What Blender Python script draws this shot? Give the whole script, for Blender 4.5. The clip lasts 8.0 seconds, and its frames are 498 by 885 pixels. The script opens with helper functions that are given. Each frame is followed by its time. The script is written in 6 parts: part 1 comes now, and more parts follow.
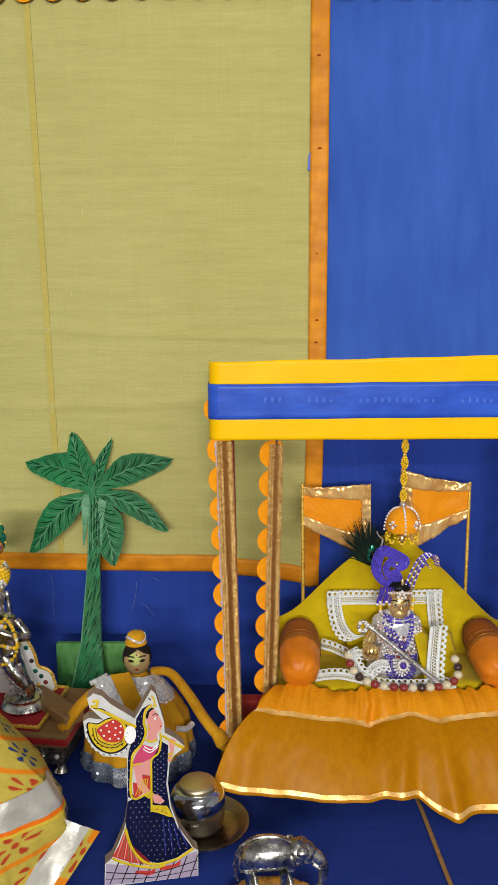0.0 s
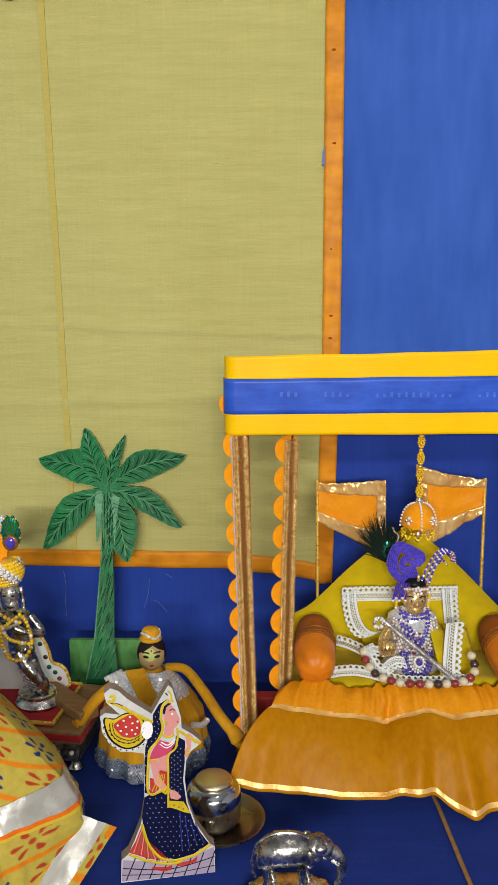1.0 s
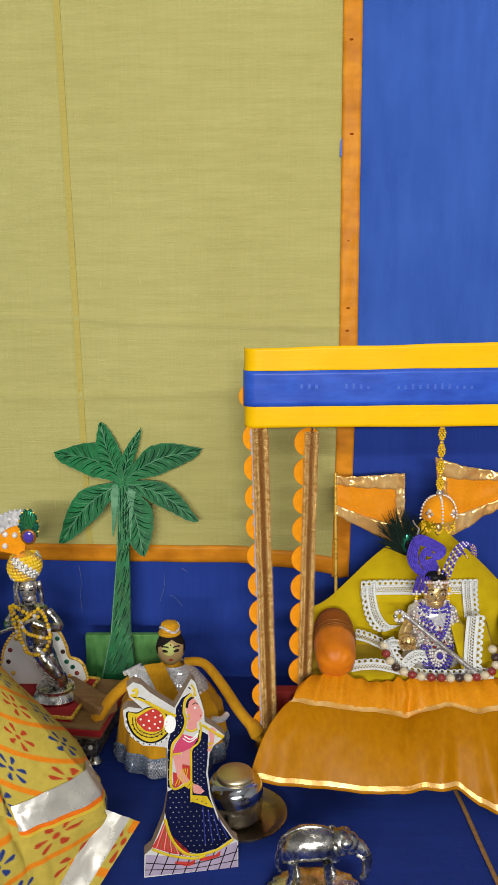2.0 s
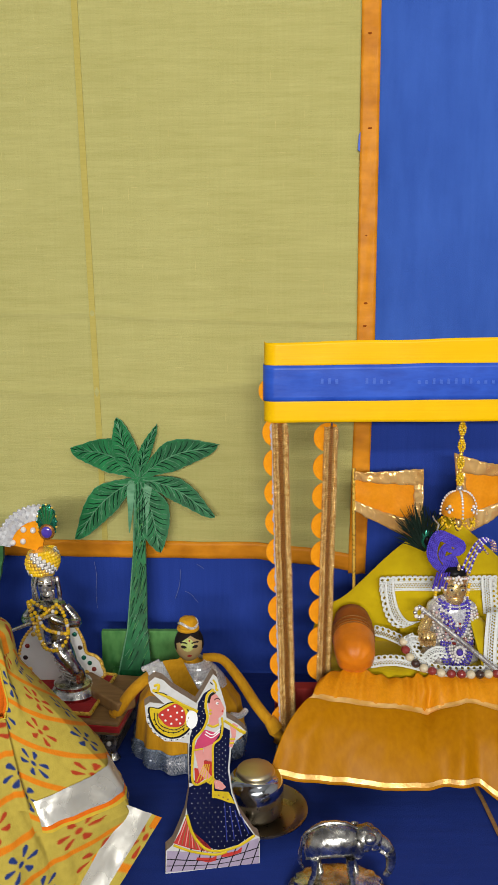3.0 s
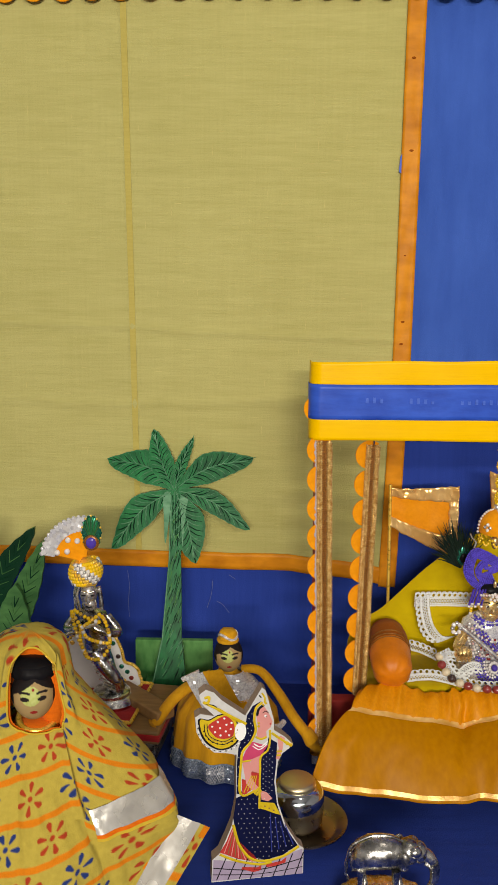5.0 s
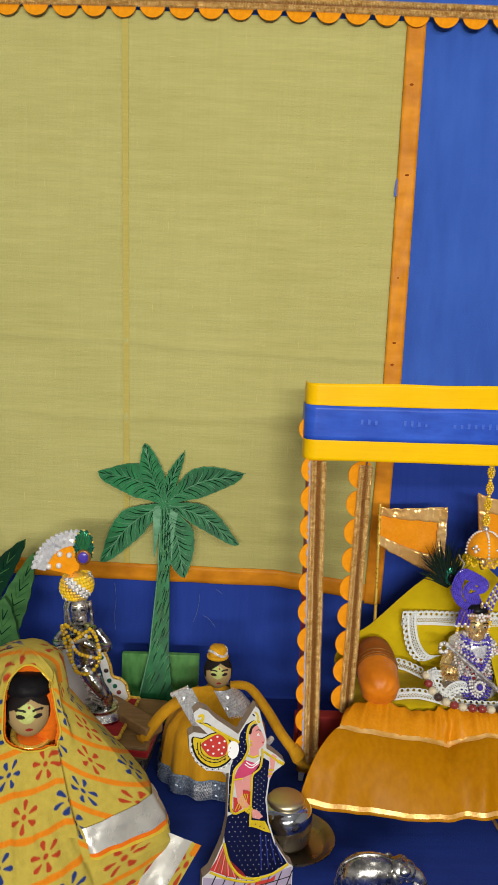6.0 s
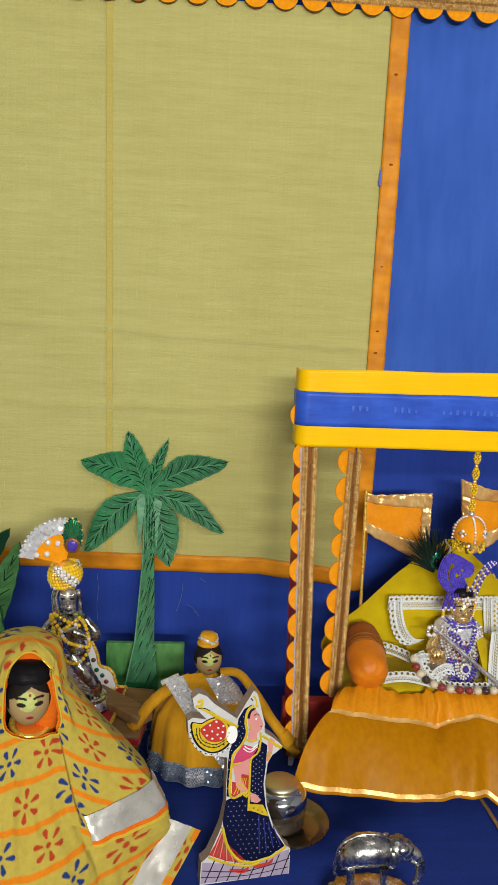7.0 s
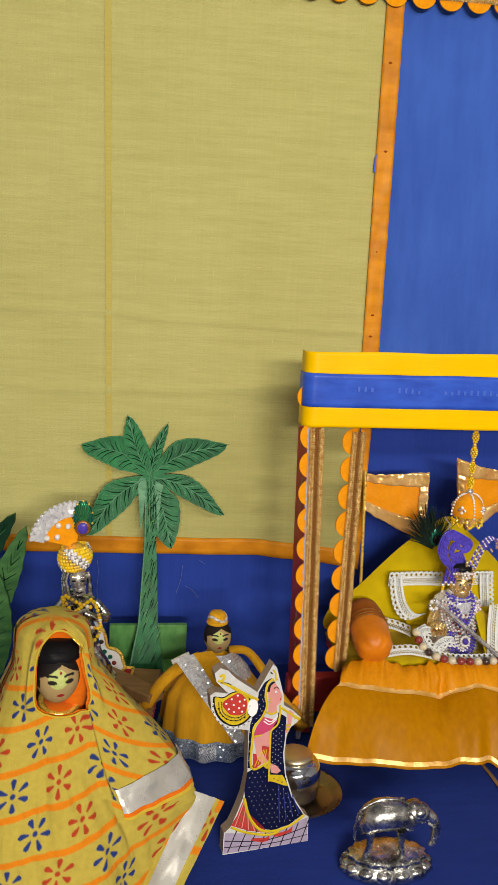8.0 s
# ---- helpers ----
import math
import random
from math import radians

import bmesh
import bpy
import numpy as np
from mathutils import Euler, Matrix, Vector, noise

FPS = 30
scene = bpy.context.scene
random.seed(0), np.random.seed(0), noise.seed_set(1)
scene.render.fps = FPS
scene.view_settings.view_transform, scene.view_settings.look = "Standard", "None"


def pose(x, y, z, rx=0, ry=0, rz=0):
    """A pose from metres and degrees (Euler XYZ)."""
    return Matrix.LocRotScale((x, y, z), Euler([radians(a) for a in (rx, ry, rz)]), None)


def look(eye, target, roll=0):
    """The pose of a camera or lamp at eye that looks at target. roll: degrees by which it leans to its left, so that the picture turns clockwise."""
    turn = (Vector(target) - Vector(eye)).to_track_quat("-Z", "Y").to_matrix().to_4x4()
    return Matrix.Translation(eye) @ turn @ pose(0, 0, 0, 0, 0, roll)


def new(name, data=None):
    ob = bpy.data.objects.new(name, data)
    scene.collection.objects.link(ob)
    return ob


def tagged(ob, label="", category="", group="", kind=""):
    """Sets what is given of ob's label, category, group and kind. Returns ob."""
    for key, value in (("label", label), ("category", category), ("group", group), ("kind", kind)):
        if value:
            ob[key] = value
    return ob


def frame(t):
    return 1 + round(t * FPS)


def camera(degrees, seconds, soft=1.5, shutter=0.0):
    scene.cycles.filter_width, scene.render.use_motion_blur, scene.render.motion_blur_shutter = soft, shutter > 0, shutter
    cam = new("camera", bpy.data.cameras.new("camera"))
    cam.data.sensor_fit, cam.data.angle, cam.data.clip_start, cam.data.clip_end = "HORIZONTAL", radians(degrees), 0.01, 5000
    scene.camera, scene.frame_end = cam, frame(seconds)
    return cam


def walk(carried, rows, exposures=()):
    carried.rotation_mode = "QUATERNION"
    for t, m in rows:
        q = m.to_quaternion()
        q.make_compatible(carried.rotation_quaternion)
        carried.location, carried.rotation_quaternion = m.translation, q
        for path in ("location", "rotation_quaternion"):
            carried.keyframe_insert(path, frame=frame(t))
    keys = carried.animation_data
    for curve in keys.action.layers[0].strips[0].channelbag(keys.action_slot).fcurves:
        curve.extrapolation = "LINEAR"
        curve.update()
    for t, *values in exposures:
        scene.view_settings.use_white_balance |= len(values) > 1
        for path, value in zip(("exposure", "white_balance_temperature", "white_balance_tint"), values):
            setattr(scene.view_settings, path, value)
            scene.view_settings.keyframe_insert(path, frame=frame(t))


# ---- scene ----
cam = camera(33.2, 8.0)
METRES, EYE, TILT, LEAN, TURN = 0.28, 0.551, 0.0, 0.0, 0.0
ROWS = [
    (0.0, 0.0, 0.0, 0.0, 0.0, -10.72, -0.02),
    (0.5, -0.0099, 0.0033, -0.0148, 0.2, -10.65, -0.01),
    (1.0, -0.0437, 0.0084, -0.0253, 0.31, -10.65, 0.01),
    (1.5, -0.0847, 0.0176, -0.0345, 0.27, -10.78, 0.1),
    (3.0, -0.1804, 0.0367, -0.067, 0.59, -10.87, 0.15),
    (3.5, -0.2207, 0.0286, -0.0699, 0.58, -10.75, 0.07),
    (4.0, -0.2607, 0.0337, -0.0778, 0.62, -10.7, 0.1),
    (4.5, -0.3462, 0.0232, -0.0687, 0.6, -10.71, 0.06),
    (5.0, -0.3781, -0.0139, -0.0028, 0.41, -10.73, -0.96),
    (6.5, -0.544, -0.0307, 0.0508, -2.61, -10.11, -2.92),
    (7.0, -0.6308, -0.0292, 0.0087, -4.59, -10.49, -2.99),
    (7.5, -0.7656, -0.0568, -0.0315, -6.91, -10.8, -3.02),
    (8.0, -0.8562, -0.0713, -0.0248, -7.85, -11.02, -2.93),
]
walk(cam, [(t, pose(0, 0, EYE, TILT, LEAN, TURN) @ pose(METRES * x, METRES * y, METRES * z, 90 + pitch, roll, yaw)) for t, x, y, z, yaw, pitch, roll in ROWS],
     exposures=[(0.0, 0.08, 6600, 10), (3.0, 0.07, 6580, 10), (4.0, 0.02, 6780, 11), (4.5, -0.06, 7100, 13), (5.0, -0.04, 7200, 13), (6.4, 0.05, 6580, 9), (7.0, 0.06, 6620, 9), (7.5, 0.08, 6800, 10.5), (8.0, 0.09, 7050, 12)])

# ---- light: two added front strips and a ceiling lamp ----
world = bpy.data.worlds.new("world")
scene.world = world
world.use_nodes = True
world.node_tree.nodes["Background"].inputs[0].default_value = (0.9, 0.95, 1.0, 1)
world.node_tree.nodes["Background"].inputs[1].default_value = 0.24


# unseen strip lamp, added behind the camera to light the display from the front
def added_front_light(x, y, z, length, watts, colour):
    data = bpy.data.lights.new("added_front_light_glow", "AREA")
    data.shape, data.size, data.size_y, data.energy, data.color = "RECTANGLE", length, 0.09, watts, colour
    ob = new("added_front_light_glow", data)
    ob.matrix_world = look((x, y, z), (x * 0.3, 1.1, 0.4))
    return ob


added_front_light(0.45, -1.70, 1.30, 1.30, 22.0, (1.0, 0.985, 0.94))
added_front_light(-0.16, -1.70, 0.85, 0.90, 45.0, (1.0, 0.985, 0.95))
lamp = bpy.data.lights.new("ceiling_lamp_glow", "AREA")
lamp.shape, lamp.size, lamp.energy, lamp.color = "DISK", 0.3, 1.6, (1.0, 0.96, 0.88)
new("ceiling_lamp_glow", lamp).matrix_world = look((0.35, 0.25, 2.05), (0.35, 0.2501, 0))


# ---- materials ----
def nodes_of(name):
    m = bpy.data.materials.new(name)
    m.use_nodes = True
    nt = m.node_tree
    return m, nt, nt.nodes["Principled BSDF"]


def mix(nt, fac, a, b, mode="MIX"):
    n = nt.nodes.new("ShaderNodeMix")
    n.data_type, n.blend_type = "RGBA", mode
    for sock, v in ((n.inputs[0], fac), (n.inputs[6], a), (n.inputs[7], b)):
        if hasattr(v, "is_output"):
            nt.links.new(v, sock)
        elif isinstance(v, (int, float)):
            sock.default_value = v
        else:
            sock.default_value = (*v, 1)
    return n.outputs[2]


def noise_tex(nt, scale, stretch=(1, 1, 1), detail=4.0, lo=0.35, hi=0.65, coord="Object"):
    tc = nt.nodes.new("ShaderNodeTexCoord")
    mp = nt.nodes.new("ShaderNodeMapping")
    mp.inputs["Scale"].default_value = stretch
    nt.links.new(tc.outputs[coord], mp.inputs[0])
    n = nt.nodes.new("ShaderNodeTexNoise")
    n.inputs["Scale"].default_value, n.inputs["Detail"].default_value = scale, detail
    nt.links.new(mp.outputs[0], n.inputs["Vector"])
    r = nt.nodes.new("ShaderNodeMapRange")
    r.inputs[1].default_value, r.inputs[2].default_value = lo, hi
    nt.links.new(n.outputs[0], r.inputs[0])
    return r.outputs[0]


def times(nt, a, k, op="MULTIPLY"):
    n = nt.nodes.new("ShaderNodeMath")
    n.operation = op
    nt.links.new(a, n.inputs[0])
    if hasattr(k, "is_output"):
        nt.links.new(k, n.inputs[1])
    else:
        n.inputs[1].default_value = k
    return n.outputs[0]


def bump(nt, bsdf, height, strength, dist):
    b = nt.nodes.new("ShaderNodeBump")
    b.inputs["Strength"].default_value, b.inputs["Distance"].default_value = strength, dist
    nt.links.new(height, b.inputs["Height"])
    nt.links.new(b.outputs[0], bsdf.inputs["Normal"])


def cloth(name, light, dark, rough=0.75, sheen=0.3, weave=900.0, slub=(2, 40, 40), slub_scale=9.0, patch=5.0, amount=0.6, attr=False, spec=0.06, relief=0.25, cross=False):
    """Woven cloth: slubbed threads, soft patches and a fine weave."""
    m, nt, p = nodes_of(name)
    thread = noise_tex(nt, slub_scale, slub, 5.0, 0.3, 0.7)
    soft = noise_tex(nt, patch, (1, 1, 1), 3.0, 0.3, 0.7)
    both = times(nt, times(nt, thread, 0.6), times(nt, soft, 0.4), "ADD")
    if cross:
        wide = noise_tex(nt, 8.0, (1.0, 14, 14), 4.0, 0.25, 0.75)
        down = noise_tex(nt, 7.0, (50, 50, 1.6), 4.0, 0.3, 0.7)
        both = times(nt, times(nt, both, 0.5), times(nt, times(nt, wide, 0.36), times(nt, down, 0.14), "ADD"), "ADD")
    col = mix(nt, both, dark, light)
    if attr:
        a = nt.nodes.new("ShaderNodeAttribute")
        a.attribute_name = "print"
        col = mix(nt, amount, a.outputs[0], col, "MULTIPLY")
    nt.links.new(col, p.inputs["Base Color"])
    p.inputs["Roughness"].default_value = rough
    p.inputs["Sheen Weight"].default_value = sheen * 0.12
    p.inputs["Specular IOR Level"].default_value = spec
    fine = noise_tex(nt, weave, (1, 1, 1), 2.0)
    bump(nt, p, times(nt, fine, thread, "ADD"), relief, 0.0006)
    return m


def satin(name, light, dark, rough=0.35, stretch=(1, 1, 60), spec=0.15, relief=0.25):
    m, nt, p = nodes_of(name)
    g = noise_tex(nt, 14.0, stretch, 4.0, 0.3, 0.7)
    s = noise_tex(nt, 30.0, (1, 1, 1), 3.0, 0.3, 0.7)
    nt.links.new(mix(nt, times(nt, times(nt, g, 0.5), times(nt, s, 0.5), "ADD"), dark, light), p.inputs["Base Color"])
    p.inputs["Roughness"].default_value = rough
    p.inputs["Sheen Weight"].default_value = 0.0
    p.inputs["Specular IOR Level"].default_value = spec
    bump(nt, p, g, relief, 0.0005)
    return m


def metal(name, light, dark, rough=0.25, grain=120.0, relief=0.15, metallic=1.0):
    m, nt, p = nodes_of(name)
    g = noise_tex(nt, grain, (1, 1, 1), 5.0, 0.3, 0.7)
    t = noise_tex(nt, grain * 0.25, (1, 1, 1), 3.0, 0.35, 0.7)
    nt.links.new(mix(nt, t, dark, light), p.inputs["Base Color"])
    p.inputs["Metallic"].default_value = metallic
    nt.links.new(times(nt, times(nt, g, 0.18), rough, "ADD"), p.inputs["Roughness"])
    bump(nt, p, g, relief, 0.0004)
    return m


def paint(name, light, dark, rough=0.45, grain=60.0, stretch=(1, 1, 1), relief=0.2, attr=False):
    m, nt, p = nodes_of(name)
    g = noise_tex(nt, grain, stretch, 5.0, 0.3, 0.7)
    s = noise_tex(nt, grain * 0.2, (1, 1, 1), 3.0, 0.3, 0.7)
    col = mix(nt, times(nt, times(nt, g, 0.55), times(nt, s, 0.45), "ADD"), dark, light)
    if attr:
        a = nt.nodes.new("ShaderNodeAttribute")
        a.attribute_name = "print"
        col = mix(nt, 1.0, a.outputs[0], col, "MULTIPLY")
    nt.links.new(col, p.inputs["Base Color"])
    p.inputs["Roughness"].default_value = rough
    p.inputs["Specular IOR Level"].default_value = 0.11
    bump(nt, p, g, relief, 0.0005)
    return m


def tinsel(name, light, dark, scale=700.0, rough=0.25, metallic=0.7):
    """Glittering sequinned or metallic-thread fabric: small facets with differing tilt."""
    m, nt, p = nodes_of(name)
    tc = nt.nodes.new("ShaderNodeTexCoord")
    v = nt.nodes.new("ShaderNodeTexVoronoi")
    v.inputs["Scale"].default_value = scale
    nt.links.new(tc.outputs["Object"], v.inputs["Vector"])
    sep = nt.nodes.new("ShaderNodeSeparateColor")
    nt.links.new(v.outputs["Color"], sep.inputs[0])
    nt.links.new(mix(nt, sep.outputs[0], dark, light), p.inputs["Base Color"])
    p.inputs["Metallic"].default_value, p.inputs["Roughness"].default_value = metallic, rough
    bump(nt, p, sep.outputs[1], 0.7, 0.0012)
    return m


def glassy(name, colour, rough=0.12):
    m, nt, p = nodes_of(name)
    s = noise_tex(nt, 200.0)
    nt.links.new(mix(nt, s, [c * 0.75 for c in colour], colour), p.inputs["Base Color"])
    p.inputs["Roughness"].default_value = rough
    p.inputs["Coat Weight"].default_value = 0.6
    return m


BLUE = cloth("blue_cotton", (0.050, 0.132, 0.52), (0.033, 0.094, 0.415), 0.7, 0.25, slub=(13, 13, 2.2), slub_scale=5.0, patch=11.0)
# floor blue lowered well below the backdrop's until the floor renders dark enough
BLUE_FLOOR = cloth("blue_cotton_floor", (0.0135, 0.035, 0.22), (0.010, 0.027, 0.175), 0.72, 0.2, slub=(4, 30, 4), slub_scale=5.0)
# the backdrop blue again, darkened for the shade below the beam
BLUE_SHADED = cloth("shaded_blue_cotton", (0.024, 0.059, 0.345), (0.019, 0.049, 0.295), 0.7, 0.25, slub=(40, 40, 2), slub_scale=6.0)
OLIVE = cloth("pale_olive_cotton", (0.560, 0.525, 0.205), (0.410, 0.378, 0.124), 0.85, 0.2, slub=(2.2, 60, 60), slub_scale=9.0, relief=0.4, cross=True)
OLIVE_SEAM = cloth("olive_seam", (0.54, 0.455, 0.125), (0.45, 0.37, 0.092), 0.85, 0.2)
OLIVE_SLUB = cloth("pale_olive_slub", (0.66, 0.60, 0.25), (0.50, 0.44, 0.16), 0.9, 0.2)
# wide colour spread paints the bright and dark patches of the wrinkles
ORANGE_BORDER = satin("orange_satin_border", (0.80, 0.31, 0.018), (0.46, 0.150, 0.008), 0.42, (2, 2, 5), 0.10, 0.3)
YELLOW_RIBBON = satin("yellow_satin_ribbon", (0.94, 0.56, 0.003), (0.86, 0.48, 0.002), 0.34, (1, 40, 60), 0.12, 0.06)
BLUE_RIBBON = satin("blue_satin_ribbon", (0.036, 0.120, 0.62), (0.017, 0.062, 0.40), 0.36, (3, 3, 10), 0.2, 0.15)
EMBOSS = satin("embossed_thread", (0.075, 0.165, 0.64), (0.045, 0.11, 0.5), 0.4)
FELT = cloth("orange_felt", (0.92, 0.36, 0.012), (0.74, 0.25, 0.008), 0.95, 0.5, slub=(20, 20, 20))
GOLD_BRAID = metal("gold_braid_thread", (1.0, 0.73, 0.31), (0.56, 0.31, 0.08), 0.14, 900, 1.0, 0.5)
BROWN_TRIM = tinsel("brown_gold_lace_ground", (0.42, 0.17, 0.022), (0.13, 0.040, 0.005), 1400, 0.35, 0.3)
RED_WOOD = paint("red_painted_wood", (0.62, 0.070, 0.058), (0.46, 0.045, 0.040), 0.5, 30)
WORN = paint("worn_bare_wood", (0.42, 0.36, 0.27), (0.25, 0.16, 0.1), 0.8, 50)
GREEN = paint("green_poster_paint", (0.012, 0.225, 0.064), (0.001, 0.040, 0.013), 0.40, 60, (2.2, 1, 1))
GREEN_PALE = paint("pale_green_brushed_paint", (0.17, 0.38, 0.22), (0.02, 0.15, 0.06), 0.45, 70, (1, 1, 3))
GREEN_DARK = paint("dark_green_vein_paint", (0.003, 0.036, 0.015), (0.002, 0.020, 0.009), 0.45)
GREEN_LEAF2 = paint("deep_green_leaf_paint", (0.075, 0.20, 0.06), (0.010, 0.055, 0.02), 0.45, 45, (1, 1, 2.2))
GREEN_BOX = paint("leaf_green_box_paint", (0.17, 0.42, 0.13), (0.015, 0.13, 0.030), 0.45, 34, (2.5, 1, 1.2))
MUSTARD = cloth("mustard_cloth", (0.66, 0.34, 0.018), (0.5, 0.23, 0.01), 0.8, 0.4, slub=(30, 30, 4))
ORGANZA = cloth("orange_organza", (0.53, 0.215, 0.001), (0.40, 0.150, 0.001), 0.4, 0.03, slub=(30, 30, 2), slub_scale=6.0, patch=14.0, spec=0.1, relief=0.04)
ORGANZA.node_tree.nodes["Principled BSDF"].inputs["Alpha"].default_value = 0.86
ORGANZA_TOP = satin("gathered_orange_organza", (0.74, 0.29, 0.006), (0.56, 0.19, 0.004), 0.45, (30, 30, 2))
ORANGE_VELVET = cloth("orange_satin_bolster", (0.74, 0.215, 0.005), (0.50, 0.13, 0.004), 0.38, 0.3, slub=(8, 8, 8), spec=0.3)
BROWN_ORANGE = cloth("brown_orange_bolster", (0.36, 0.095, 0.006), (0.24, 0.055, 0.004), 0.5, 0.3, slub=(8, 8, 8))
GOLD_FOIL = metal("gold_foil_ribbon", (1.0, 0.68, 0.28), (0.84, 0.45, 0.12), 0.12, 80, 0.6, 0.5)
WOVEN_GOLD = metal("woven_gold_stripe", (0.95, 0.60, 0.22), (0.66, 0.33, 0.06), 0.28, 160, 0.6, 0.35)
GOLD = metal("gold_thread", (0.98, 0.68, 0.14), (0.78, 0.46, 0.05), 0.22, 300, 0.2, 0.55)
FLAG = satin("orange_pennant_cloth", (0.88, 0.33, 0.010), (0.74, 0.25, 0.007), 0.5, (20, 20, 20))
CHARTREUSE = cloth("yellow_green_velvet", (0.60, 0.44, 0.007), (0.44, 0.31, 0.005), 0.8, 0.7, slub=(6, 6, 6))
LACE = cloth("white_cotton_lace", (0.76, 0.78, 0.76), (0.62, 0.64, 0.62), 0.85, 0.2)
BRASS = metal("brass", (0.95, 0.72, 0.34), (0.68, 0.45, 0.17), 0.18, 250, 0.3, 0.75)
SILVER = metal("silver", (0.90, 0.89, 0.86), (0.46, 0.44, 0.41), 0.16, 160, 0.15, 0.8)
OLD_SILVER = metal("old_silver", (0.96, 0.95, 0.92), (0.16, 0.157, 0.15), 0.10, 520, 0.45, 1.0)
TARNISH = metal("tarnished_mirror_tile", (0.42, 0.39, 0.34), (0.10, 0.085, 0.07), 0.22, 500, 0.6, 0.8)
CAST = metal("cast_silver", (0.80, 0.79, 0.75), (0.25, 0.245, 0.23), 0.16, 260, 0.35)
STEEL = metal("polished_steel", (0.66, 0.69, 0.73), (0.42, 0.45, 0.49), 0.05, 90, 0.05)
BRONZE = metal("bronze_tray", (0.46, 0.36, 0.22), (0.26, 0.19, 0.11), 0.22, 90)
PURPLE = glassy("purple_bead", (0.10, 0.07, 0.60), 0.12)
SPANGLE = metal("silver_spangle", (0.97, 0.97, 0.98), (0.72, 0.73, 0.76), 0.08, 300, 0.1, 0.45)
SPANGLE_BLUE = metal("blue_grey_spangle", (0.58, 0.66, 0.74), (0.22, 0.29, 0.38), 0.10, 300, 0.1, 0.7)
OFF_WHITE = paint("off_white_gloss_paint", (0.60, 0.60, 0.58), (0.46, 0.46, 0.44), 0.35, 160)
BACKING = cloth("pale_lilac_backing", (0.62, 0.58, 0.70), (0.40, 0.36, 0.48), 0.8, 0.2)
PEARL = glassy("white_pearl", (0.86, 0.82, 0.78))
ROSE = glassy("rose_crystal", (0.85, 0.55, 0.52))
VIOLET = glassy("violet_bead", (0.08, 0.05, 0.42))
BEAD_RED = glassy("maroon_bead", (0.27, 0.03, 0.025), 0.25)
BEAD_CREAM = glassy("cream_bead", (0.72, 0.62, 0.42), 0.25)
BEAD_DARK = glassy("dark_bead", (0.05, 0.025, 0.02), 0.25)
BEAD_YELLOW = glassy("yellow_bead", (0.95, 0.60, 0.012), 0.2)
BLACK = paint("black_paint", (0.012, 0.011, 0.012), (0.006, 0.006, 0.007), 0.35)
FEATHER = paint("dark_feather", (0.02, 0.045, 0.03), (0.01, 0.012, 0.012), 0.5)
TEAL = tinsel("teal_sequin", (0.03, 0.3, 0.2), (0.01, 0.1, 0.05), 900)
SEQUIN = tinsel("silver_sequin", (1.0, 1.0, 1.0), (0.58, 0.58, 0.62), 760, 0.14, 0.45)
SEQUIN_BLUE = tinsel("blue_grey_sequin", (0.62, 0.70, 0.80), (0.17, 0.24, 0.34), 760, 0.18, 0.45)
SILVER_TAPE = metal("silver_foil_tape", (0.78, 0.77, 0.71), (0.52, 0.50, 0.44), 0.16, 45, 0.8, 0.5)
SAREE = cloth("printed_saree_cotton", (1.0, 1.0, 1.0), (0.78, 0.78, 0.74), 0.85, 0.25, attr=True, amount=1.0, slub=(20, 20, 20))
ORANGE_CLOTH = cloth("orange_cloth", (0.78, 0.17, 0.01), (0.6, 0.11, 0.006), 0.8, 0.4)
FACE = paint("painted_face", (1.0, 1.0, 1.0), (0.85, 0.83, 0.8), 0.5, 120, attr=True)
WHITE = paint("white_gloss_paint", (0.83, 0.83, 0.82), (0.74, 0.74, 0.72), 0.35)
RAW_WOOD = paint("cut_wood_edge", (0.38, 0.29, 0.22), (0.26, 0.19, 0.14), 0.8, 90, (1, 1, 6))
NAVY = paint("navy_paint", (0.006, 0.009, 0.050), (0.003, 0.004, 0.018), 0.32, 40)
PINK = paint("pink_paint", (0.56, 0.065, 0.15), (0.44, 0.045, 0.11), 0.35)
SKIN_PAINT = paint("rose_paint", (0.66, 0.29, 0.26), (0.56, 0.22, 0.20), 0.35)
YELLOW_PAINT = paint("yellow_paint", (0.68, 0.50, 0.022), (0.46, 0.32, 0.012), 0.4, 240)
RED_PAINT = paint("red_paint", (0.52, 0.050, 0.040), (0.38, 0.030, 0.025), 0.4, 160)
LAVENDER = paint("lavender_paint", (0.40, 0.335, 0.44), (0.27, 0.22, 0.31), 0.45)
BROWN_WOOD = paint("lacquered_brown_wood", (0.32, 0.19, 0.08), (0.16, 0.085, 0.035), 0.35, 30, (1, 6, 1))
RED_CARPET = cloth("red_velvet", (0.5, 0.03, 0.03), (0.3, 0.015, 0.02), 0.8, 0.6)
PLASTER = paint("grey_wall_paint", (0.42, 0.42, 0.42), (0.37, 0.37, 0.37), 0.8, 8)
FLOOR_TILE = paint("stone_floor", (0.20, 0.19, 0.175), (0.13, 0.12, 0.11), 0.4, 6)
THREAD = cloth("pale_thread", (0.20, 0.25, 0.42), (0.14, 0.18, 0.34), 0.9, 0.1)
CORD = cloth("brown_cord", (0.36, 0.2, 0.07), (0.22, 0.11, 0.04), 0.8, 0.2)


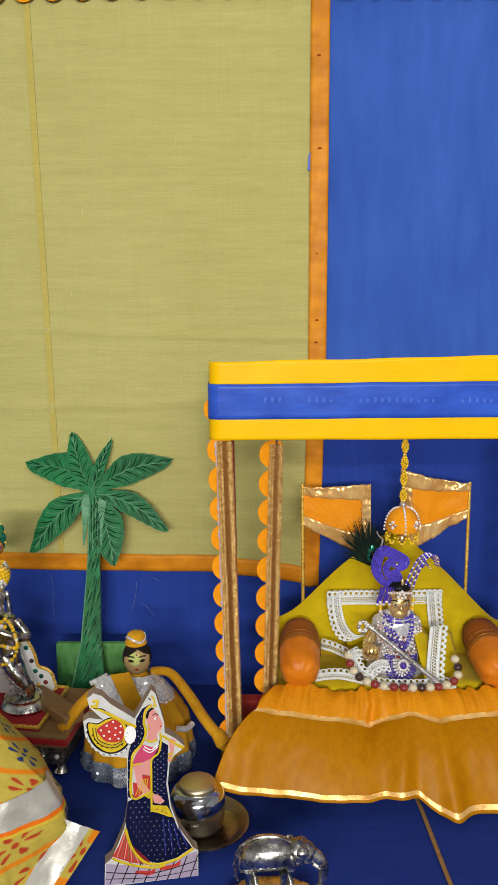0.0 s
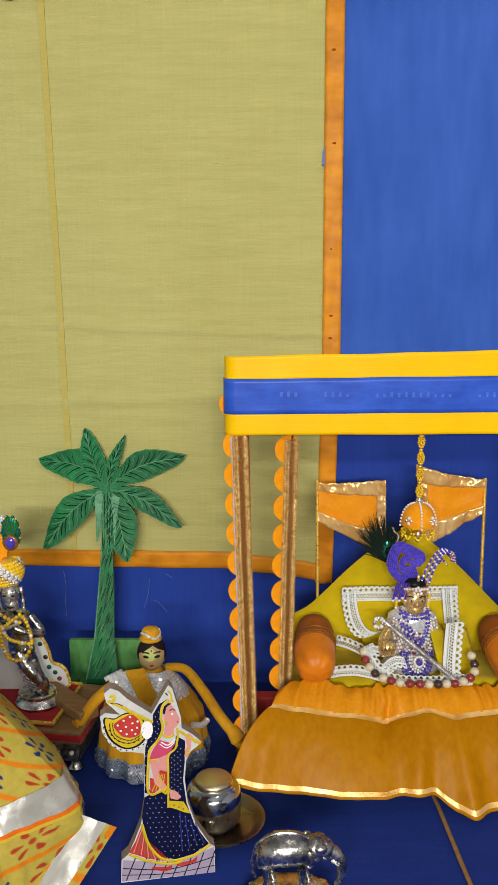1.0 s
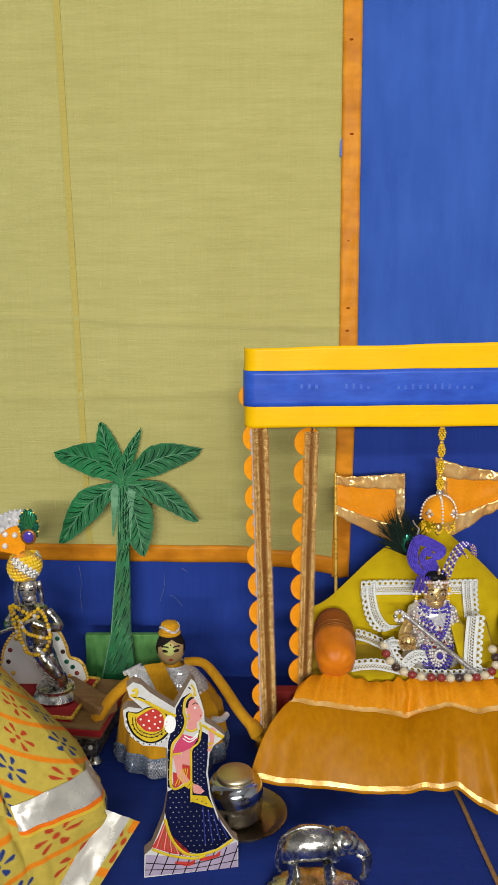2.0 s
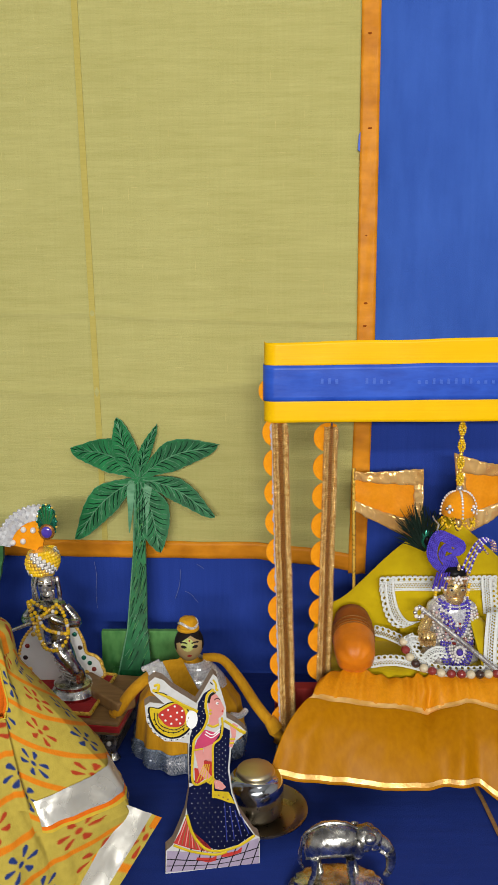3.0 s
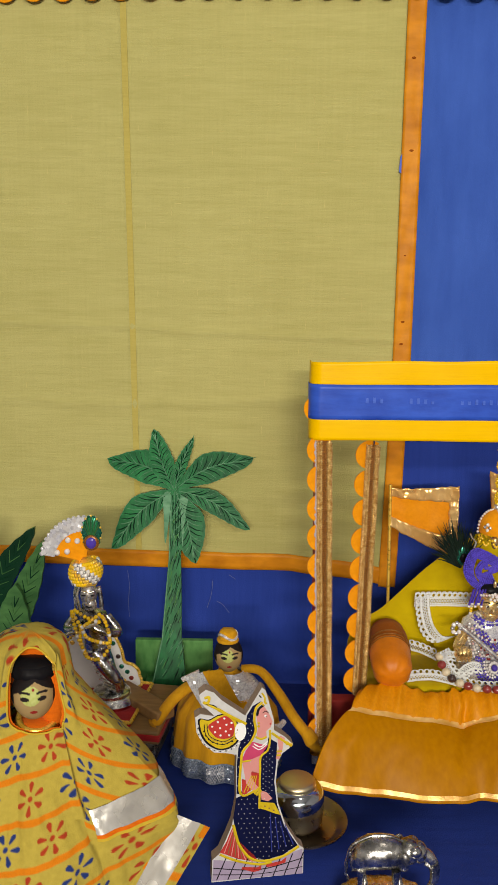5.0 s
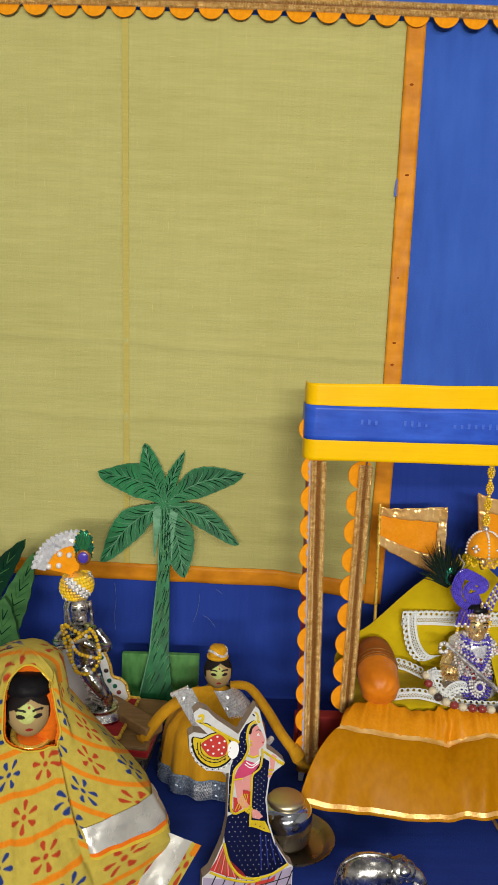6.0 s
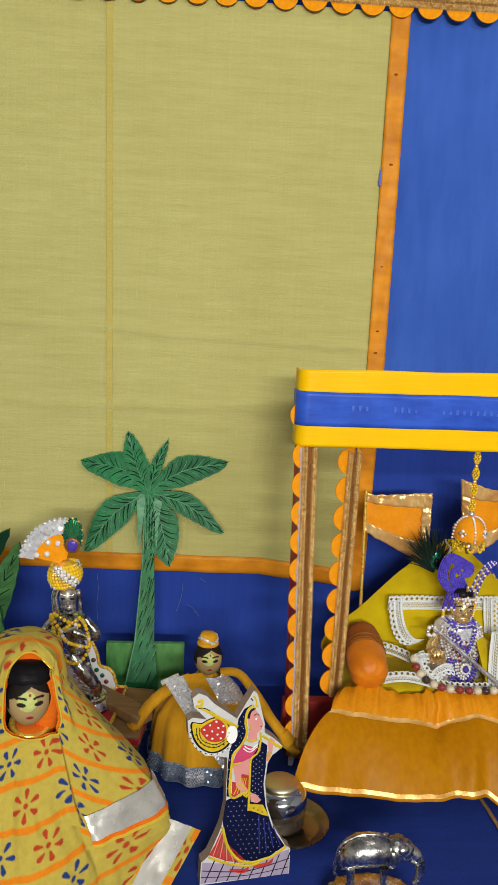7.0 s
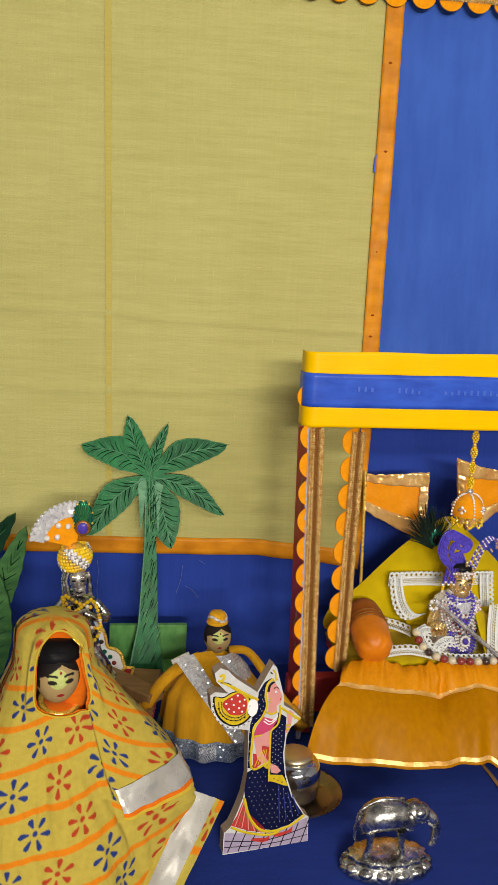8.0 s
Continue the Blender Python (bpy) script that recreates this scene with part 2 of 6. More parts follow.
# ---- mesh building ----
class Shape:
    """Collects vertices, faces, a material slot for each face and a print colour for each vertex."""

    def __init__(self, *mats):
        self.mats, self.v, self.f, self.m, self.c = list(mats), [], [], [], []

    def slot(self, mat):
        if mat not in self.mats:
            self.mats.append(mat)
        return self.mats.index(mat)

    def add(self, verts, faces, mat, colours=None):
        k, s = len(self.v), self.slot(mat)
        self.v += [tuple(p) for p in verts]
        self.c += colours if colours is not None else [(1, 1, 1)] * len(verts)
        self.f += [tuple(i + k for i in f) for f in faces]
        self.m += [s] * len(faces)
        return self

    def rings(self, rings, mat, closed=True, caps=True, colours=None):
        n = len(rings[0])
        verts = [p for r in rings for p in r]
        faces = []
        for i in range(len(rings) - 1):
            for j in range(n if closed else n - 1):
                a, b = i * n + j, i * n + (j + 1) % n
                faces.append((a, b, b + n, a + n))
        if caps and closed:
            faces.append(tuple(range(n))[::-1])
            faces.append(tuple(range((len(rings) - 1) * n, len(rings) * n)))
        return self.add(verts, faces, mat, colours)

    def lathe(self, profile, mat, at=(0, 0, 0), seg=32, sx=1, sy=1, turn=None):
        rs = []
        for r, z in profile:
            ring = []
            for k in range(seg):
                a = 2 * math.pi * k / seg
                p = Vector((r * sx * math.cos(a), r * sy * math.sin(a), z))
                if turn is not None:
                    p = turn @ p
                ring.append(Vector(at) + p)
            rs.append(ring)
        return self.rings(rs, mat)

    def ball(self, at, r, mat, seg=16, n=10, turn=None):
        rx, ry, rz = (r, r, r) if isinstance(r, (int, float)) else r
        rs = []
        for i in range(n + 1):
            a = math.pi * (0.02 + 0.96 * i / n)
            ring = []
            for k in range(seg):
                b = 2 * math.pi * k / seg
                p = Vector((rx * math.sin(a) * math.cos(b), ry * math.sin(a) * math.sin(b), -rz * math.cos(a)))
                if turn is not None:
                    p = turn @ p
                ring.append(Vector(at) + p)
            rs.append(ring)
        return self.rings(rs, mat)

    def tube(self, pts, r, mat, seg=10, flat=1.0, side=None):
        """A tube along points; r may be a list; flat squashes it along its second axis."""
        pts = [Vector(p) for p in pts]
        rs = []
        for i, p in enumerate(pts):
            d = (pts[min(i + 1, len(pts) - 1)] - pts[max(i - 1, 0)]).normalized()
            up = Vector(side) if side else (Vector((0, 0, 1)) if abs(d.z) < 0.9 else Vector((0, 1, 0)))
            a = d.cross(up).normalized()
            b = a.cross(d).normalized()
            q = r[i] if isinstance(r, (list, tuple)) else r
            rs.append([p + a * (q * math.cos(t)) + b * (q * flat * math.sin(t)) for t in [2 * math.pi * k / seg for k in range(seg)]])
        return self.rings(rs, mat)

    def band(self, pts, width, thick, mat, across=(0, 0, 1)):
        """A flat strap along points, width along `across`, thick along its normal."""
        pts = [Vector(p) for p in pts]
        w = Vector(across).normalized() * (width / 2)
        rs = []
        for i, p in enumerate(pts):
            d = (pts[min(i + 1, len(pts) - 1)] - pts[max(i - 1, 0)]).normalized()
            nrm = d.cross(w).normalized() * (thick / 2)
            rs.append([p + w + nrm, p - w + nrm, p - w - nrm, p + w - nrm])
        return self.rings(rs, mat)

    def box(self, lo, hi, mat, turn=None):
        (x0, y0, z0), (x1, y1, z1) = lo, hi
        v = [Vector(p) for p in ((x0, y0, z0), (x1, y0, z0), (x1, y1, z0), (x0, y1, z0), (x0, y0, z1), (x1, y0, z1), (x1, y1, z1), (x0, y1, z1))]
        if turn is not None:
            v = [turn @ p for p in v]
        return self.add(v, [(3, 2, 1, 0), (4, 5, 6, 7), (0, 1, 5, 4), (1, 2, 6, 5), (2, 3, 7, 6), (3, 0, 4, 7)], mat)

    def slab(self, outline, y0, y1, mat, edge=None, place=None):
        """An outline in x, z given thickness from y0 (front) to y1."""
        n = len(outline)
        area = sum(outline[i][0] * outline[(i + 1) % n][1] - outline[(i + 1) % n][0] * outline[i][1] for i in range(n))
        if area < 0:
            outline = outline[::-1]
        put = place or (lambda x, y, z: (x, y, z))
        front = [put(x, y0, z) for x, z in outline]
        back = [put(x, y1, z) for x, z in outline]
        self.add(front, [tuple(range(n))], mat)
        self.add(back, [tuple(range(n))[::-1]], edge or mat)
        sides = [(i, i + n, (i + 1) % n + n, (i + 1) % n) for i in range(n)]
        return self.add(front + back, sides, edge or mat)

    def sheet(self, nu, nv, fn, mat, tint=None):
        verts = [fn(i / nu, j / nv) for j in range(nv + 1) for i in range(nu + 1)]
        cols = [tint(i / nu, j / nv) for j in range(nv + 1) for i in range(nu + 1)] if tint else None
        faces = [(j * (nu + 1) + i, j * (nu + 1) + i + 1, (j + 1) * (nu + 1) + i + 1, (j + 1) * (nu + 1) + i) for j in range(nv) for i in range(nu)]
        return self.add(verts, faces, mat, cols)

    def pillow(self, outline, y, thick, mat, rings=8, front=1.0, back=0.6):
        """A puffed cushion with this outline in x, z, seam at depth y."""
        n = len(outline)
        cx, cz = sum(p[0] for p in outline) / n, sum(p[1] for p in outline) / n
        for sign, part_of in ((-1, front), (1, back)):
            rs = []
            for i in range(rings + 1):
                s = 1 - i / rings * 0.98
                h = thick * part_of * (1 - s ** 2.2) ** 0.6
                ring = [(cx + (x - cx) * s, y + sign * h, cz + (z - cz) * s) for x, z in outline]
                rs.append(ring if sign > 0 else ring[::-1])
            self.rings(rs, mat, caps=False)
            last = len(self.v) - n
            self.f.append(tuple(range(last, last + n)))
            self.m.append(self.slot(mat))
        return self


def smooth_line(pts, steps=8, closed=False):
    """A rounded line through a few points."""
    pts = [Vector(p) for p in pts]
    n, out = len(pts), []
    for i in range(n if closed else n - 1):
        p0, p1, p2, p3 = (pts[(i + k) % n] if closed else pts[min(max(i + k, 0), n - 1)] for k in (-1, 0, 1, 2))
        for s in range(steps):
            t = s / steps
            out.append(0.5 * (2 * p1 + (p2 - p0) * t + (2 * p0 - 5 * p1 + 4 * p2 - p3) * t * t + (3 * p1 - p0 - 3 * p2 + p3) * t ** 3))
    if not closed:
        out.append(pts[-1])
    return out


def curve2(pts, steps=6):
    return [(p[0], p[1]) for p in smooth_line([(x, z, 0) for x, z in pts], steps, True)]


def lerp_list(x, pts):
    return float(np.interp(x, [p[0] for p in pts], [p[1] for p in pts]))


def part(name, shape, parent=None, label="", flat=False, bevel=0.0, solid=0.0):
    me = bpy.data.meshes.new(name)
    me.from_pydata(shape.v, [], shape.f)
    for m in shape.mats:
        me.materials.append(m)
    me.polygons.foreach_set("material_index", shape.m)
    me.polygons.foreach_set("use_smooth", [not flat] * len(shape.f))
    if any(c != (1, 1, 1) for c in shape.c):
        a = me.attributes.new("print", "FLOAT_COLOR", "POINT")
        a.data.foreach_set("color", [x for c in shape.c for x in (*c, 1.0)])
    me.update()
    if not flat:
        me.set_sharp_from_angle(angle=radians(42))
    ob = new(name, me)
    if bevel:
        b = ob.modifiers.new("bevel", "BEVEL")
        b.width, b.segments, b.limit_method, b.angle_limit = bevel, 2, "ANGLE", radians(50)
    if solid:
        s = ob.modifiers.new("solid", "SOLIDIFY")
        s.thickness, s.offset = solid, 0.0
    if parent is not None:
        ob.parent = parent
    if label:
        ob["label"] = label
    return ob


def thing(name, label, category, group="", kind=""):
    return tagged(new(name), label, category, group, kind)


def wob(x, y, z=0.0, s=1.0):
    return noise.noise(Vector((x * s, y * s, z * s)))


# ---- the setting ----
def wall_y(x):
    return 1.114 - 0.04 * x


def ground_z(y):
    """The covered platform falls slightly towards the front."""
    return -0.07 * max(0.0, 0.9 - y)


def setting():
    for nm, lo, hi, mat in (("wall_north", (-1.7, 1.22, -0.45), (1.7, 1.32, 2.1), PLASTER), ("wall_south", (-1.7, -1.9, -0.45), (1.7, -1.8, 2.1), PLASTER),
                            ("wall_west", (-1.8, -1.9, -0.45), (-1.7, 1.32, 2.1), PLASTER), ("wall_east", (1.7, -1.9, -0.45), (1.8, 1.32, 2.1), PLASTER),
                            ("ceiling", (-1.8, -1.9, 2.1), (1.8, 1.32, 2.2), PLASTER), ("floor", (-1.8, -1.9, -0.55), (1.8, 1.32, -0.45), FLOOR_TILE)):
        tagged(part(nm, Shape().box(lo, hi, mat), flat=True), "plain painted room surface around the display", "room", kind="structure")
    # platform under the display
    tagged(part("platform", Shape().box((-1.0, 0.32, -0.45), (1.0, 1.2, -0.055), RED_WOOD), bevel=0.004), "low platform covered by blue cloth", "platform", kind="structure")

    def ground(u, v):
        x, y = -1.03 + 2.06 * u, 0.29 + 0.9 * v
        z = 0.0006 * wob(x * 9, y * 14) - 0.0006 + ground_z(y)
        z += 0.0006 * math.exp(-((y - 0.74 - 0.12 * x) / 0.006) ** 2)
        if y < 0.32:
            z -= (0.32 - y) * 1.5
        return (x, y, min(z, ground_z(y) + 0.0002))
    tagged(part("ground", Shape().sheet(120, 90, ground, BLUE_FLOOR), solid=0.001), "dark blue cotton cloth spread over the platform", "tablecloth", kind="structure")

    def blue(u, v):
        x, z = -1.0 + 2.0 * u, -0.004 + 1.25 * v
        y = wall_y(x) + 0.010 + 0.003 * wob(x * 5, z * 1.4, 3) + 0.0012 * wob(x * 22, z * 4, 8)
        y -= 0.0040 * math.exp(-((x - 0.135) / 0.004) ** 2) * min(1, max(0, (z - 0.2) * 3)) + 0.0018 * math.exp(-((x - 0.163) / 0.005) ** 2)
        y -= 0.010 * math.exp(-((z - 0.075 - 0.02 * wob(x * 4, 0)) / 0.018) ** 2) * 0.5
        y -= max(0.0, 0.06 - z) ** 2 * 9
        return (x, y, max(z, -0.002))
    # added sheet whose darker blue paints the shade on the lower backdrop
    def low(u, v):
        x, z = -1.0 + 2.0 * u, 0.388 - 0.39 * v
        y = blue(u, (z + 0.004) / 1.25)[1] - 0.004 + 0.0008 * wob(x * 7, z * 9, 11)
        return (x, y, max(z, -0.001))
    tagged(part("backdrop_shade_sheet", Shape().sheet(200, 90, low, BLUE_SHADED), solid=0.0008), "added blue cotton sheet over the backdrop foot, coloured as shade under the beam", "backdrop cloth", kind="structure")
    back = tagged(part("backdrop", Shape().sheet(200, 160, blue, BLUE), solid=0.0008), "royal blue cotton cloth hung as a backdrop", "backdrop cloth", kind="structure")
    return back


setting()


# ---- hangings on the backdrop ----
def lower_edge(x):
    return lerp_list(x, [(-1, 0.158), (-0.05, 0.157), (0.063, 0.145), (0.10, 0.138)])


def border_x(z):
    return lerp_list(z, [(0.13, 0.073), (0.29, 0.076), (0.46, 0.0785), (0.9, 0.076)])


def trim_z(x):
    return lerp_list(x, [(-0.95, 0.897), (-0.43, 0.9035), (-0.25, 0.907), (-0.12, 0.909), (0.2, 0.909), (0.9, 0.906)])


def panel():
    def face(u, v):
        x = -0.9 + u * (border_x(0.5) + 0.9)
        z = lower_edge(x) + 0.02 + v * (0.905 - lower_edge(x) - 0.02)
        x += (border_x(z) - border_x(0.5)) * u + 0.002
        y = wall_y(x) + 0.0025 * wob(x * 4, z * 3, 1) - 0.001 + 0.0005 * wob(x * 12, z * 30, 5)
        d = (z - 0.485 + 0.03 * (x + 0.1) + 0.006 * wob(x * 9, 2)) / 0.004
        y -= 0.0022 * math.exp(-d * d)
        d = (z - 0.39 - 0.03 * wob(x * 5, 4)) / 0.006
        y -= 0.0016 * math.exp(-d * d)
        for zc, k in ((0.60, 0.7), (0.705, 1.0), (0.79, 0.6)):
            d = (z - zc - 0.022 * wob(x * 4, zc * 30)) / 0.0035
            y -= 0.0011 * k * max(0.0, wob(x * 3, zc * 9) + 0.35) * math.exp(-d * d)
        y -= 0.0018 * math.exp(-((x + 0.269 + 0.021 * (z - 0.5)) / 0.0030) ** 2)
        return (x, y, z)
    p = thing("wall_hanging", "pale olive-yellow cotton panel with orange satin border", "wall hanging")
    part("panel_cloth", Shape().sheet(260, 200, face, OLIVE), p, solid=0.0006)
    part("seam", Shape().band([(-0.2690 - 0.021 * (z - 0.5), wall_y(-0.274) - 0.0035 + 0.0025 * wob(-1.09, z * 3, 1), z) for z in np.linspace(0.18, 0.9, 60)], 0.0078, 0.0006, OLIVE_SEAM, (1, -0.04, 0)), p, "darker stitched fold")

    # thick slubs in the weave, level and upright
    slub = Shape()
    rnd = random.Random(21)
    for k in range(230):
        x, z = rnd.uniform(-0.42, 0.06), rnd.uniform(0.20, 0.88)
        length, level = rnd.uniform(0.006, 0.030), rnd.random() < 0.72
        dx, dz = (length, 0.0004) if level else (0.0003, length * 0.6)
        slub.tube([(x + dx * t, wall_y(x) + 0.0025 * wob((x + dx * t) * 4, (z + dz * t) * 3, 1) - 0.0014, z + dz * t) for t in (0.0, 0.33, 0.67, 1.0)], [0.0001, 0.00034, 0.0003, 0.0001], OLIVE_SLUB, 5)
    tagged(part("slub_threads", slub, p), "thick pale threads in the weave", kind="stuff")

    def side(u, v):
        z = 0.138 + 0.77 * v
        x = border_x(z) + 0.0235 * u
        return (x, wall_y(x) - 0.0045 + 0.0012 * wob(z * 30, u * 2) - 0.0012 * max(0, wob(z * 70, u * 3, 9)) + 0.002 * wob(x * 4, z * 3, 1), z + 0.002 * wob(u * 3, z * 8))
    part("side_border", Shape().sheet(6, 220, side, ORANGE_BORDER), p, "wrinkled orange satin border", solid=0.0008)
    # flat brown dots colour in the dark of creases along the border
    for z in (0.59, 0.505, 0.476, 0.72, 0.83):
        flecks = Shape().ball((border_x(z) + 0.011 + 0.004 * wob(z * 90, 0), wall_y(0.09) - 0.0052, z), (0.0026, 0.0006, 0.0014), BROWN_ORANGE, 10, 6)
        part("crease_spot", flecks, p)

    def low(u, v):
        x = -0.9 + u * 0.99
        z = lower_edge(x) + 0.024 * v + 0.0012 * wob(x * 20, 0)
        return (x, wall_y(x) - 0.0042 + 0.001 * wob(x * 26, v) + 0.002 * wob(x * 4, z * 3, 1), z)
    part("lower_border", Shape().sheet(200, 4, low, ORANGE_BORDER), p, "wrinkled orange satin border", solid=0.0008)

    tuft = Shape().slab([(0.0745, 0.694), (0.0775, 0.692), (0.0775, 0.716), (0.0755, 0.712)], wall_y(0.076) - 0.0058, wall_y(0.076) - 0.0045, BLUE_RIBBON)
    part("blue_tuft", tuft, p, "scrap of blue cloth at the border")


panel()


def threads():
    for line in (((-0.279, 0.150), (-0.2765, 0.128), (-0.278, 0.104), (-0.2765, 0.082)), ((-0.158, 0.140), (-0.160, 0.118), (-0.166, 0.098)), ((-0.152, 0.108), (-0.144, 0.104), (-0.134, 0.092)), ((-0.135, 0.148), (-0.126, 0.142))):
        sh = Shape().tube(smooth_line([(x, wall_y(x) - 0.0035 - max(0, 0.11 - z) * 0.1, z) for x, z in line], 6), 0.00026, THREAD, 5)
        tagged(part("loose_thread", sh), "fine pale loose thread clinging to the blue cloth", "thread", "loose threads")


threads()


def braid(shape, pts, r=0.0016, pitch=0.0028, lean=0.6):
    """A cord of slanting gold stitches along a line."""
    pts = [Vector(p) for p in pts]
    length = sum((b - a).length for a, b in zip(pts, pts[1:]))
    n = max(2, int(length / pitch))
    at = [0.0]
    for a, b in zip(pts, pts[1:]):
        at.append(at[-1] + (b - a).length)
    for i in range(n):
        s = (i + 0.5) * length / n
        k = min(max(int(np.searchsorted(at, s)) - 1, 0), len(pts) - 2)
        t = (s - at[k]) / max(1e-9, at[k + 1] - at[k])
        p, d = pts[k].lerp(pts[k + 1], t), (pts[k + 1] - pts[k]).normalized()
        q = d.cross(Vector((0, 1, 0))).normalized()
        a = (d * math.cos(lean) + q * math.sin(lean)) * r * 1.5
        jit = 0.25 * r * random.uniform(-1, 1)
        shape.tube([p - a + Vector((0, jit, 0)), p + Vector((0, -r * 0.7, 0)), p + a + Vector((0, jit, 0))], [r * 0.35, r * 0.75, r * 0.35], GOLD_BRAID, 5)


def scallop(r, half=False, cut=0.3):
    """A felt disc, or one cut off towards the ribbon that holds it."""
    s = Shape()
    ang = [math.pi * (k / 14) for k in range(15)] if half else [2 * math.pi * k / 26 for k in range(26)]
    outline = [(r * math.cos(a), -r * math.sin(a)) for a in ang]
    if not half:
        outline = [(min(x, cut * r + 0.0002 * k), z) for k, (x, z) in enumerate(outline)]
    s.slab(outline, -0.0009, 0.0009, FELT)
    return s


def valance():
    p = thing("scalloped_trim", "gold braid trim with orange felt scallops hung across the cloth", "trim")
    xs = np.linspace(-0.95, 0.95, 120)
    ground = Shape().band([(x, wall_y(x) - 0.009, trim_z(x) + 0.007) for x in xs], 0.013, 0.001, BROWN_TRIM)
    part("trim_ribbon", ground, p)
    b = Shape()
    for dz, lean in ((0.0015, 0.75), (0.0042, -0.75), (0.0108, -0.75), (0.0132, 0.75)):
        braid(b, [(x, wall_y(x) - 0.0105, trim_z(x) + dz) for x in np.linspace(-0.62, 0.62, 60)], 0.0023, 0.0036, lean)
    part("braid", b, p, "gold braid")
    me = part("scallop", scallop(0.0165, True), p, "orange felt scallop")
    i = 0
    for k in range(-17, 14):
        x = 0.086 + k * 0.0365
        ob = me if i == 0 else new("scallop", me.data)
        ob.parent = p
        ob.location = (x, wall_y(x) - 0.008 - 0.0015 * (k % 2), trim_z(x) + 0.0035)
        ob.rotation_euler = (radians(-4 + 5 * wob(k * 0.7, 1)), radians(5 * wob(k * 0.9, 3)), radians(-2.3))
        i += 1


valance()


# ---- the swing ----
CX = 0.170


def gold_strip(p, top, bottom, width, first, count, pitch, r, side=-1):
    """A brown ribbon edged with gold braid, with felt scallops along one side."""
    top, bottom = Vector(top), Vector(bottom)
    line = [top.lerp(bottom, k / 24) + Vector((0.0006 * wob(k * 0.5, top.x * 40), 0, 0)) for k in range(25)]
    part("trim_ribbon", Shape().band(line, width, 0.0012, BROWN_TRIM, (1, 0, 0)), p)
    b = Shape()
    for dx, lean in ((-0.45, 0.75), (-0.27, -0.75), (0.27, -0.75), (0.45, 0.75)):
        braid(b, [q + Vector((dx * width, -0.0014, 0)) for q in line], 0.0018, 0.0029, lean)
    part("braid", b, p, "gold braid")
    rib, length = Shape(), (top - bottom).length
    for k in range(int(length / 0.0021)):
        q = top.lerp(bottom, (k + 0.5) * 0.0021 / length)
        rib.tube([q + Vector((-0.18 * width, -0.0009, 0.0003)), q + Vector((0, -0.0014, 0)), q + Vector((0.18 * width, -0.0009, 0.0003))], 0.0006, BROWN_TRIM, 4)
    part("ribbing", rib, p, "brown and gold cross stitches")
    me = None
    for k in range(count):
        t = (first + k * pitch) / (top - bottom).length
        q = top.lerp(bottom, t)
        ob = part("scallop", scallop(r), p, "orange felt scallop") if me is None else new("scallop", me)
        me = ob.data
        ob.parent = p
        ob.location = q + Vector((side * 0.0026, 0.0026, 0.0008 * wob(k * 1.7, 4)))
        ob.scale = (-side, 1, 1)
        ob.rotation_euler = (radians(2 * wob(k, 1)), radians(8 * wob(k * 1.3, 2)), radians(-side * (5 + 4 * wob(k * 0.8, 5))))


def jagged_edge(p, top, bottom, off):
    """The pale backing ribbon that peeps out beside the gold trim."""
    top, bottom = Vector(top), Vector(bottom)
    sh = Shape()
    line = [top.lerp(bottom, k / 150) for k in range(151)]
    sh.add([q + Vector((off - (0.0018 + 0.0022 * random.random()) * sgn, 0.0012, 0)) for q in line for sgn in (0, 1)], [(2 * k, 2 * k + 1, 2 * k + 3, 2 * k + 2) for k in range(150)], BACKING)
    part("backing_ribbon", sh, p, "frayed pale backing ribbon", solid=0.0005)


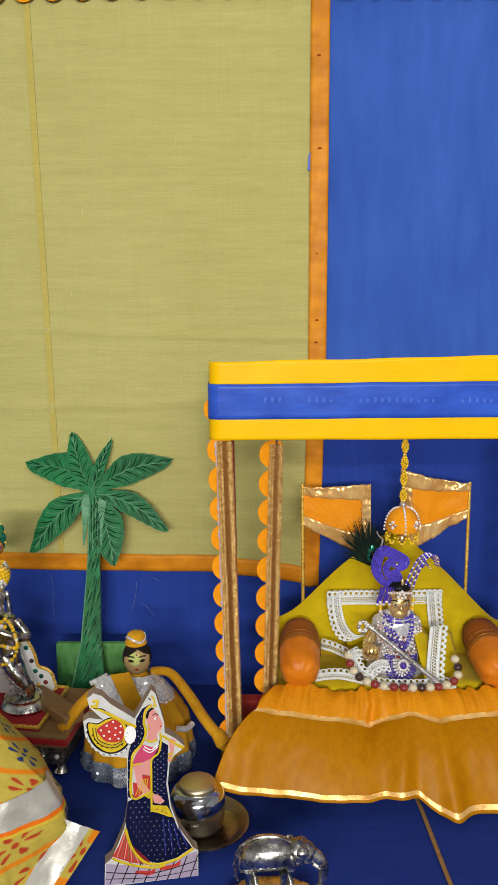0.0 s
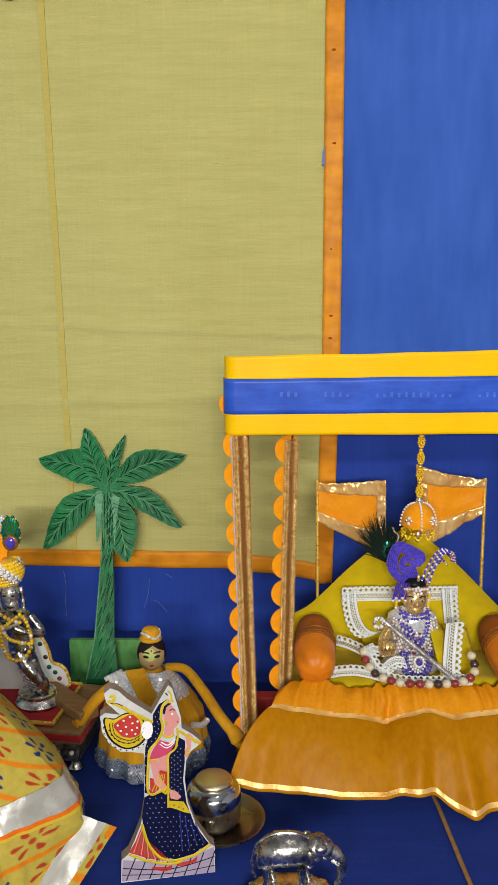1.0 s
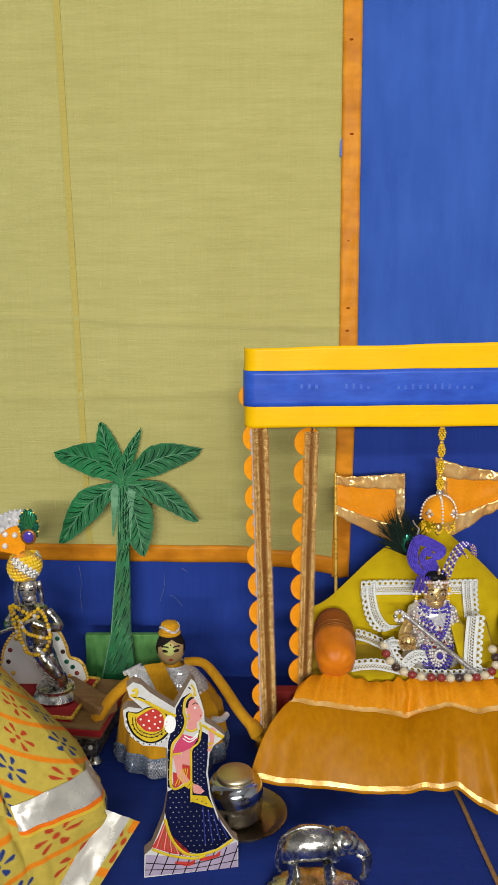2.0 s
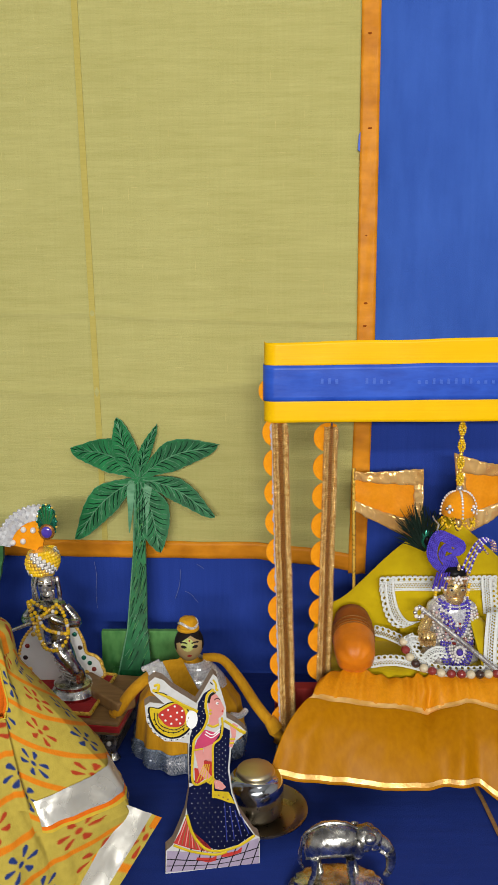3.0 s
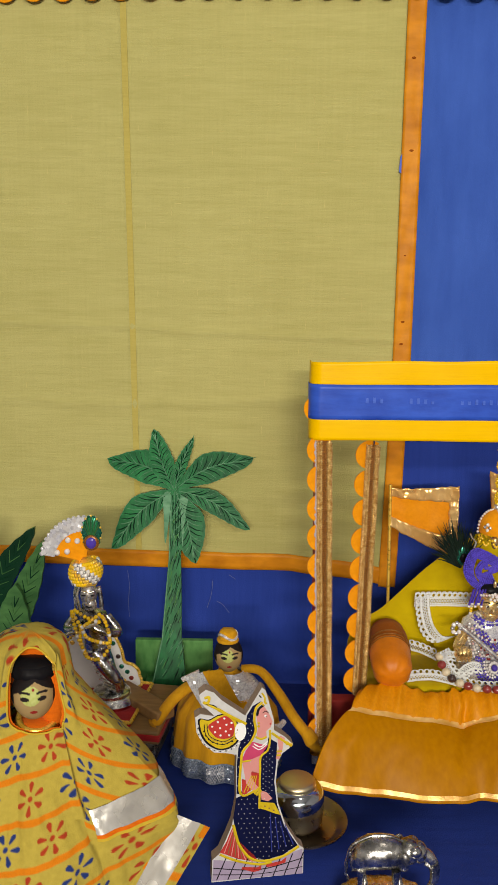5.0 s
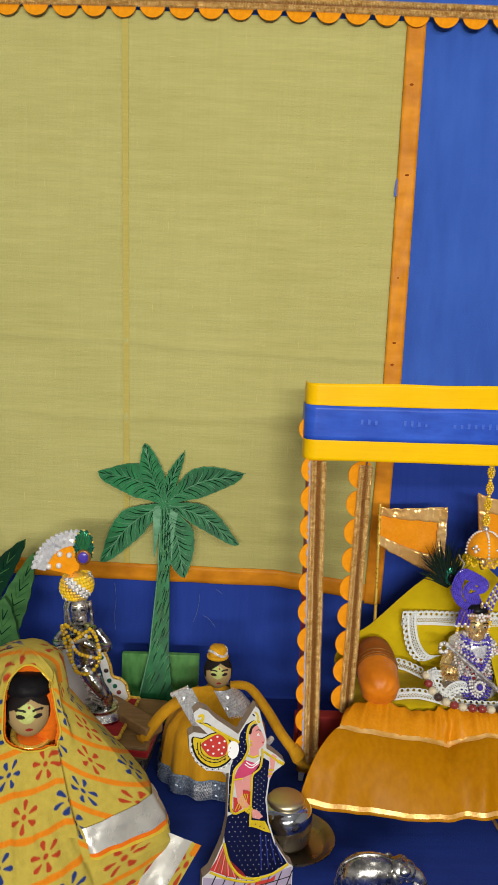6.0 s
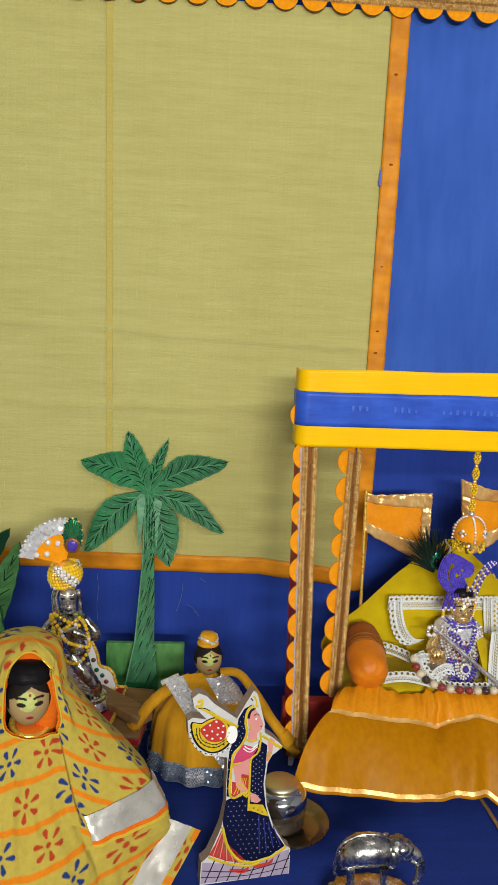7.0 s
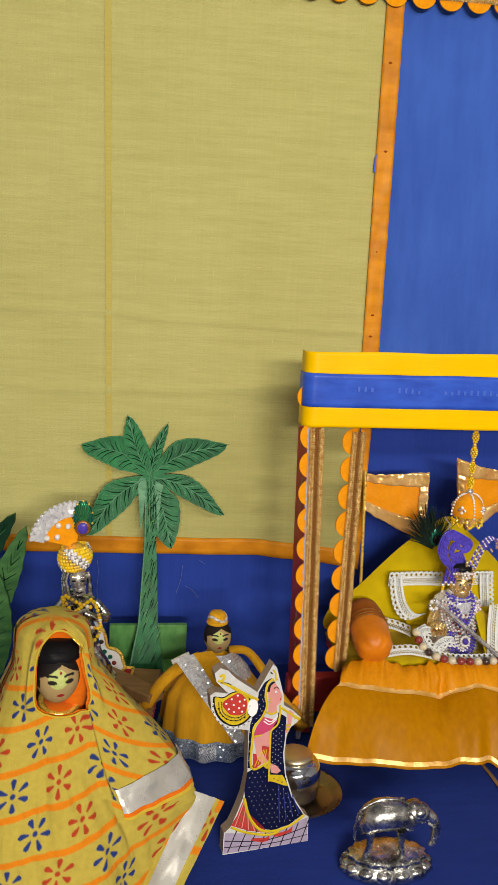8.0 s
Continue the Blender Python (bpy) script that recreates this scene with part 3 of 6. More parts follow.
def stand():
    s = thing("swing_stand", "red painted wooden swing frame wrapped in gold trim", "swing frame")
    for sx, nm in ((-1, "post"), (1, "post")):
        off = sx * 0.193
        lean = 0.008 * sx

        def turn(p, off=off, lean=lean):
            return Vector((p.x + CX + off + lean * (p.z - 0.24) / 0.37, p.y, p.z))
        sh = Shape().box((-0.0075, 0.9, 0), (0.0085, 0.970, 0.372), RED_WOOD)
        sh.v = [tuple(turn(Vector(v))) for v in sh.v]
        post = part(nm, sh, s, "red painted post with worn patches", bevel=0.0015)
        if sx < 0:
            for k in range(7):
                w = Shape()
                z = (0.31, 0.30, 0.285, 0.14, 0.125, 0.10, 0.06)[k]
                c = turn(Vector((-0.0077, 0.915 + 0.035 * (0.5 + 0.5 * wob(k * 3.1, 2)), z)))
                w.ball(c, (0.0006, 0.004, 0.007 + 0.004 * wob(k, 9)), WORN, 10, 6)
                part("worn_patch", w, post, "bare wood where paint is chipped")
    part("stretcher", Shape().box((-0.03, 0.95, 0.0), (0.37, 0.968, 0.048), RED_WOOD), s, bevel=0.002)
    part("beam", Shape().box((-0.034, 0.902, 0.388), (0.377, 0.922, 0.465), RED_WOOD), s, bevel=0.004)
    jagged_edge(s, (-0.0270, 0.8955, 0.383), (-0.0150, 0.8955, 0.012), -0.0074)
    gold_strip(s, (-0.0270, 0.8955, 0.383), (-0.0150, 0.8955, 0.012), 0.0155, 0.010, 11, 0.0335, 0.0166)
    gold_strip(s, (0.3670, 0.8955, 0.383), (0.3550, 0.8955, 0.012), 0.0155, 0.010, 11, 0.0335, 0.0166, 1)
    one = part("scallop", scallop(0.0148), s, "orange felt scallop")
    one.location = (-0.035, 0.906, 0.417)

    # satin ribbons wound round the beam
    def ribbon(name, z0, z1, r0, r1, out, mat, label):
        def f(u, v):
            z = z0 + (z1 - z0) * v
            rise = r0 + (r1 - r0) * v
            bend, xl, xr, yf = 0.013, -0.0435 - out, 0.3865 + out, 0.8935 - out
            depth, front, arc = 0.015, xr - xl - 2 * bend, bend * math.pi / 2
            sp = u * (2 * depth + 2 * arc + front)
            if sp < depth:
                x, y = xl, yf + bend + depth - sp
            elif sp < depth + arc:
                a = (sp - depth) / bend
                x, y = xl + bend * (1 - math.cos(a)), yf + bend * (1 - math.sin(a))
            elif sp < depth + arc + front:
                x, y = xl + bend + (sp - depth - arc), yf
            elif sp < depth + 2 * arc + front:
                a = (sp - depth - arc - front) / bend
                x, y = xr - bend * (1 - math.sin(a)), yf + bend * (1 - math.cos(a))
            else:
                x, y = xr, yf + bend + (sp - depth - 2 * arc - front)
            z += rise * (x + 0.04) / 0.31 + 0.0011 * wob(x * 14, 3 + z0 * 50) * (1 if v > 0.5 else 0.6)
            y += 0.0008 * wob(x * 18, z * 30, 4)
            return (x, y, z)
        return part(name, Shape().sheet(240, 8, f, mat), s, label, solid=0.0006)
    ribbon("ribbon", 0.4435, 0.4693, 0.004, 0.0075, 0.0, YELLOW_RIBBON, "bright yellow satin ribbon")
    ribbon("ribbon", 0.3845, 0.4085, 0.0015, 0.003, 0.0, YELLOW_RIBBON, "bright yellow satin ribbon")
    blue = ribbon("ribbon", 0.4072, 0.4455, 0.003, 0.004, 0.0012, BLUE_RIBBON, "blue satin ribbon with faint woven marks")
    x = 0.016
    rnd = random.Random(4)
    for word in (3, 0, 4, 0, 11, 0, 6):
        for k in range(word):
            z0, z1 = 0.4262, 0.4325
            part("woven_mark", Shape().box((x, 0.8913, z0), (x + 0.0030, 0.8918, z1 - 0.0035 * rnd.random()), EMBOSS), blue, flat=True)
            x += 0.0078
        x += 0.0 if word else 0.024


stand()


def cradle():
    c = thing("hanging_cradle", "toy cradle hung on gold trimmed straps", "cradle")
    part("seat_board", Shape().box((0.03, 0.865, 0.068), (0.315, 1.005, 0.084), RED_WOOD), c, bevel=0.003)
    part("back_board", Shape().box((0.075, 0.998, 0.084), (0.27, 1.006, 0.135), RED_WOOD), c, bevel=0.003)

    def seat(u, v):
        x, y = 0.028 + 0.29 * u, 0.882 + 0.121 * v
        e = min(u, 1 - u, v, 1 - v)
        return (x, y, 0.086 + 0.014 * min(1, e * 9) ** 0.5 + 0.0015 * wob(x * 30, y * 30))
    part("mattress", Shape().sheet(40, 24, seat, CHARTREUSE), c, "yellow-green velvet mattress", solid=0.002)
    for side in (-1, 1):
        x0 = CX + side * 0.139
        gold_strip(c, (x0, 0.925, 0.374), (x0 + side * 0.006, 0.908, 0.078), 0.0140, 0.012, 9, 0.0335, 0.0166, side)
        hook = Shape().tube([(x0, 0.925 + 0.006 * math.cos(a), 0.379 + 0.006 * math.sin(a)) for a in np.linspace(0, 5.6, 14)], 0.001, STEEL, 8)
        part("hook", hook, c, "steel wire hook")


cradle()


def backrest():
    o = curve2([(0.028, 0.10), (0.03, 0.138), (0.06, 0.158), (0.115, 0.210), (0.165, 0.246), (0.178, 0.252), (0.192, 0.246), (0.24, 0.205), (0.295, 0.150), (0.318, 0.134), (0.318, 0.10), (0.17, 0.096)], 6)
    sh = Shape().pillow(o, 0.987, 0.02, CHARTREUSE)
    sh.v = [(x, y + 0.12 * (z - 0.1) - 0.012, z) for x, y, z in sh.v]
    tagged(part("back_cushion", sh), "yellow-green velvet triangular cushion leaning on the cradle back", "cushion")


backrest()


def bolster(sx):
    b = thing("bolster", "orange satin bolster cushion with gold band", "bolster", "bolsters")
    front, rear, r = Vector((CX + sx * 0.113, 0.868, 0.119)), Vector((CX + sx * 0.108, 0.962, 0.139)), 0.0232
    axis = (rear - front).normalized()
    u = axis.cross(Vector((0, 0, 1))).normalized()
    w = u.cross(axis)
    prof = ((0, 0.10), (0.005, 0.34), (0.03, 0.62), (0.08, 0.83), (0.16, 0.95), (0.28, 1.0), (0.5, 1.03), (0.75, 1.0), (0.9, 0.88), (0.97, 0.62), (1, 0.15))

    def rings(stops):
        out = []
        for t, k in stops:
            c = front.lerp(rear, t)
            ring = []
            for j in range(40):
                a = 2 * math.pi * j / 40
                g = 1 + 0.075 * math.sin(9 * a + 2 * math.sin(a)) * max(0, 1 - t * 4) + 0.02 * wob(math.cos(a) * 2, math.sin(a) * 2, t * 4)
                ring.append(c + (u * math.cos(a) + w * math.sin(a)) * (r * k * g))
            out.append(ring)
        return out
    part("front_end", Shape().rings(rings(prof[:7]), ORANGE_VELVET), b)
    # rear rings take a darker, browner colour than the front end
    part("back_end", Shape().rings(rings(prof[6:]), BROWN_ORANGE), b, "satin rear half, coloured darker and browner")
    for t in (0.47, 0.53, 0.6):
        c = front.lerp(rear, t)
        part("gold_cord", Shape().tube([c + (u * math.cos(a) + w * math.sin(a)) * (r * 1.035) for a in np.linspace(0, 6.283, 40)], 0.0008, BROWN_TRIM, 6), b, "dull gold cord")


for side in (-1, 1):
    bolster(side)


def flag(sx):
    f = thing("flag", "orange cloth pennant with gold foil border on a gold stick", "flag", "flags")
    if sx < 0:
        top, tip = [(0.066, 0.305), (0.149, 0.308)], [(0.066, 0.261), (0.151, 0.222)]
        stick, z0 = 0.066, 0.138
    else:
        top, tip = [(0.273, 0.309), (0.186, 0.327)], [(0.270, 0.270), (0.197, 0.234)]
        stick, z0 = 0.272, 0.138
    y = 1.0

    def surf(u, v):
        a = Vector((*top[0], 0)).lerp(Vector((*top[1], 0)), u)
        b = Vector((*tip[0], 0)).lerp(Vector((*tip[1], 0)), u)
        p = a.lerp(b, v)
        return Vector((p.x, y + 0.012 * math.sin(u * 5 + sx) * u * 0.6 + 0.002 * wob(u * 5, v * 4, sx), p.y - 0.003 * math.sin(u * 3.14)))
    part("pennant", Shape().sheet(24, 12, surf, FLAG), f, solid=0.0008)
    g = Shape()

    def edge(line, w):
        def fn(u, v):
            q = line(u)
            a, b = surf(*q[0]), surf(*q[1])
            p = a.lerp(b, v)
            return (p.x + 0.0012 * wob(u * 12, v, w * 31), p.y - 0.0026 + 0.0024 * wob(u * 9, v * 1.4, w * 99) + 0.0006 * wob(u * 24, v * 2.5, w * 55), p.z + 0.0014 * wob(u * 10, v * 0.6, w * 77))
        g.sheet(90, 6, fn, GOLD_FOIL)
    edge(lambda u: ((u, -0.04), (u, 0.20)), 1)
    edge(lambda u: ((u, 0.76), (u, 1.05)), 2)
    edge(lambda u: ((1.0, u), (0.87, u)), 3)
    part("foil_border", g, f, "crinkled gold foil ribbon", solid=0.0006)
    part("stick", Shape().tube([(stick, y + 0.0015, 0.31 if sx < 0 else 0.312), (stick - 0.002 * sx, y - 0.012, z0)], 0.0021, GOLD, 10), f, "gold stick")


flag(-1)
flag(1)


def lace_strip(shape, pts, width, across, cell=0.006):
    """Machine lace: a band pierced by rows of round holes, with a scalloped outer edge."""
    pts = [Vector(p) for p in pts]
    w = Vector(across).normalized()
    dist = [0.0]
    for a, b in zip(pts, pts[1:]):
        dist.append(dist[-1] + (b - a).length)
    n = max(2, round(dist[-1] / cell))
    per, nv = 12, 20

    def at(s):
        k = min(max(int(np.searchsorted(dist, s)) - 1, 0), len(pts) - 2)
        return pts[k].lerp(pts[k + 1], (s - dist[k]) / max(1e-9, dist[k + 1] - dist[k]))

    def solid(a, v):
        f = a % 1.0
        if v > 0.84 + 0.16 * math.sin(math.pi * f) ** 0.6:
            return False
        if math.hypot((f - 0.5) * cell, (v - 0.76) * width) < 0.26 * cell:
            return False
        for row, off in ((0.22, 0.0), (0.34, 0.25), (0.46, 0.0)):
            g = ((a + off) * 2) % 1.0
            if math.hypot((g - 0.5) * cell / 2, (v - row) * width * 1.1) < 0.145 * cell:
                return False
        return True
    verts = []
    for j in range(nv + 1):
        for i in range(n * per + 1):
            p = at(dist[-1] * i / (n * per))
            verts.append(p + w * (width * j / nv) + Vector((0, 0.0007 * wob(i * 0.11, j * 0.2, width * 50) - 0.0006 * math.cos(j * 1.9), 0)))
    row = n * per + 1
    faces = [(j * row + i, j * row + i + 1, (j + 1) * row + i + 1, (j + 1) * row + i) for j in range(nv) for i in range(n * per) if solid((i + 0.5) / per, (j + 0.5) / nv)]
    shape.add([tuple(v) for v in verts], faces, LACE)


def lace_cloth():
    t = thing("lace_edged_cloth", "yellow-green cloth square edged with white cotton lace", "cloth")
    def face(u, v):
        x = 0.100 + 0.128 * u + 0.020 * v * (1 - u)
        z = 0.184 + 0.002 * u - 0.064 * v
        return (x, 0.962 - 0.022 * v + 0.003 * wob(x * 30, z * 30) + 0.02 * (u - 0.5) ** 2 * v, z)
    part("cloth", Shape().sheet(24, 16, face, CHARTREUSE), t, solid=0.001)

    def strip(pts, width, across, cell=0.0066, steps=8):
        l = Shape()
        lace_strip(l, smooth_line(pts, steps), width, across, cell)
        part("lace", l, t, "white cotton lace", solid=0.0007)
    strip([(0.094, 0.957, 0.169), (0.13, 0.957, 0.1705), (0.165, 0.957, 0.170)], 0.0195, (0, -0.1, 1))
    strip([(0.196, 0.957, 0.171), (0.214, 0.957, 0.1715), (0.233, 0.956, 0.172)], 0.0190, (0, -0.1, 1))
    strip([(0.111, 0.955, 0.186), (0.1115, 0.951, 0.171), (0.1165, 0.946, 0.151), (0.127, 0.942, 0.1385), (0.141, 0.940, 0.1390)], 0.0180, (-1, -0.1, -0.42))
    strip([(0.213, 0.952, 0.188), (0.2145, 0.950, 0.168), (0.217, 0.948, 0.145)], 0.0180, (1, -0.1, 0.05))


lace_cloth()


def skirt_cloth():
    """The organza cover that falls over the front of the cradle."""
    t = thing("cover_cloth", "translucent orange organza cover with gold stripes over the cradle front", "cover cloth")
    topz = [(0.0, 0.085), (0.022, 0.099), (0.035, 0.107), (0.06, 0.109), (0.08, 0.104), (0.095, 0.098), (0.148, 0.102), (0.2, 0.104), (0.25, 0.101), (0.31, 0.11), (0.36, 0.1)]
    midz = [(0.0, 0.094), (0.02, 0.092), (0.06, 0.084), (0.10, 0.079), (0.128, 0.072), (0.137, 0.067), (0.146, 0.074), (0.175, 0.085), (0.21, 0.081), (0.25, 0.083), (0.36, 0.09)]
    lowz = [(-0.047, 0.030), (0.03, 0.020), (0.08, 0.015), (0.13, 0.016), (0.165, 0.019), (0.18, 0.016), (0.2, 0.004), (0.215, 0.001), (0.28, 0.002), (0.36, 0.012)]

    def f(u, v):
        xt, xl = 0.020 + 0.300 * u, -0.040 + 0.408 * u
        if v < 0.35:
            k = v / 0.35
            x = xt + (0.008 + 0.325 * u - xt) * k
            y, z = 0.878 - 0.030 * k, lerp_list(xt, topz) * (1 - k) + lerp_list(x, midz) * k
            z += 0.004 * math.sin(k * 3.14)
        else:
            k = (v - 0.35) / 0.65
            q = k ** 0.62
            x = (0.008 + 0.325 * u) * (1 - q) + xl * q
            y, z = 0.848 - 0.056 * k ** 0.8, lerp_list(0.008 + 0.325 * u, midz) * (1 - k) + lerp_list(xl, lowz) * k
            z += 0.006 * math.sin(k * 3.14)
        fold = 0.0016 * math.sin(u * 34 + 6 * wob(u * 4, 1)) + 0.006 * wob(u * 6, v * 1.6, 6) + 0.0014 * wob(u * 23, v * 5, 2)
        fold += -0.012 * math.exp(-((x - 0.2 - 0.02 * v) / 0.012) ** 2) * v + 0.008 * math.exp(-((x - 0.178) / 0.01) ** 2) * v
        fold += 0.008 * math.exp(-((x - 0.137) / 0.006) ** 2) * math.exp(-((v - 0.3) / 0.12) ** 2)
        y += fold * min(1, v * 2 + 0.15)
        return Vector((x, y, max(z, 0.0)))
    part("organza", Shape().sheet(170, 44, lambda u, v: f(u, 0.35 + 0.65 * v), ORGANZA), t, solid=0.0007)

    def gathered(u, v):
        p = f(u, 0.35 * v)
        return (p.x, p.y - (0.0034 * math.sin(u * 120 + 6 * wob(u * 8, 2)) + 0.0030 * wob(u * 30, v * 2, 3)) * (1 - v) ** 0.7 - 0.0004, p.z + (0.0016 * math.sin(u * 93) + 0.0022 * wob(u * 26, 5)) * (1 - v))
    part("gathered_top", Shape().sheet(300, 20, gathered, ORGANZA_TOP), t, "bright orange gathered band", solid=0.0007)
    g = Shape()
    for va, vb in ((0.324, 0.362), (0.945, 0.978)):
        def strip(u, v, va=va, vb=vb):
            p = f(u, va + (vb - va) * v)
            return (p.x, p.y - 0.0009, p.z + 0.0005)
        g.sheet(170, 3, strip, WOVEN_GOLD)
    part("gold_stripe", g, t, "woven gold stripe")


skirt_cloth()


def pendant():
    p = thing("hanging_pendant", "yellow bead string with pearl-trimmed dome pendant", "pendant")
    x, y = 0.176, 0.924
    s = Shape()
    z = 0.378
    s.tube([(x, y, 0.38), (x, y, 0.30)], 0.0008, BEAD_YELLOW, 6)
    while z > 0.304:
        for j in range(6):
            r = 0.0011 + 0.0024 * math.sin(math.pi * (j + 0.5) / 6)
            for k in range(5):
                a = k * 1.2566 + j * 0.6
                s.ball((x + r * math.cos(a) + 0.0008 * wob(z * 300, 1), y + r * math.sin(a), z - 0.0024 * j), 0.0014, BEAD_YELLOW, 8, 6)
        z -= 0.0158
        s.ball((x, y, z), 0.0024, GOLD, 8, 6)
        z -= 0.0032
    part("bead_string", s, p, "yellow seed beads")
    dome = Shape().lathe([(0.002, 0.324), (0.008, 0.322), (0.015, 0.316), (0.0185, 0.308), (0.0195, 0.300), (0.018, 0.296), (0.004, 0.297)], FELT, (x, y, -0.022), 28)
    part("dome", dome, p, "orange satin dome")
    pearls = Shape()
    for k in range(4):
        a = k * math.pi / 2
        for t in np.linspace(0.0, 1.0, 11):
            r, zz = 0.005 + 0.0155 * math.sin(t * 1.571), 0.301 - 0.026 * (1 - math.cos(t * 1.571))
            pearls.ball((x + r * math.cos(a), y + r * math.sin(a), zz), 0.00145, PEARL, 8, 6)
        b = a + 0.785
        c = Vector((x + 0.0188 * math.cos(b), y + 0.0188 * math.sin(b), 0.2835))
        side = Vector((-math.sin(b), math.cos(b), 0))
        for q in range(4):
            pearls.ball(c + side * (0.0032 * math.cos(q * 1.571)) + Vector((0, 0, 0.0032 * math.sin(q * 1.571))), 0.0021, PEARL if q % 2 else SILVER, 8, 6)
    pearls.ball((x, y, 0.304), 0.004, SILVER, 12, 8)
    part("pearl_row", pearls, p, "white pearl beads")
    fr = Shape()
    for k in range(9):
        a0, a1 = k * 0.698, (k + 1) * 0.698
        for j in range(9):
            t = j / 8
            a = a0 + (a1 - a0) * t
            fr.ball((x + 0.018 * math.cos(a), y + 0.018 * math.sin(a), 0.274 - 0.012 * (1 - (2 * t - 1) ** 2)), 0.0015, BEAD_YELLOW, 8, 6)
    fr.ball((x, y, 0.262), (0.004, 0.004, 0.008), BRASS, 12, 8)
    part("fringe", fr, p, "looped yellow bead fringe")


pendant()


# ---- the figures on and round the swing ----
def ellipse_ring(c, rx, ry, z, n=28, wave=0.0, lobes=8, phase=0.0):
    out = []
    for k in range(n):
        a = 2 * math.pi * k / n
        q = 1 + wave * math.sin(lobes * a + phase)
        out.append((c[0] + rx * q * math.cos(a), c[1] + ry * q * math.sin(a), z))
    return out


def seated_idol():
    s = Shape(BRASS)
    x, y, z = 0.173, 0.925, 0.0950
    s.lathe([(0.03, 0), (0.034, 0.004), (0.034, 0.012), (0.027, 0.03), (0.0275, 0.05), (0.0295, 0.064), (0.0275, 0.072), (0.019, 0.078), (0.011, 0.082)], SEQUIN, (x, y, z), 28, 1.0, 0.7)
    s.lathe([(0.011, 0.066), (0.0088, 0.072), (0.0085, 0.080)], BRASS, (x, y, z), 20)
    s.ball((x + 0.001, y - 0.006, z + 0.094), (0.0142, 0.015, 0.0165), BRASS, 24, 16)
    s.ball((x + 0.001, y - 0.0085, z + 0.083), (0.0105, 0.011, 0.0105), BRASS, 20, 14)
    for e in (-1, 1):
        s.ball((x + 0.001 + e * 0.0062, y - 0.0196, z + 0.096), (0.0024, 0.0012, 0.0013), PEARL, 10, 8)
        s.ball((x + 0.001 + e * 0.0062, y - 0.0206, z + 0.096), (0.0012, 0.0008, 0.0012), BLACK, 8, 6)
        s.tube([(x + 0.001 + e * 0.003, y - 0.0203, z + 0.0995), (x + 0.001 + e * 0.0065, y - 0.0198, z + 0.101), (x + 0.001 + e * 0.0105, y - 0.0172, z + 0.0995)], 0.0006, BLACK, 6)
        for k in range(7):
            s.ball((x + e * 0.0185, y - 0.004 + 0.001 * k, z + 0.1 - 0.0035 * k), 0.0021, BEAD_YELLOW if k % 3 else PEARL, 8, 6)
    s.ball((x + 0.001, y - 0.0218, z + 0.0915), (0.0022, 0.003, 0.0036), BRASS, 10, 8)
    s.ball((x + 0.001, y - 0.0195, z + 0.0838), (0.0042, 0.0018, 0.0012), BRASS, 10, 8)
    for q, h in ((0, 0.1115), (-0.0022, 0.1078), (0.0022, 0.1078), (-0.0040, 0.1042), (0, 0.1038), (0.0040, 0.1042)):
        s.ball((x + 0.002 + q, y - 0.0205 + abs(q) * 0.4, z + h), 0.0019, PEARL, 8, 6)
    for k in range(12):
        a = -1.25 + k * 0.227
        s.ball((x + 0.001 + 0.0150 * math.sin(a), y - 0.006 - 0.0142 * math.cos(a), z + 0.1085 - 0.003 * abs(a) + 0.002), 0.0016, ROSE if k % 3 == 0 else PEARL, 8, 6)
    # arms, crossed legs
    s.tube(smooth_line([(x - 0.02, y, z + 0.062), (x - 0.034, y - 0.014, z + 0.046), (x - 0.034, y - 0.03, z + 0.036)]), 0.0065, BRASS, 12)
    s.ball((x - 0.034, y - 0.034, z + 0.045), (0.011, 0.008, 0.0085), BRASS, 14, 10)
    for k in range(4):
        s.tube([(x - 0.041 + k * 0.0045, y - 0.038, z + 0.052), (x - 0.041 + k * 0.0045, y - 0.0435, z + 0.046), (x - 0.041 + k * 0.0045, y - 0.04, z + 0.039)], 0.0021, BRASS, 8)
    s.tube(smooth_line([(x + 0.022, y, z + 0.060), (x + 0.033, y - 0.010, z + 0.042), (x + 0.030, y - 0.026, z + 0.022)]), 0.0075, CHARTREUSE, 12)
    # jewelled strands that meet in a point on the chest
    def surf(dx, h):
        rr = lerp_list(h, [(0, 0.034), (0.012, 0.034), (0.03, 0.027), (0.05, 0.0275), (0.064, 0.0295), (0.072, 0.0275), (0.078, 0.019), (0.082, 0.011)])
        return y - 0.7 * math.sqrt(max(0.0, rr * rr - dx * dx * 0.8)) - 0.003
    def beads(path, rows, gap, mats, r=0.00165, out=0.0):
        """Rows of beads side by side along a line on the chest, given as offsets and heights."""
        line = smooth_line([(p[0], p[1], 0) for p in path], 12)
        for j in range(rows):
            off, d, last, k = (j - (rows - 1) / 2) * gap, 1.0, line[0], 0
            for i, c in enumerate(line):
                t = (line[min(i + 1, len(line) - 1)] - line[max(i - 1, 0)]).normalized()
                q = Vector((c.x - t.y * off, c.y + t.x * off, 0))
                d += (q - last).length
                last = q
                if d > r * 2.05:
                    d, k = 0.0, k + 1
                    s.ball((x + q.x, surf(q.x, q.y) - out, z + q.y), r, mats[(k * 3 + j) % len(mats)], 8, 6)
    jewel = (PEARL, PEARL, ROSE, PEARL, SILVER)
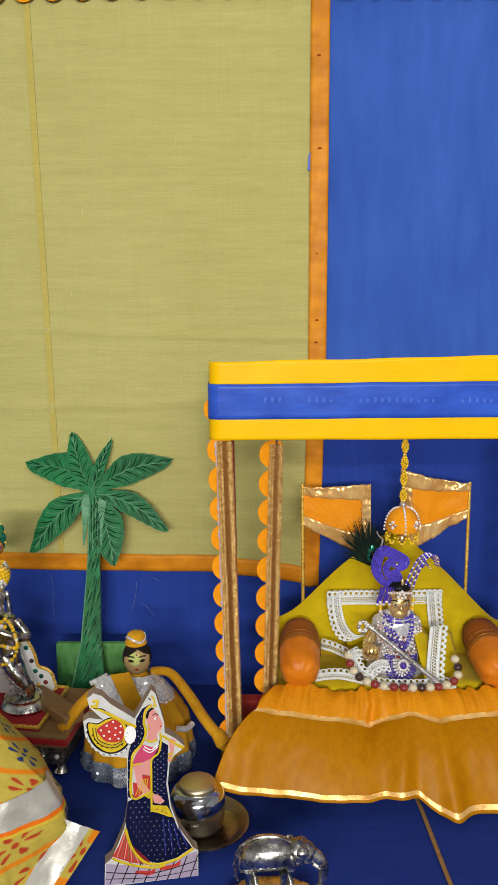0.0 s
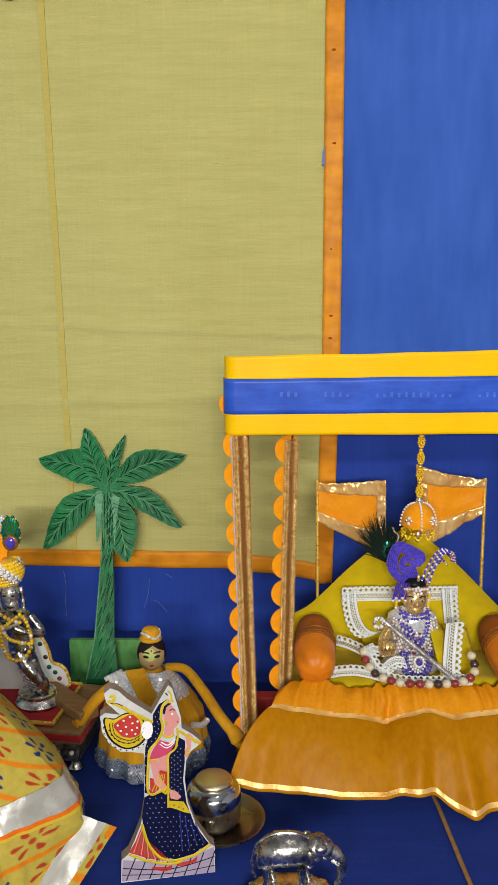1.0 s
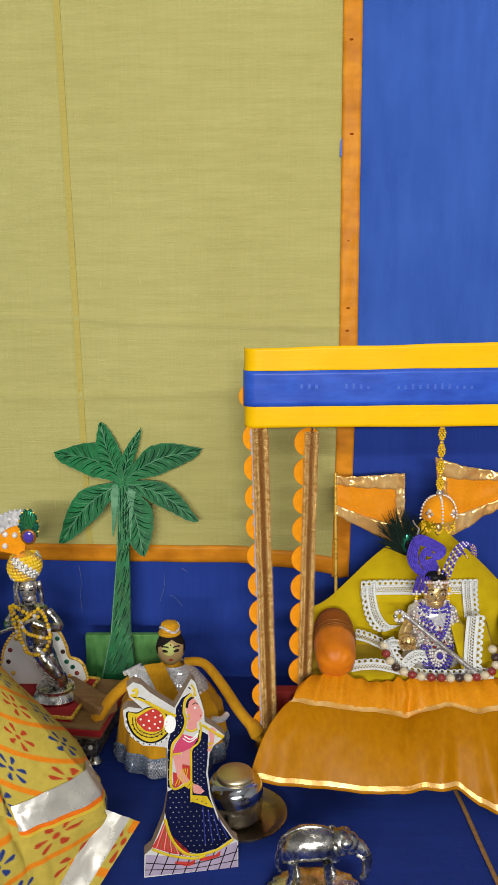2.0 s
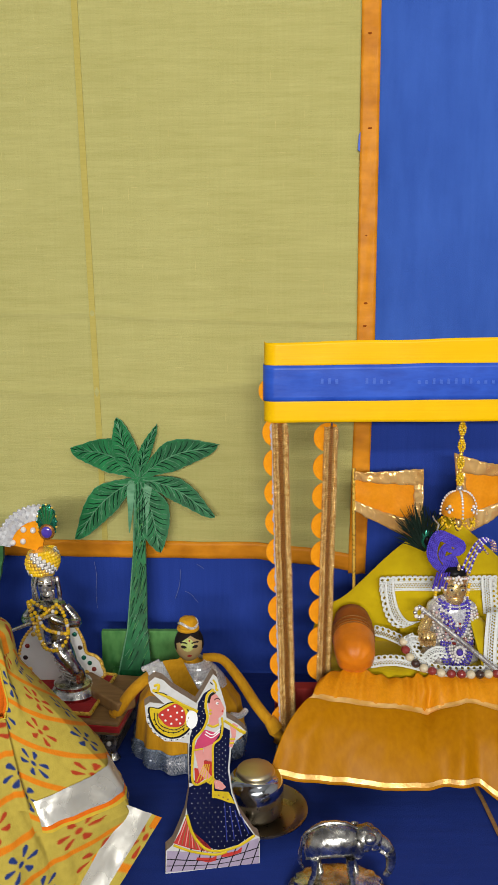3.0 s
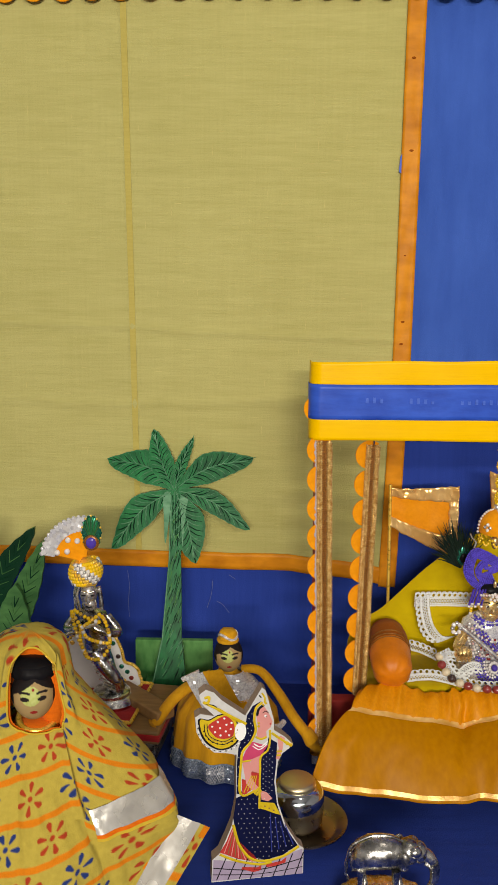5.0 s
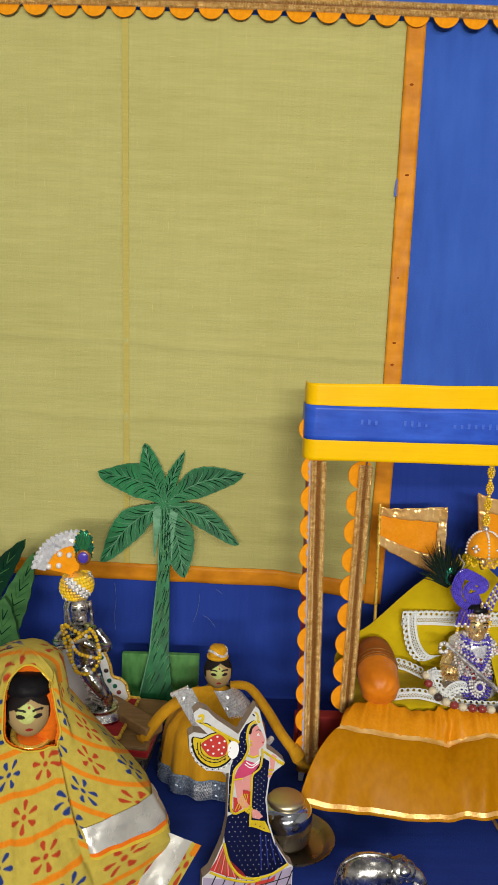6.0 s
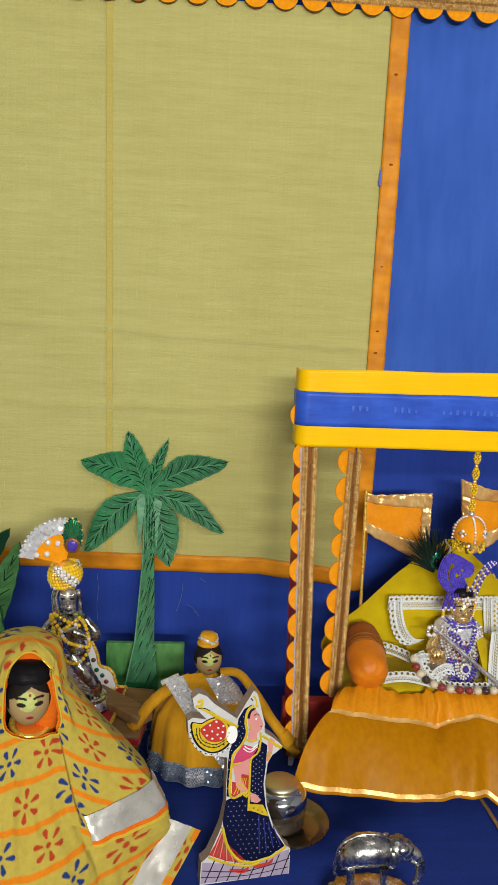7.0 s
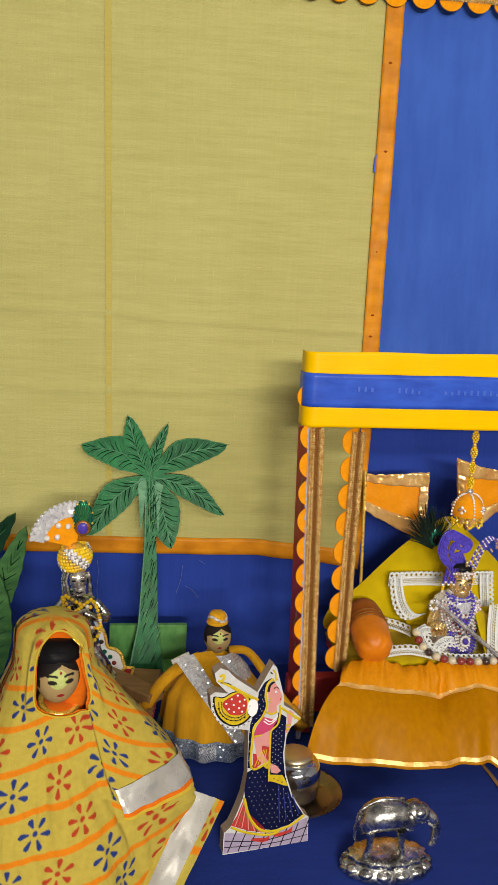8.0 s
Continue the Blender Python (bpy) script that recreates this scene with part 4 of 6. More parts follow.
    for j, (h, rr) in enumerate(((0.0765, 0.0195), (0.0795, 0.0165), (0.0825, 0.0130))):
        for k in range(22):
            a = math.pi * (1.02 + 0.96 * k / 21)
            s.ball((x + 0.001 + rr * math.cos(a), y - 0.002 + 0.85 * rr * math.sin(a), z + h - 0.0035 * math.sin(-a) * rr / 0.0195), 0.0016, (VIOLET, PURPLE, PEARL)[j] if k % 4 else SILVER, 8, 6)
    beads([(-0.0185, 0.072), (-0.0195, 0.060), (-0.0140, 0.041), (-0.0085, 0.032)], 4, 0.0033, jewel)
    beads([(0.0195, 0.072), (0.0215, 0.060), (0.0205, 0.041), (0.0145, 0.030)], 4, 0.0033, jewel)
    beads([(-0.0150, 0.078), (-0.0095, 0.062), (0.0005, 0.047), (0.0045, 0.042)], 4, 0.0030, (VIOLET, PURPLE, VIOLET, PEARL), 0.0015, 0.0012)
    beads([(0.0160, 0.078), (0.0145, 0.062), (0.0095, 0.047), (0.0045, 0.041)], 3, 0.0030, (VIOLET, PURPLE, PEARL), 0.0015, 0.0012)
    beads([(-0.0100, 0.034), (-0.0105, 0.024), (-0.0070, 0.013), (0.0030, 0.0075), (0.0120, 0.012), (0.0165, 0.023), (0.0165, 0.034)], 4, 0.0030, (VIOLET, PURPLE, VIOLET), 0.00155, 0.0014)
    beads([(-0.0030, 0.030), (-0.0020, 0.021), (0.0035, 0.0155), (0.0090, 0.021), (0.0100, 0.030)], 3, 0.0029, (PEARL,), 0.00155, 0.0022)
    for k in range(12):
        a = k * 0.5236
        s.ball((x + 0.004 + 0.0052 * math.cos(a), y - 0.0305, z + 0.0265 + 0.0060 * math.sin(a)), 0.0019, PEARL, 8, 6)
    s.ball((x + 0.004, y - 0.0325, z + 0.0265), 0.0038, VIOLET, 14, 10)
    for k in range(90):
        a, b = random.uniform(-0.010, 0.014), random.uniform(0.032, 0.062)
        s.ball((x + a, surf(a, b) + 0.0006, z + b), 0.0016, random.choice((PEARL, SILVER, BEAD_RED)), 7, 5)
    # black cap, curled purple beaded crown and a curved beaded plume
    hx, hz = x, z + 0.097
    s.lathe([(0.0146, 0.1015), (0.0160, 0.1035), (0.0160, 0.1085), (0.0146, 0.1100)], BRASS, (x + 0.001, y - 0.003, z), 28)
    s.lathe([(0.0135, 0.110), (0.0140, 0.1125), (0.0120, 0.116), (0.0080, 0.1185), (0.003, 0.119)], BLACK, (x + 0.001, y - 0.002, z), 24)
    s.ball((hx + 0.003, y - 0.0145, hz + 0.024), (0.0022, 0.002, 0.0045), BRASS, 10, 8)
    def ribbon_of_beads(path, half, rows, mats, r=0.00125):
        line = smooth_line([(hx + p[0], y - 0.005, hz + p[1]) for p in path], 7)
        n = len(line)
        for i, c in enumerate(line):
            t = (line[min(i + 1, n - 1)] - line[max(i - 1, 0)]).normalized()
            side = Vector((-t.z, 0, t.x))
            for j in range(rows):
                o = (j / (rows - 1) - 0.5) * 2 * half * min(1.0, 0.45 + 2.2 * min(i, n - 1 - i) / n)
                s.ball(c + side * o + Vector((0, -0.0012 * (1 - (o / half) ** 2), 0)), r, mats[(2 * i + 3 * j) % len(mats)], 7, 5)
        s.tube([c + Vector((0, 0.0012, 0)) for c in line], half * 0.85, VIOLET, 8, 0.2, (0, 1, 0))
    violet_mix = (PURPLE, PURPLE, VIOLET, PURPLE, PURPLE)
    ribbon_of_beads([(-0.006, 0.014), (-0.0185, 0.022), (-0.0255, 0.034), (-0.0250, 0.047), (-0.0195, 0.058), (-0.0110, 0.056), (-0.0010, 0.051), (0.0065, 0.0455), (0.0040, 0.0395), (-0.0030, 0.0375)], 0.0052, 6, violet_mix)
    ribbon_of_beads([(-0.0135, 0.0285), (-0.0145, 0.038), (-0.0095, 0.0455), (-0.0055, 0.040)], 0.0030, 4, violet_mix)
    ribbon_of_beads([(-0.0080, 0.034), (-0.0040, 0.025), (0.0005, 0.015)], 0.0075, 8, violet_mix)
    s.tube(smooth_line([(hx - 0.021, y - 0.004, hz + 0.064), (hx - 0.0195, y - 0.004, hz + 0.071), (hx - 0.024, y - 0.004, hz + 0.076), (hx - 0.0265, y - 0.004, hz + 0.081)], 4), 0.0010, SILVER, 6)
    plume = smooth_line([(hx + 0.012, y - 0.010, hz + 0.018), (hx + 0.017, y - 0.011, hz + 0.034), (hx + 0.024, y - 0.012, hz + 0.049), (hx + 0.032, y - 0.012, hz + 0.056), (hx + 0.040, y - 0.012, hz + 0.053), (hx + 0.0425, y - 0.012, hz + 0.043)], 7)
    for k, c in enumerate(plume):
        wide = 0.0042 - 0.0022 * k / len(plume)
        for q in (-1, 0, 1):
            s.ball((c.x + q * wide, c.y - 0.001 * (q == 0), c.z - 0.4 * q * wide), 0.0015, (VIOLET, PURPLE, PEARL)[(k + q) % 3] if k < 26 else (BRASS if k % 2 else VIOLET), 8, 5)
    for k in range(6):
        s.ball((hx + 0.026 + 0.0018 * k, y - 0.0125, hz + 0.046 - 0.0022 * abs(k - 2)), 0.0014, BRASS if k > 3 else VIOLET, 8, 5)
    for k in range(5):
        s.tube([(x - 0.020 + 0.0035 * k, y - 0.012, z + 0.114), (x - 0.025 + 0.0035 * k, y - 0.014, z + 0.095 + 0.003 * (k % 2))], 0.0014, VIOLET, 6)
        s.ball((x - 0.025 + 0.0035 * k, y - 0.014, z + 0.094 + 0.003 * (k % 2)), 0.0018, PEARL, 8, 6)
    tagged(part("seated_idol", s), "small seated brass idol with purple beaded crown and necklaces", "statue")


seated_idol()


def robe():
    t = thing("lace_robe", "yellow robe with wide white lace spread round the idol", "robe")

    def right(u, v):
        return (0.19 + 0.05 * u + 0.012 * v, 0.905 + 0.03 * u - 0.022 * v, 0.155 - 0.012 * u - 0.052 * v + 0.004 * math.sin(u * 9))
    part("cloth", Shape().sheet(16, 12, right, CHARTREUSE), t, solid=0.001)

    def strip(pts, width, across, cell=0.0066):
        l = Shape()
        lace_strip(l, smooth_line(pts, 8), width, across, cell)
        part("lace", l, t, "white cotton lace", solid=0.0006)
    strip([(0.2085, 0.905, 0.164), (0.2055, 0.898, 0.140), (0.2025, 0.888, 0.120), (0.2025, 0.884, 0.106)], 0.0215, (1, 0.1, 0.05))
    # cuff that loops under the hand
    strip([(0.114, 0.896, 0.131), (0.1165, 0.892, 0.139), (0.122, 0.890, 0.1435), (0.133, 0.889, 0.1425), (0.147, 0.889, 0.146)], 0.0125, (0.25, 0, -1), 0.006)
    strip([(0.1135, 0.895, 0.139), (0.1165, 0.890, 0.126), (0.124, 0.886, 0.116), (0.137, 0.883, 0.110)], 0.0125, (1, 0, 0.55), 0.006)
    strip([(0.134, 0.888, 0.121), (0.141, 0.886, 0.129), (0.149, 0.885, 0.133), (0.158, 0.886, 0.131)], 0.0150, (0.35, 0, -1), 0.006)
    # hem lying along the front and beside the bolster
    strip([(0.076, 0.884, 0.107), (0.092, 0.880, 0.1115), (0.108, 0.877, 0.1125), (0.133, 0.874, 0.1075), (0.158, 0.872, 0.1030), (0.193, 0.872, 0.1025), (0.234, 0.874, 0.1040)], 0.0130, (0, 0.55, 0.5))
    strip([(0.086, 0.938, 0.122), (0.10, 0.930, 0.121), (0.116, 0.920, 0.117)], 0.0125, (0.1, 0.3, 0.6))


robe()


def flute():
    f = thing("flute", "thin silver toy flute held across the idol", "flute")
    a, b = Vector((0.132, 0.885, 0.176)), Vector((0.216, 0.868, 0.109))
    part("tube", Shape().tube([a.lerp(b, k / 8) for k in range(9)], 0.0028, SILVER, 12), f)
    s = Shape()
    for k in range(8):
        c = a + Vector((-0.004 + 0.0045 * math.cos(k * 0.785), -0.001, -0.003 + 0.006 * math.sin(k * 0.785)))
        s.ball(c, 0.0026, PEARL if k % 2 else SILVER, 8, 6)
    part("tassel", s, f, "pearl tassel")


flute()


def garland():
    g = thing("bead_garland", "wooden bead garland in maroon, cream and dark brown", "necklace")
    path = smooth_line([(0.116, 0.896, 0.130), (0.118, 0.886, 0.122), (0.128, 0.876, 0.112), (0.148, 0.868, 0.107), (0.175, 0.866, 0.1055), (0.2, 0.866, 0.1055), (0.222, 0.868, 0.107), (0.237, 0.876, 0.113), (0.239, 0.886, 0.123), (0.235, 0.893, 0.132)], 10)
    mats = (BEAD_CREAM, BEAD_RED, BEAD_CREAM, BEAD_DARK, BEAD_CREAM, BEAD_RED, BEAD_CREAM, BEAD_RED, BEAD_RED, BEAD_CREAM, BEAD_DARK, BEAD_CREAM, BEAD_RED)
    step, d, last = 0.0088, 0.0, path[0]
    made, k = {}, 0
    for p in path:
        d += (p - last).length
        last = p
        if d >= step or k == 0:
            d = 0.0
            m = mats[k % 13]
            if m not in made:
                made[m] = part("bead", Shape().ball((0, 0, 0), (0.0052, 0.0052, 0.0048), m, 14, 10), g)
                ob = made[m]
            else:
                ob = new("bead", made[m].data)
                ob.parent = g
            ob.location = p + Vector((-0.002, 0, 0.003))
            k += 1


garland()


def feather():
    s = Shape(FEATHER)
    rnd = random.Random(3)
    root = Vector((0.145, 0.950, 0.222))
    for k in range(150):
        a = rnd.gauss(-0.22, 0.42)
        l = rnd.uniform(0.035, 0.062) * (1 - 0.2 * abs(a + 0.2))
        tip = root + Vector((math.sin(a) * l * 1.05, rnd.uniform(-0.012, 0.01), math.cos(a) * l))
        mid = root.lerp(tip, 0.5) + Vector((0.003 * rnd.uniform(-1, 1), 0, 0.002))
        s.tube([root, mid, tip], [0.0009, 0.0007, 0.0002], FEATHER, 4)
    s.ball(root + Vector((0.002, -0.004, 0.016)), (0.008, 0.002, 0.012), TEAL, 14, 10)
    s.ball(root + Vector((0.002, -0.006, 0.014)), (0.0045, 0.002, 0.006), BLACK, 12, 8)
    tagged(part("peacock_feather", s), "dark bristly peacock feather tucked behind the crown", "feather")


feather()


def cord():
    s = Shape().tube(smooth_line([(0.181, 0.90, 0.066), (0.183, 0.865, 0.03), (0.184, 0.845, -0.001), (0.1865, 0.80, -0.0045), (0.1895, 0.75, -0.0080), (0.193, 0.70, -0.0115), (0.200, 0.62, -0.0172)], 8), 0.0024, CORD, 8, 0.6)
    tagged(part("pull_cord", s), "brown pull cord lying on the blue cloth", "cord")


cord()


# ---- painted palm ----
def palm():
    t = thing("palm_tree", "green painted plywood palm tree on a box stand", "palm cutout")

    def put(x, y, z):
        return (x, 1.002 + 0.33 * z + y, z)
    trunk = [(-0.2315, 0.03), (-0.2200, 0.09), (-0.2155, 0.14), (-0.2135, 0.19), (-0.2130, 0.235), (-0.219, 0.262), (-0.2125, 0.283), (-0.2, 0.284), (-0.194, 0.262), (-0.1985, 0.235), (-0.1985, 0.19), (-0.196, 0.14), (-0.1945, 0.09), (-0.1860, 0.03)]
    part("trunk", Shape().slab(trunk, -0.004, 0.004, GREEN, GREEN_PALE, put), t, "green brushed trunk", bevel=0.0012)
    rnd = random.Random(8)
    br = Shape()
    for k in range(110):
        z = rnd.uniform(0.035, 0.25)
        w = lerp_list(z, [(0.03, 0.023), (0.09, 0.0125), (0.19, 0.0065), (0.25, 0.0065)])
        x = -0.2065 + rnd.uniform(-0.95, 0.75) * w
        br.tube([put(x, -0.0043, z), put(x + 0.25 * w + 0.001, -0.0046, z + rnd.uniform(0.006, 0.014))], [0.0003, 0.0006], rnd.choice((GREEN_PALE, GREEN_DARK, GREEN_DARK, GREEN_BOX)), 5)
    br.tube([put(*p) for p in ((-0.2305, -0.0042, 0.034), (-0.2195, -0.0042, 0.09), (-0.2135, -0.0042, 0.19), (-0.214, -0.0042, 0.25))], 0.0011, GREEN_PALE, 6)
    for k in range(9):
        br.tube([put(-0.216 + 0.0022 * k, -0.0042, 0.272), put(-0.2125 + 0.0015 * k, -0.0044, 0.205 + 0.01 * (k % 3))], 0.0006, GREEN_PALE if k % 2 else GREEN_DARK, 5)
    part("brushwork", br, t)
    c = Vector((-0.209, 0, 0.276))
    leaves = (((-0.301, 0.315), 0.040, 0.012, 0.0), ((-0.2405, 0.354), 0.030, -0.004, 0.003), ((-0.186, 0.345), 0.014, 0.003, 0.0055), ((-0.104, 0.319), 0.036, 0.010, 0.001),
              ((-0.107, 0.228), 0.026, 0.009, 0.002), ((-0.178, 0.184), 0.044, 0.004, 0.001), ((-0.291, 0.201), 0.038, 0.010, 0.0015))
    for (tx, tz), w, bow, lift in leaves:
        tip = Vector((tx, 0, tz))
        d = (tip - c).normalized()
        side = Vector((d.z, 0, -d.x))
        if side.z < 0:
            side = -side
        length = (tip - c).length

        def mid(t):
            return c + d * (length * t) + side * (bow * math.sin(math.pi * min(1, t * 1.1)))

        def half(t):
            return w / 2 * max(0.0, math.sin(math.pi * t ** 0.85)) ** 0.75 * (0.35 + 0.65 * min(1, t * 2.4)) + 0.0012 * (1 - t)
        ts = [k / 26 for k in range(27)]
        up = [mid(q) + side * (half(q) + 0.0007 * (k % 3 == 0)) for k, q in enumerate(ts)]
        dn = [mid(q) - side * (half(q) + 0.0007 * (k % 3 == 1)) for k, q in enumerate(ts)]
        o = [(p.x, p.z) for p in up] + [(p.x, p.z) for p in dn[::-1][1:]]
        y0 = -0.004 - lift * 0.6
        lf = part("leaf", Shape().slab(o, y0, y0 + 0.0055, GREEN, GREEN_PALE, put), t, "green painted leaf with dark veins", bevel=0.0006)
        v = Shape()
        v.tube([put(p.x, y0 + 0.0003, p.z) for p in up + dn[::-1]], 0.00045, GREEN_PALE, 4)
        v.tube([put(mid(q).x, y0 - 0.0001, mid(q).z) for q in np.linspace(0.05, 0.93, 16)], 0.0009, GREEN_PALE, 5)
        for k in range(2, 15):
            q = k / 16
            for e in (-1, 1):
                a, b = mid(q), mid(min(1, q + 0.13)) + side * (e * half(min(1, q + 0.13)) * 0.86)
                m = a.lerp(b, 0.5) + d * 0.002
                v.tube([put(p.x, y0 - 0.0001, p.z) for p in (a, m, b)], [0.0008, 0.0007, 0.0003], GREEN_DARK if (2 * k + e) % 5 > 1 else GREEN_PALE, 4)
                if rnd.random() < 0.6:
                    g = rnd.uniform(0.35, 0.8)
                    p1, p2 = a.lerp(b, g) + d * rnd.uniform(-0.003, 0.003), a.lerp(b, min(1, g + 0.25)) + d * rnd.uniform(-0.002, 0.004)
                    v.tube([put(p1.x, y0 - 0.0001, p1.z), put(p2.x, y0 - 0.0001, p2.z)], [0.0002, 0.0004], GREEN_PALE, 4)
        part("vein", v, lf)
    part("husk", Shape().slab(curve2([(-0.224, 0.27), (-0.222, 0.235), (-0.220, 0.208), (-0.2165, 0.228), (-0.214, 0.27)], 4), -0.0052, -0.003, GREEN_PALE, None, put), t)
    part("husk", Shape().slab(curve2([(-0.201, 0.27), (-0.199, 0.235), (-0.1965, 0.205), (-0.194, 0.245), (-0.191, 0.268)], 4), -0.0052, -0.003, GREEN_PALE, None, put), t)
    part("box_panel", Shape().box((-0.258, 1.047, 0), (-0.154, 1.056, 0.079), GREEN_BOX), t, "brushed green panel", bevel=0.001)
    part("box_foot", Shape().box((-0.242, 1.008, 0), (-0.172, 1.047, 0.03), GREEN_BOX), t, "brushed green block", bevel=0.001)


palm()


def plant():
    t = thing("leafy_plant", "dark green painted leaf cutouts standing on the cloth", "plant cutout")
    for (bx, bz), (tx, tz), w, bow, dy, mat in (((-0.445, 0.05), (-0.359, 0.238), 0.036, -0.006, 0.0, GREEN_LEAF2), ((-0.46, 0.09), (-0.372, 0.252), 0.034, 0.008, 0.008, GREEN_DARK), ((-0.435, 0.0), (-0.392, 0.185), 0.055, -0.010, -0.012, GREEN_LEAF2), ((-0.43, 0.05), (-0.45, 0.26), 0.05, 0.01, 0.004, GREEN_LEAF2), ((-0.42, 0.0), (-0.47, 0.17), 0.05, 0.01, -0.006, GREEN)):
        c, tip = Vector((bx, 0, bz)), Vector((tx, 0, tz))
        d, length = (tip - c).normalized(), (tip - c).length
        side = Vector((d.z, 0, -d.x))
        up, dn = [], []
        for k in range(21):
            q = k / 20
            m = c + d * (length * q) - side * bow * math.sin(math.pi * q)
            h = w / 2 * math.sin(math.pi * (0.08 + 0.92 * q)) ** 0.7 + 0.0012 * (k % 2)
            up.append(m + side * h)
            dn.append(m - side * h)
        o = [(p.x, p.z) for p in up] + [(p.x, p.z) for p in dn[::-1]]
        lf = part("leaf", Shape().slab(o, 0.976 + dy, 0.982 + dy, mat, GREEN_LEAF2), t, bevel=0.0008)
        v = Shape()
        for k in range(2, 18):
            q = k / 20
            a = c + d * (length * q) - side * bow * math.sin(math.pi * q)
            for e in (-1, 1):
                b = a + d * 0.014 + side * (e * w * 0.36 * math.sin(math.pi * min(1, q + 0.1)))
                v.tube([(a.x, 0.9757 + dy, a.z), (b.x, 0.9757 + dy, b.z)], [0.0008, 0.0004], GREEN_DARK if k % 2 else GREEN_LEAF2, 4)
        part("vein", v, lf)
    part("stand_block", Shape().box((-0.46, 0.965, 0), (-0.395, 1.0, 0.05), RED_WOOD), t, bevel=0.002)


plant()


# ---- the small things in front ----
def pot():
    x, y = -0.053, 0.782
    tray = Shape().lathe([(0.001, 0.0015), (0.034, 0.0015), (0.040, 0.004), (0.0455, 0.0095), (0.0475, 0.0105), (0.0475, 0.0118), (0.045, 0.0115), (0.039, 0.006), (0.033, 0.0035), (0.001, 0.0035)], BRONZE, (x + 0.006, y - 0.001, -0.0085), 48)
    tagged(part("tray", tray), "small round bronze-coloured metal tray", "tray")
    p = thing("lidded_pot", "small polished steel pot with a flat brass lid", "pot")
    body = [(0.001, -0.0048), (0.019, -0.0048), (0.0235, -0.002), (0.0262, 0.004), (0.0270, 0.016), (0.0272, 0.0165), (0.0272, 0.028), (0.0266, 0.0335), (0.0245, 0.0375), (0.0215, 0.0400), (0.0190, 0.0415), (0.001, 0.0415)]
    part("body", Shape().lathe([(r * 1.05, h) for r, h in body], STEEL, (x, y, 0), 48), p)
    lid = [(0.001, 0.0416), (0.0188, 0.0416), (0.0196, 0.0430), (0.0192, 0.0452), (0.0178, 0.0470), (0.0165, 0.0476), (0.001, 0.0474)]
    part("lid", Shape().lathe(lid, metal("lid_brass", (0.72, 0.62, 0.40), (0.55, 0.45, 0.26), 0.28, 90), (x, y, 0), 48), p, "pale brass lid")


pot()


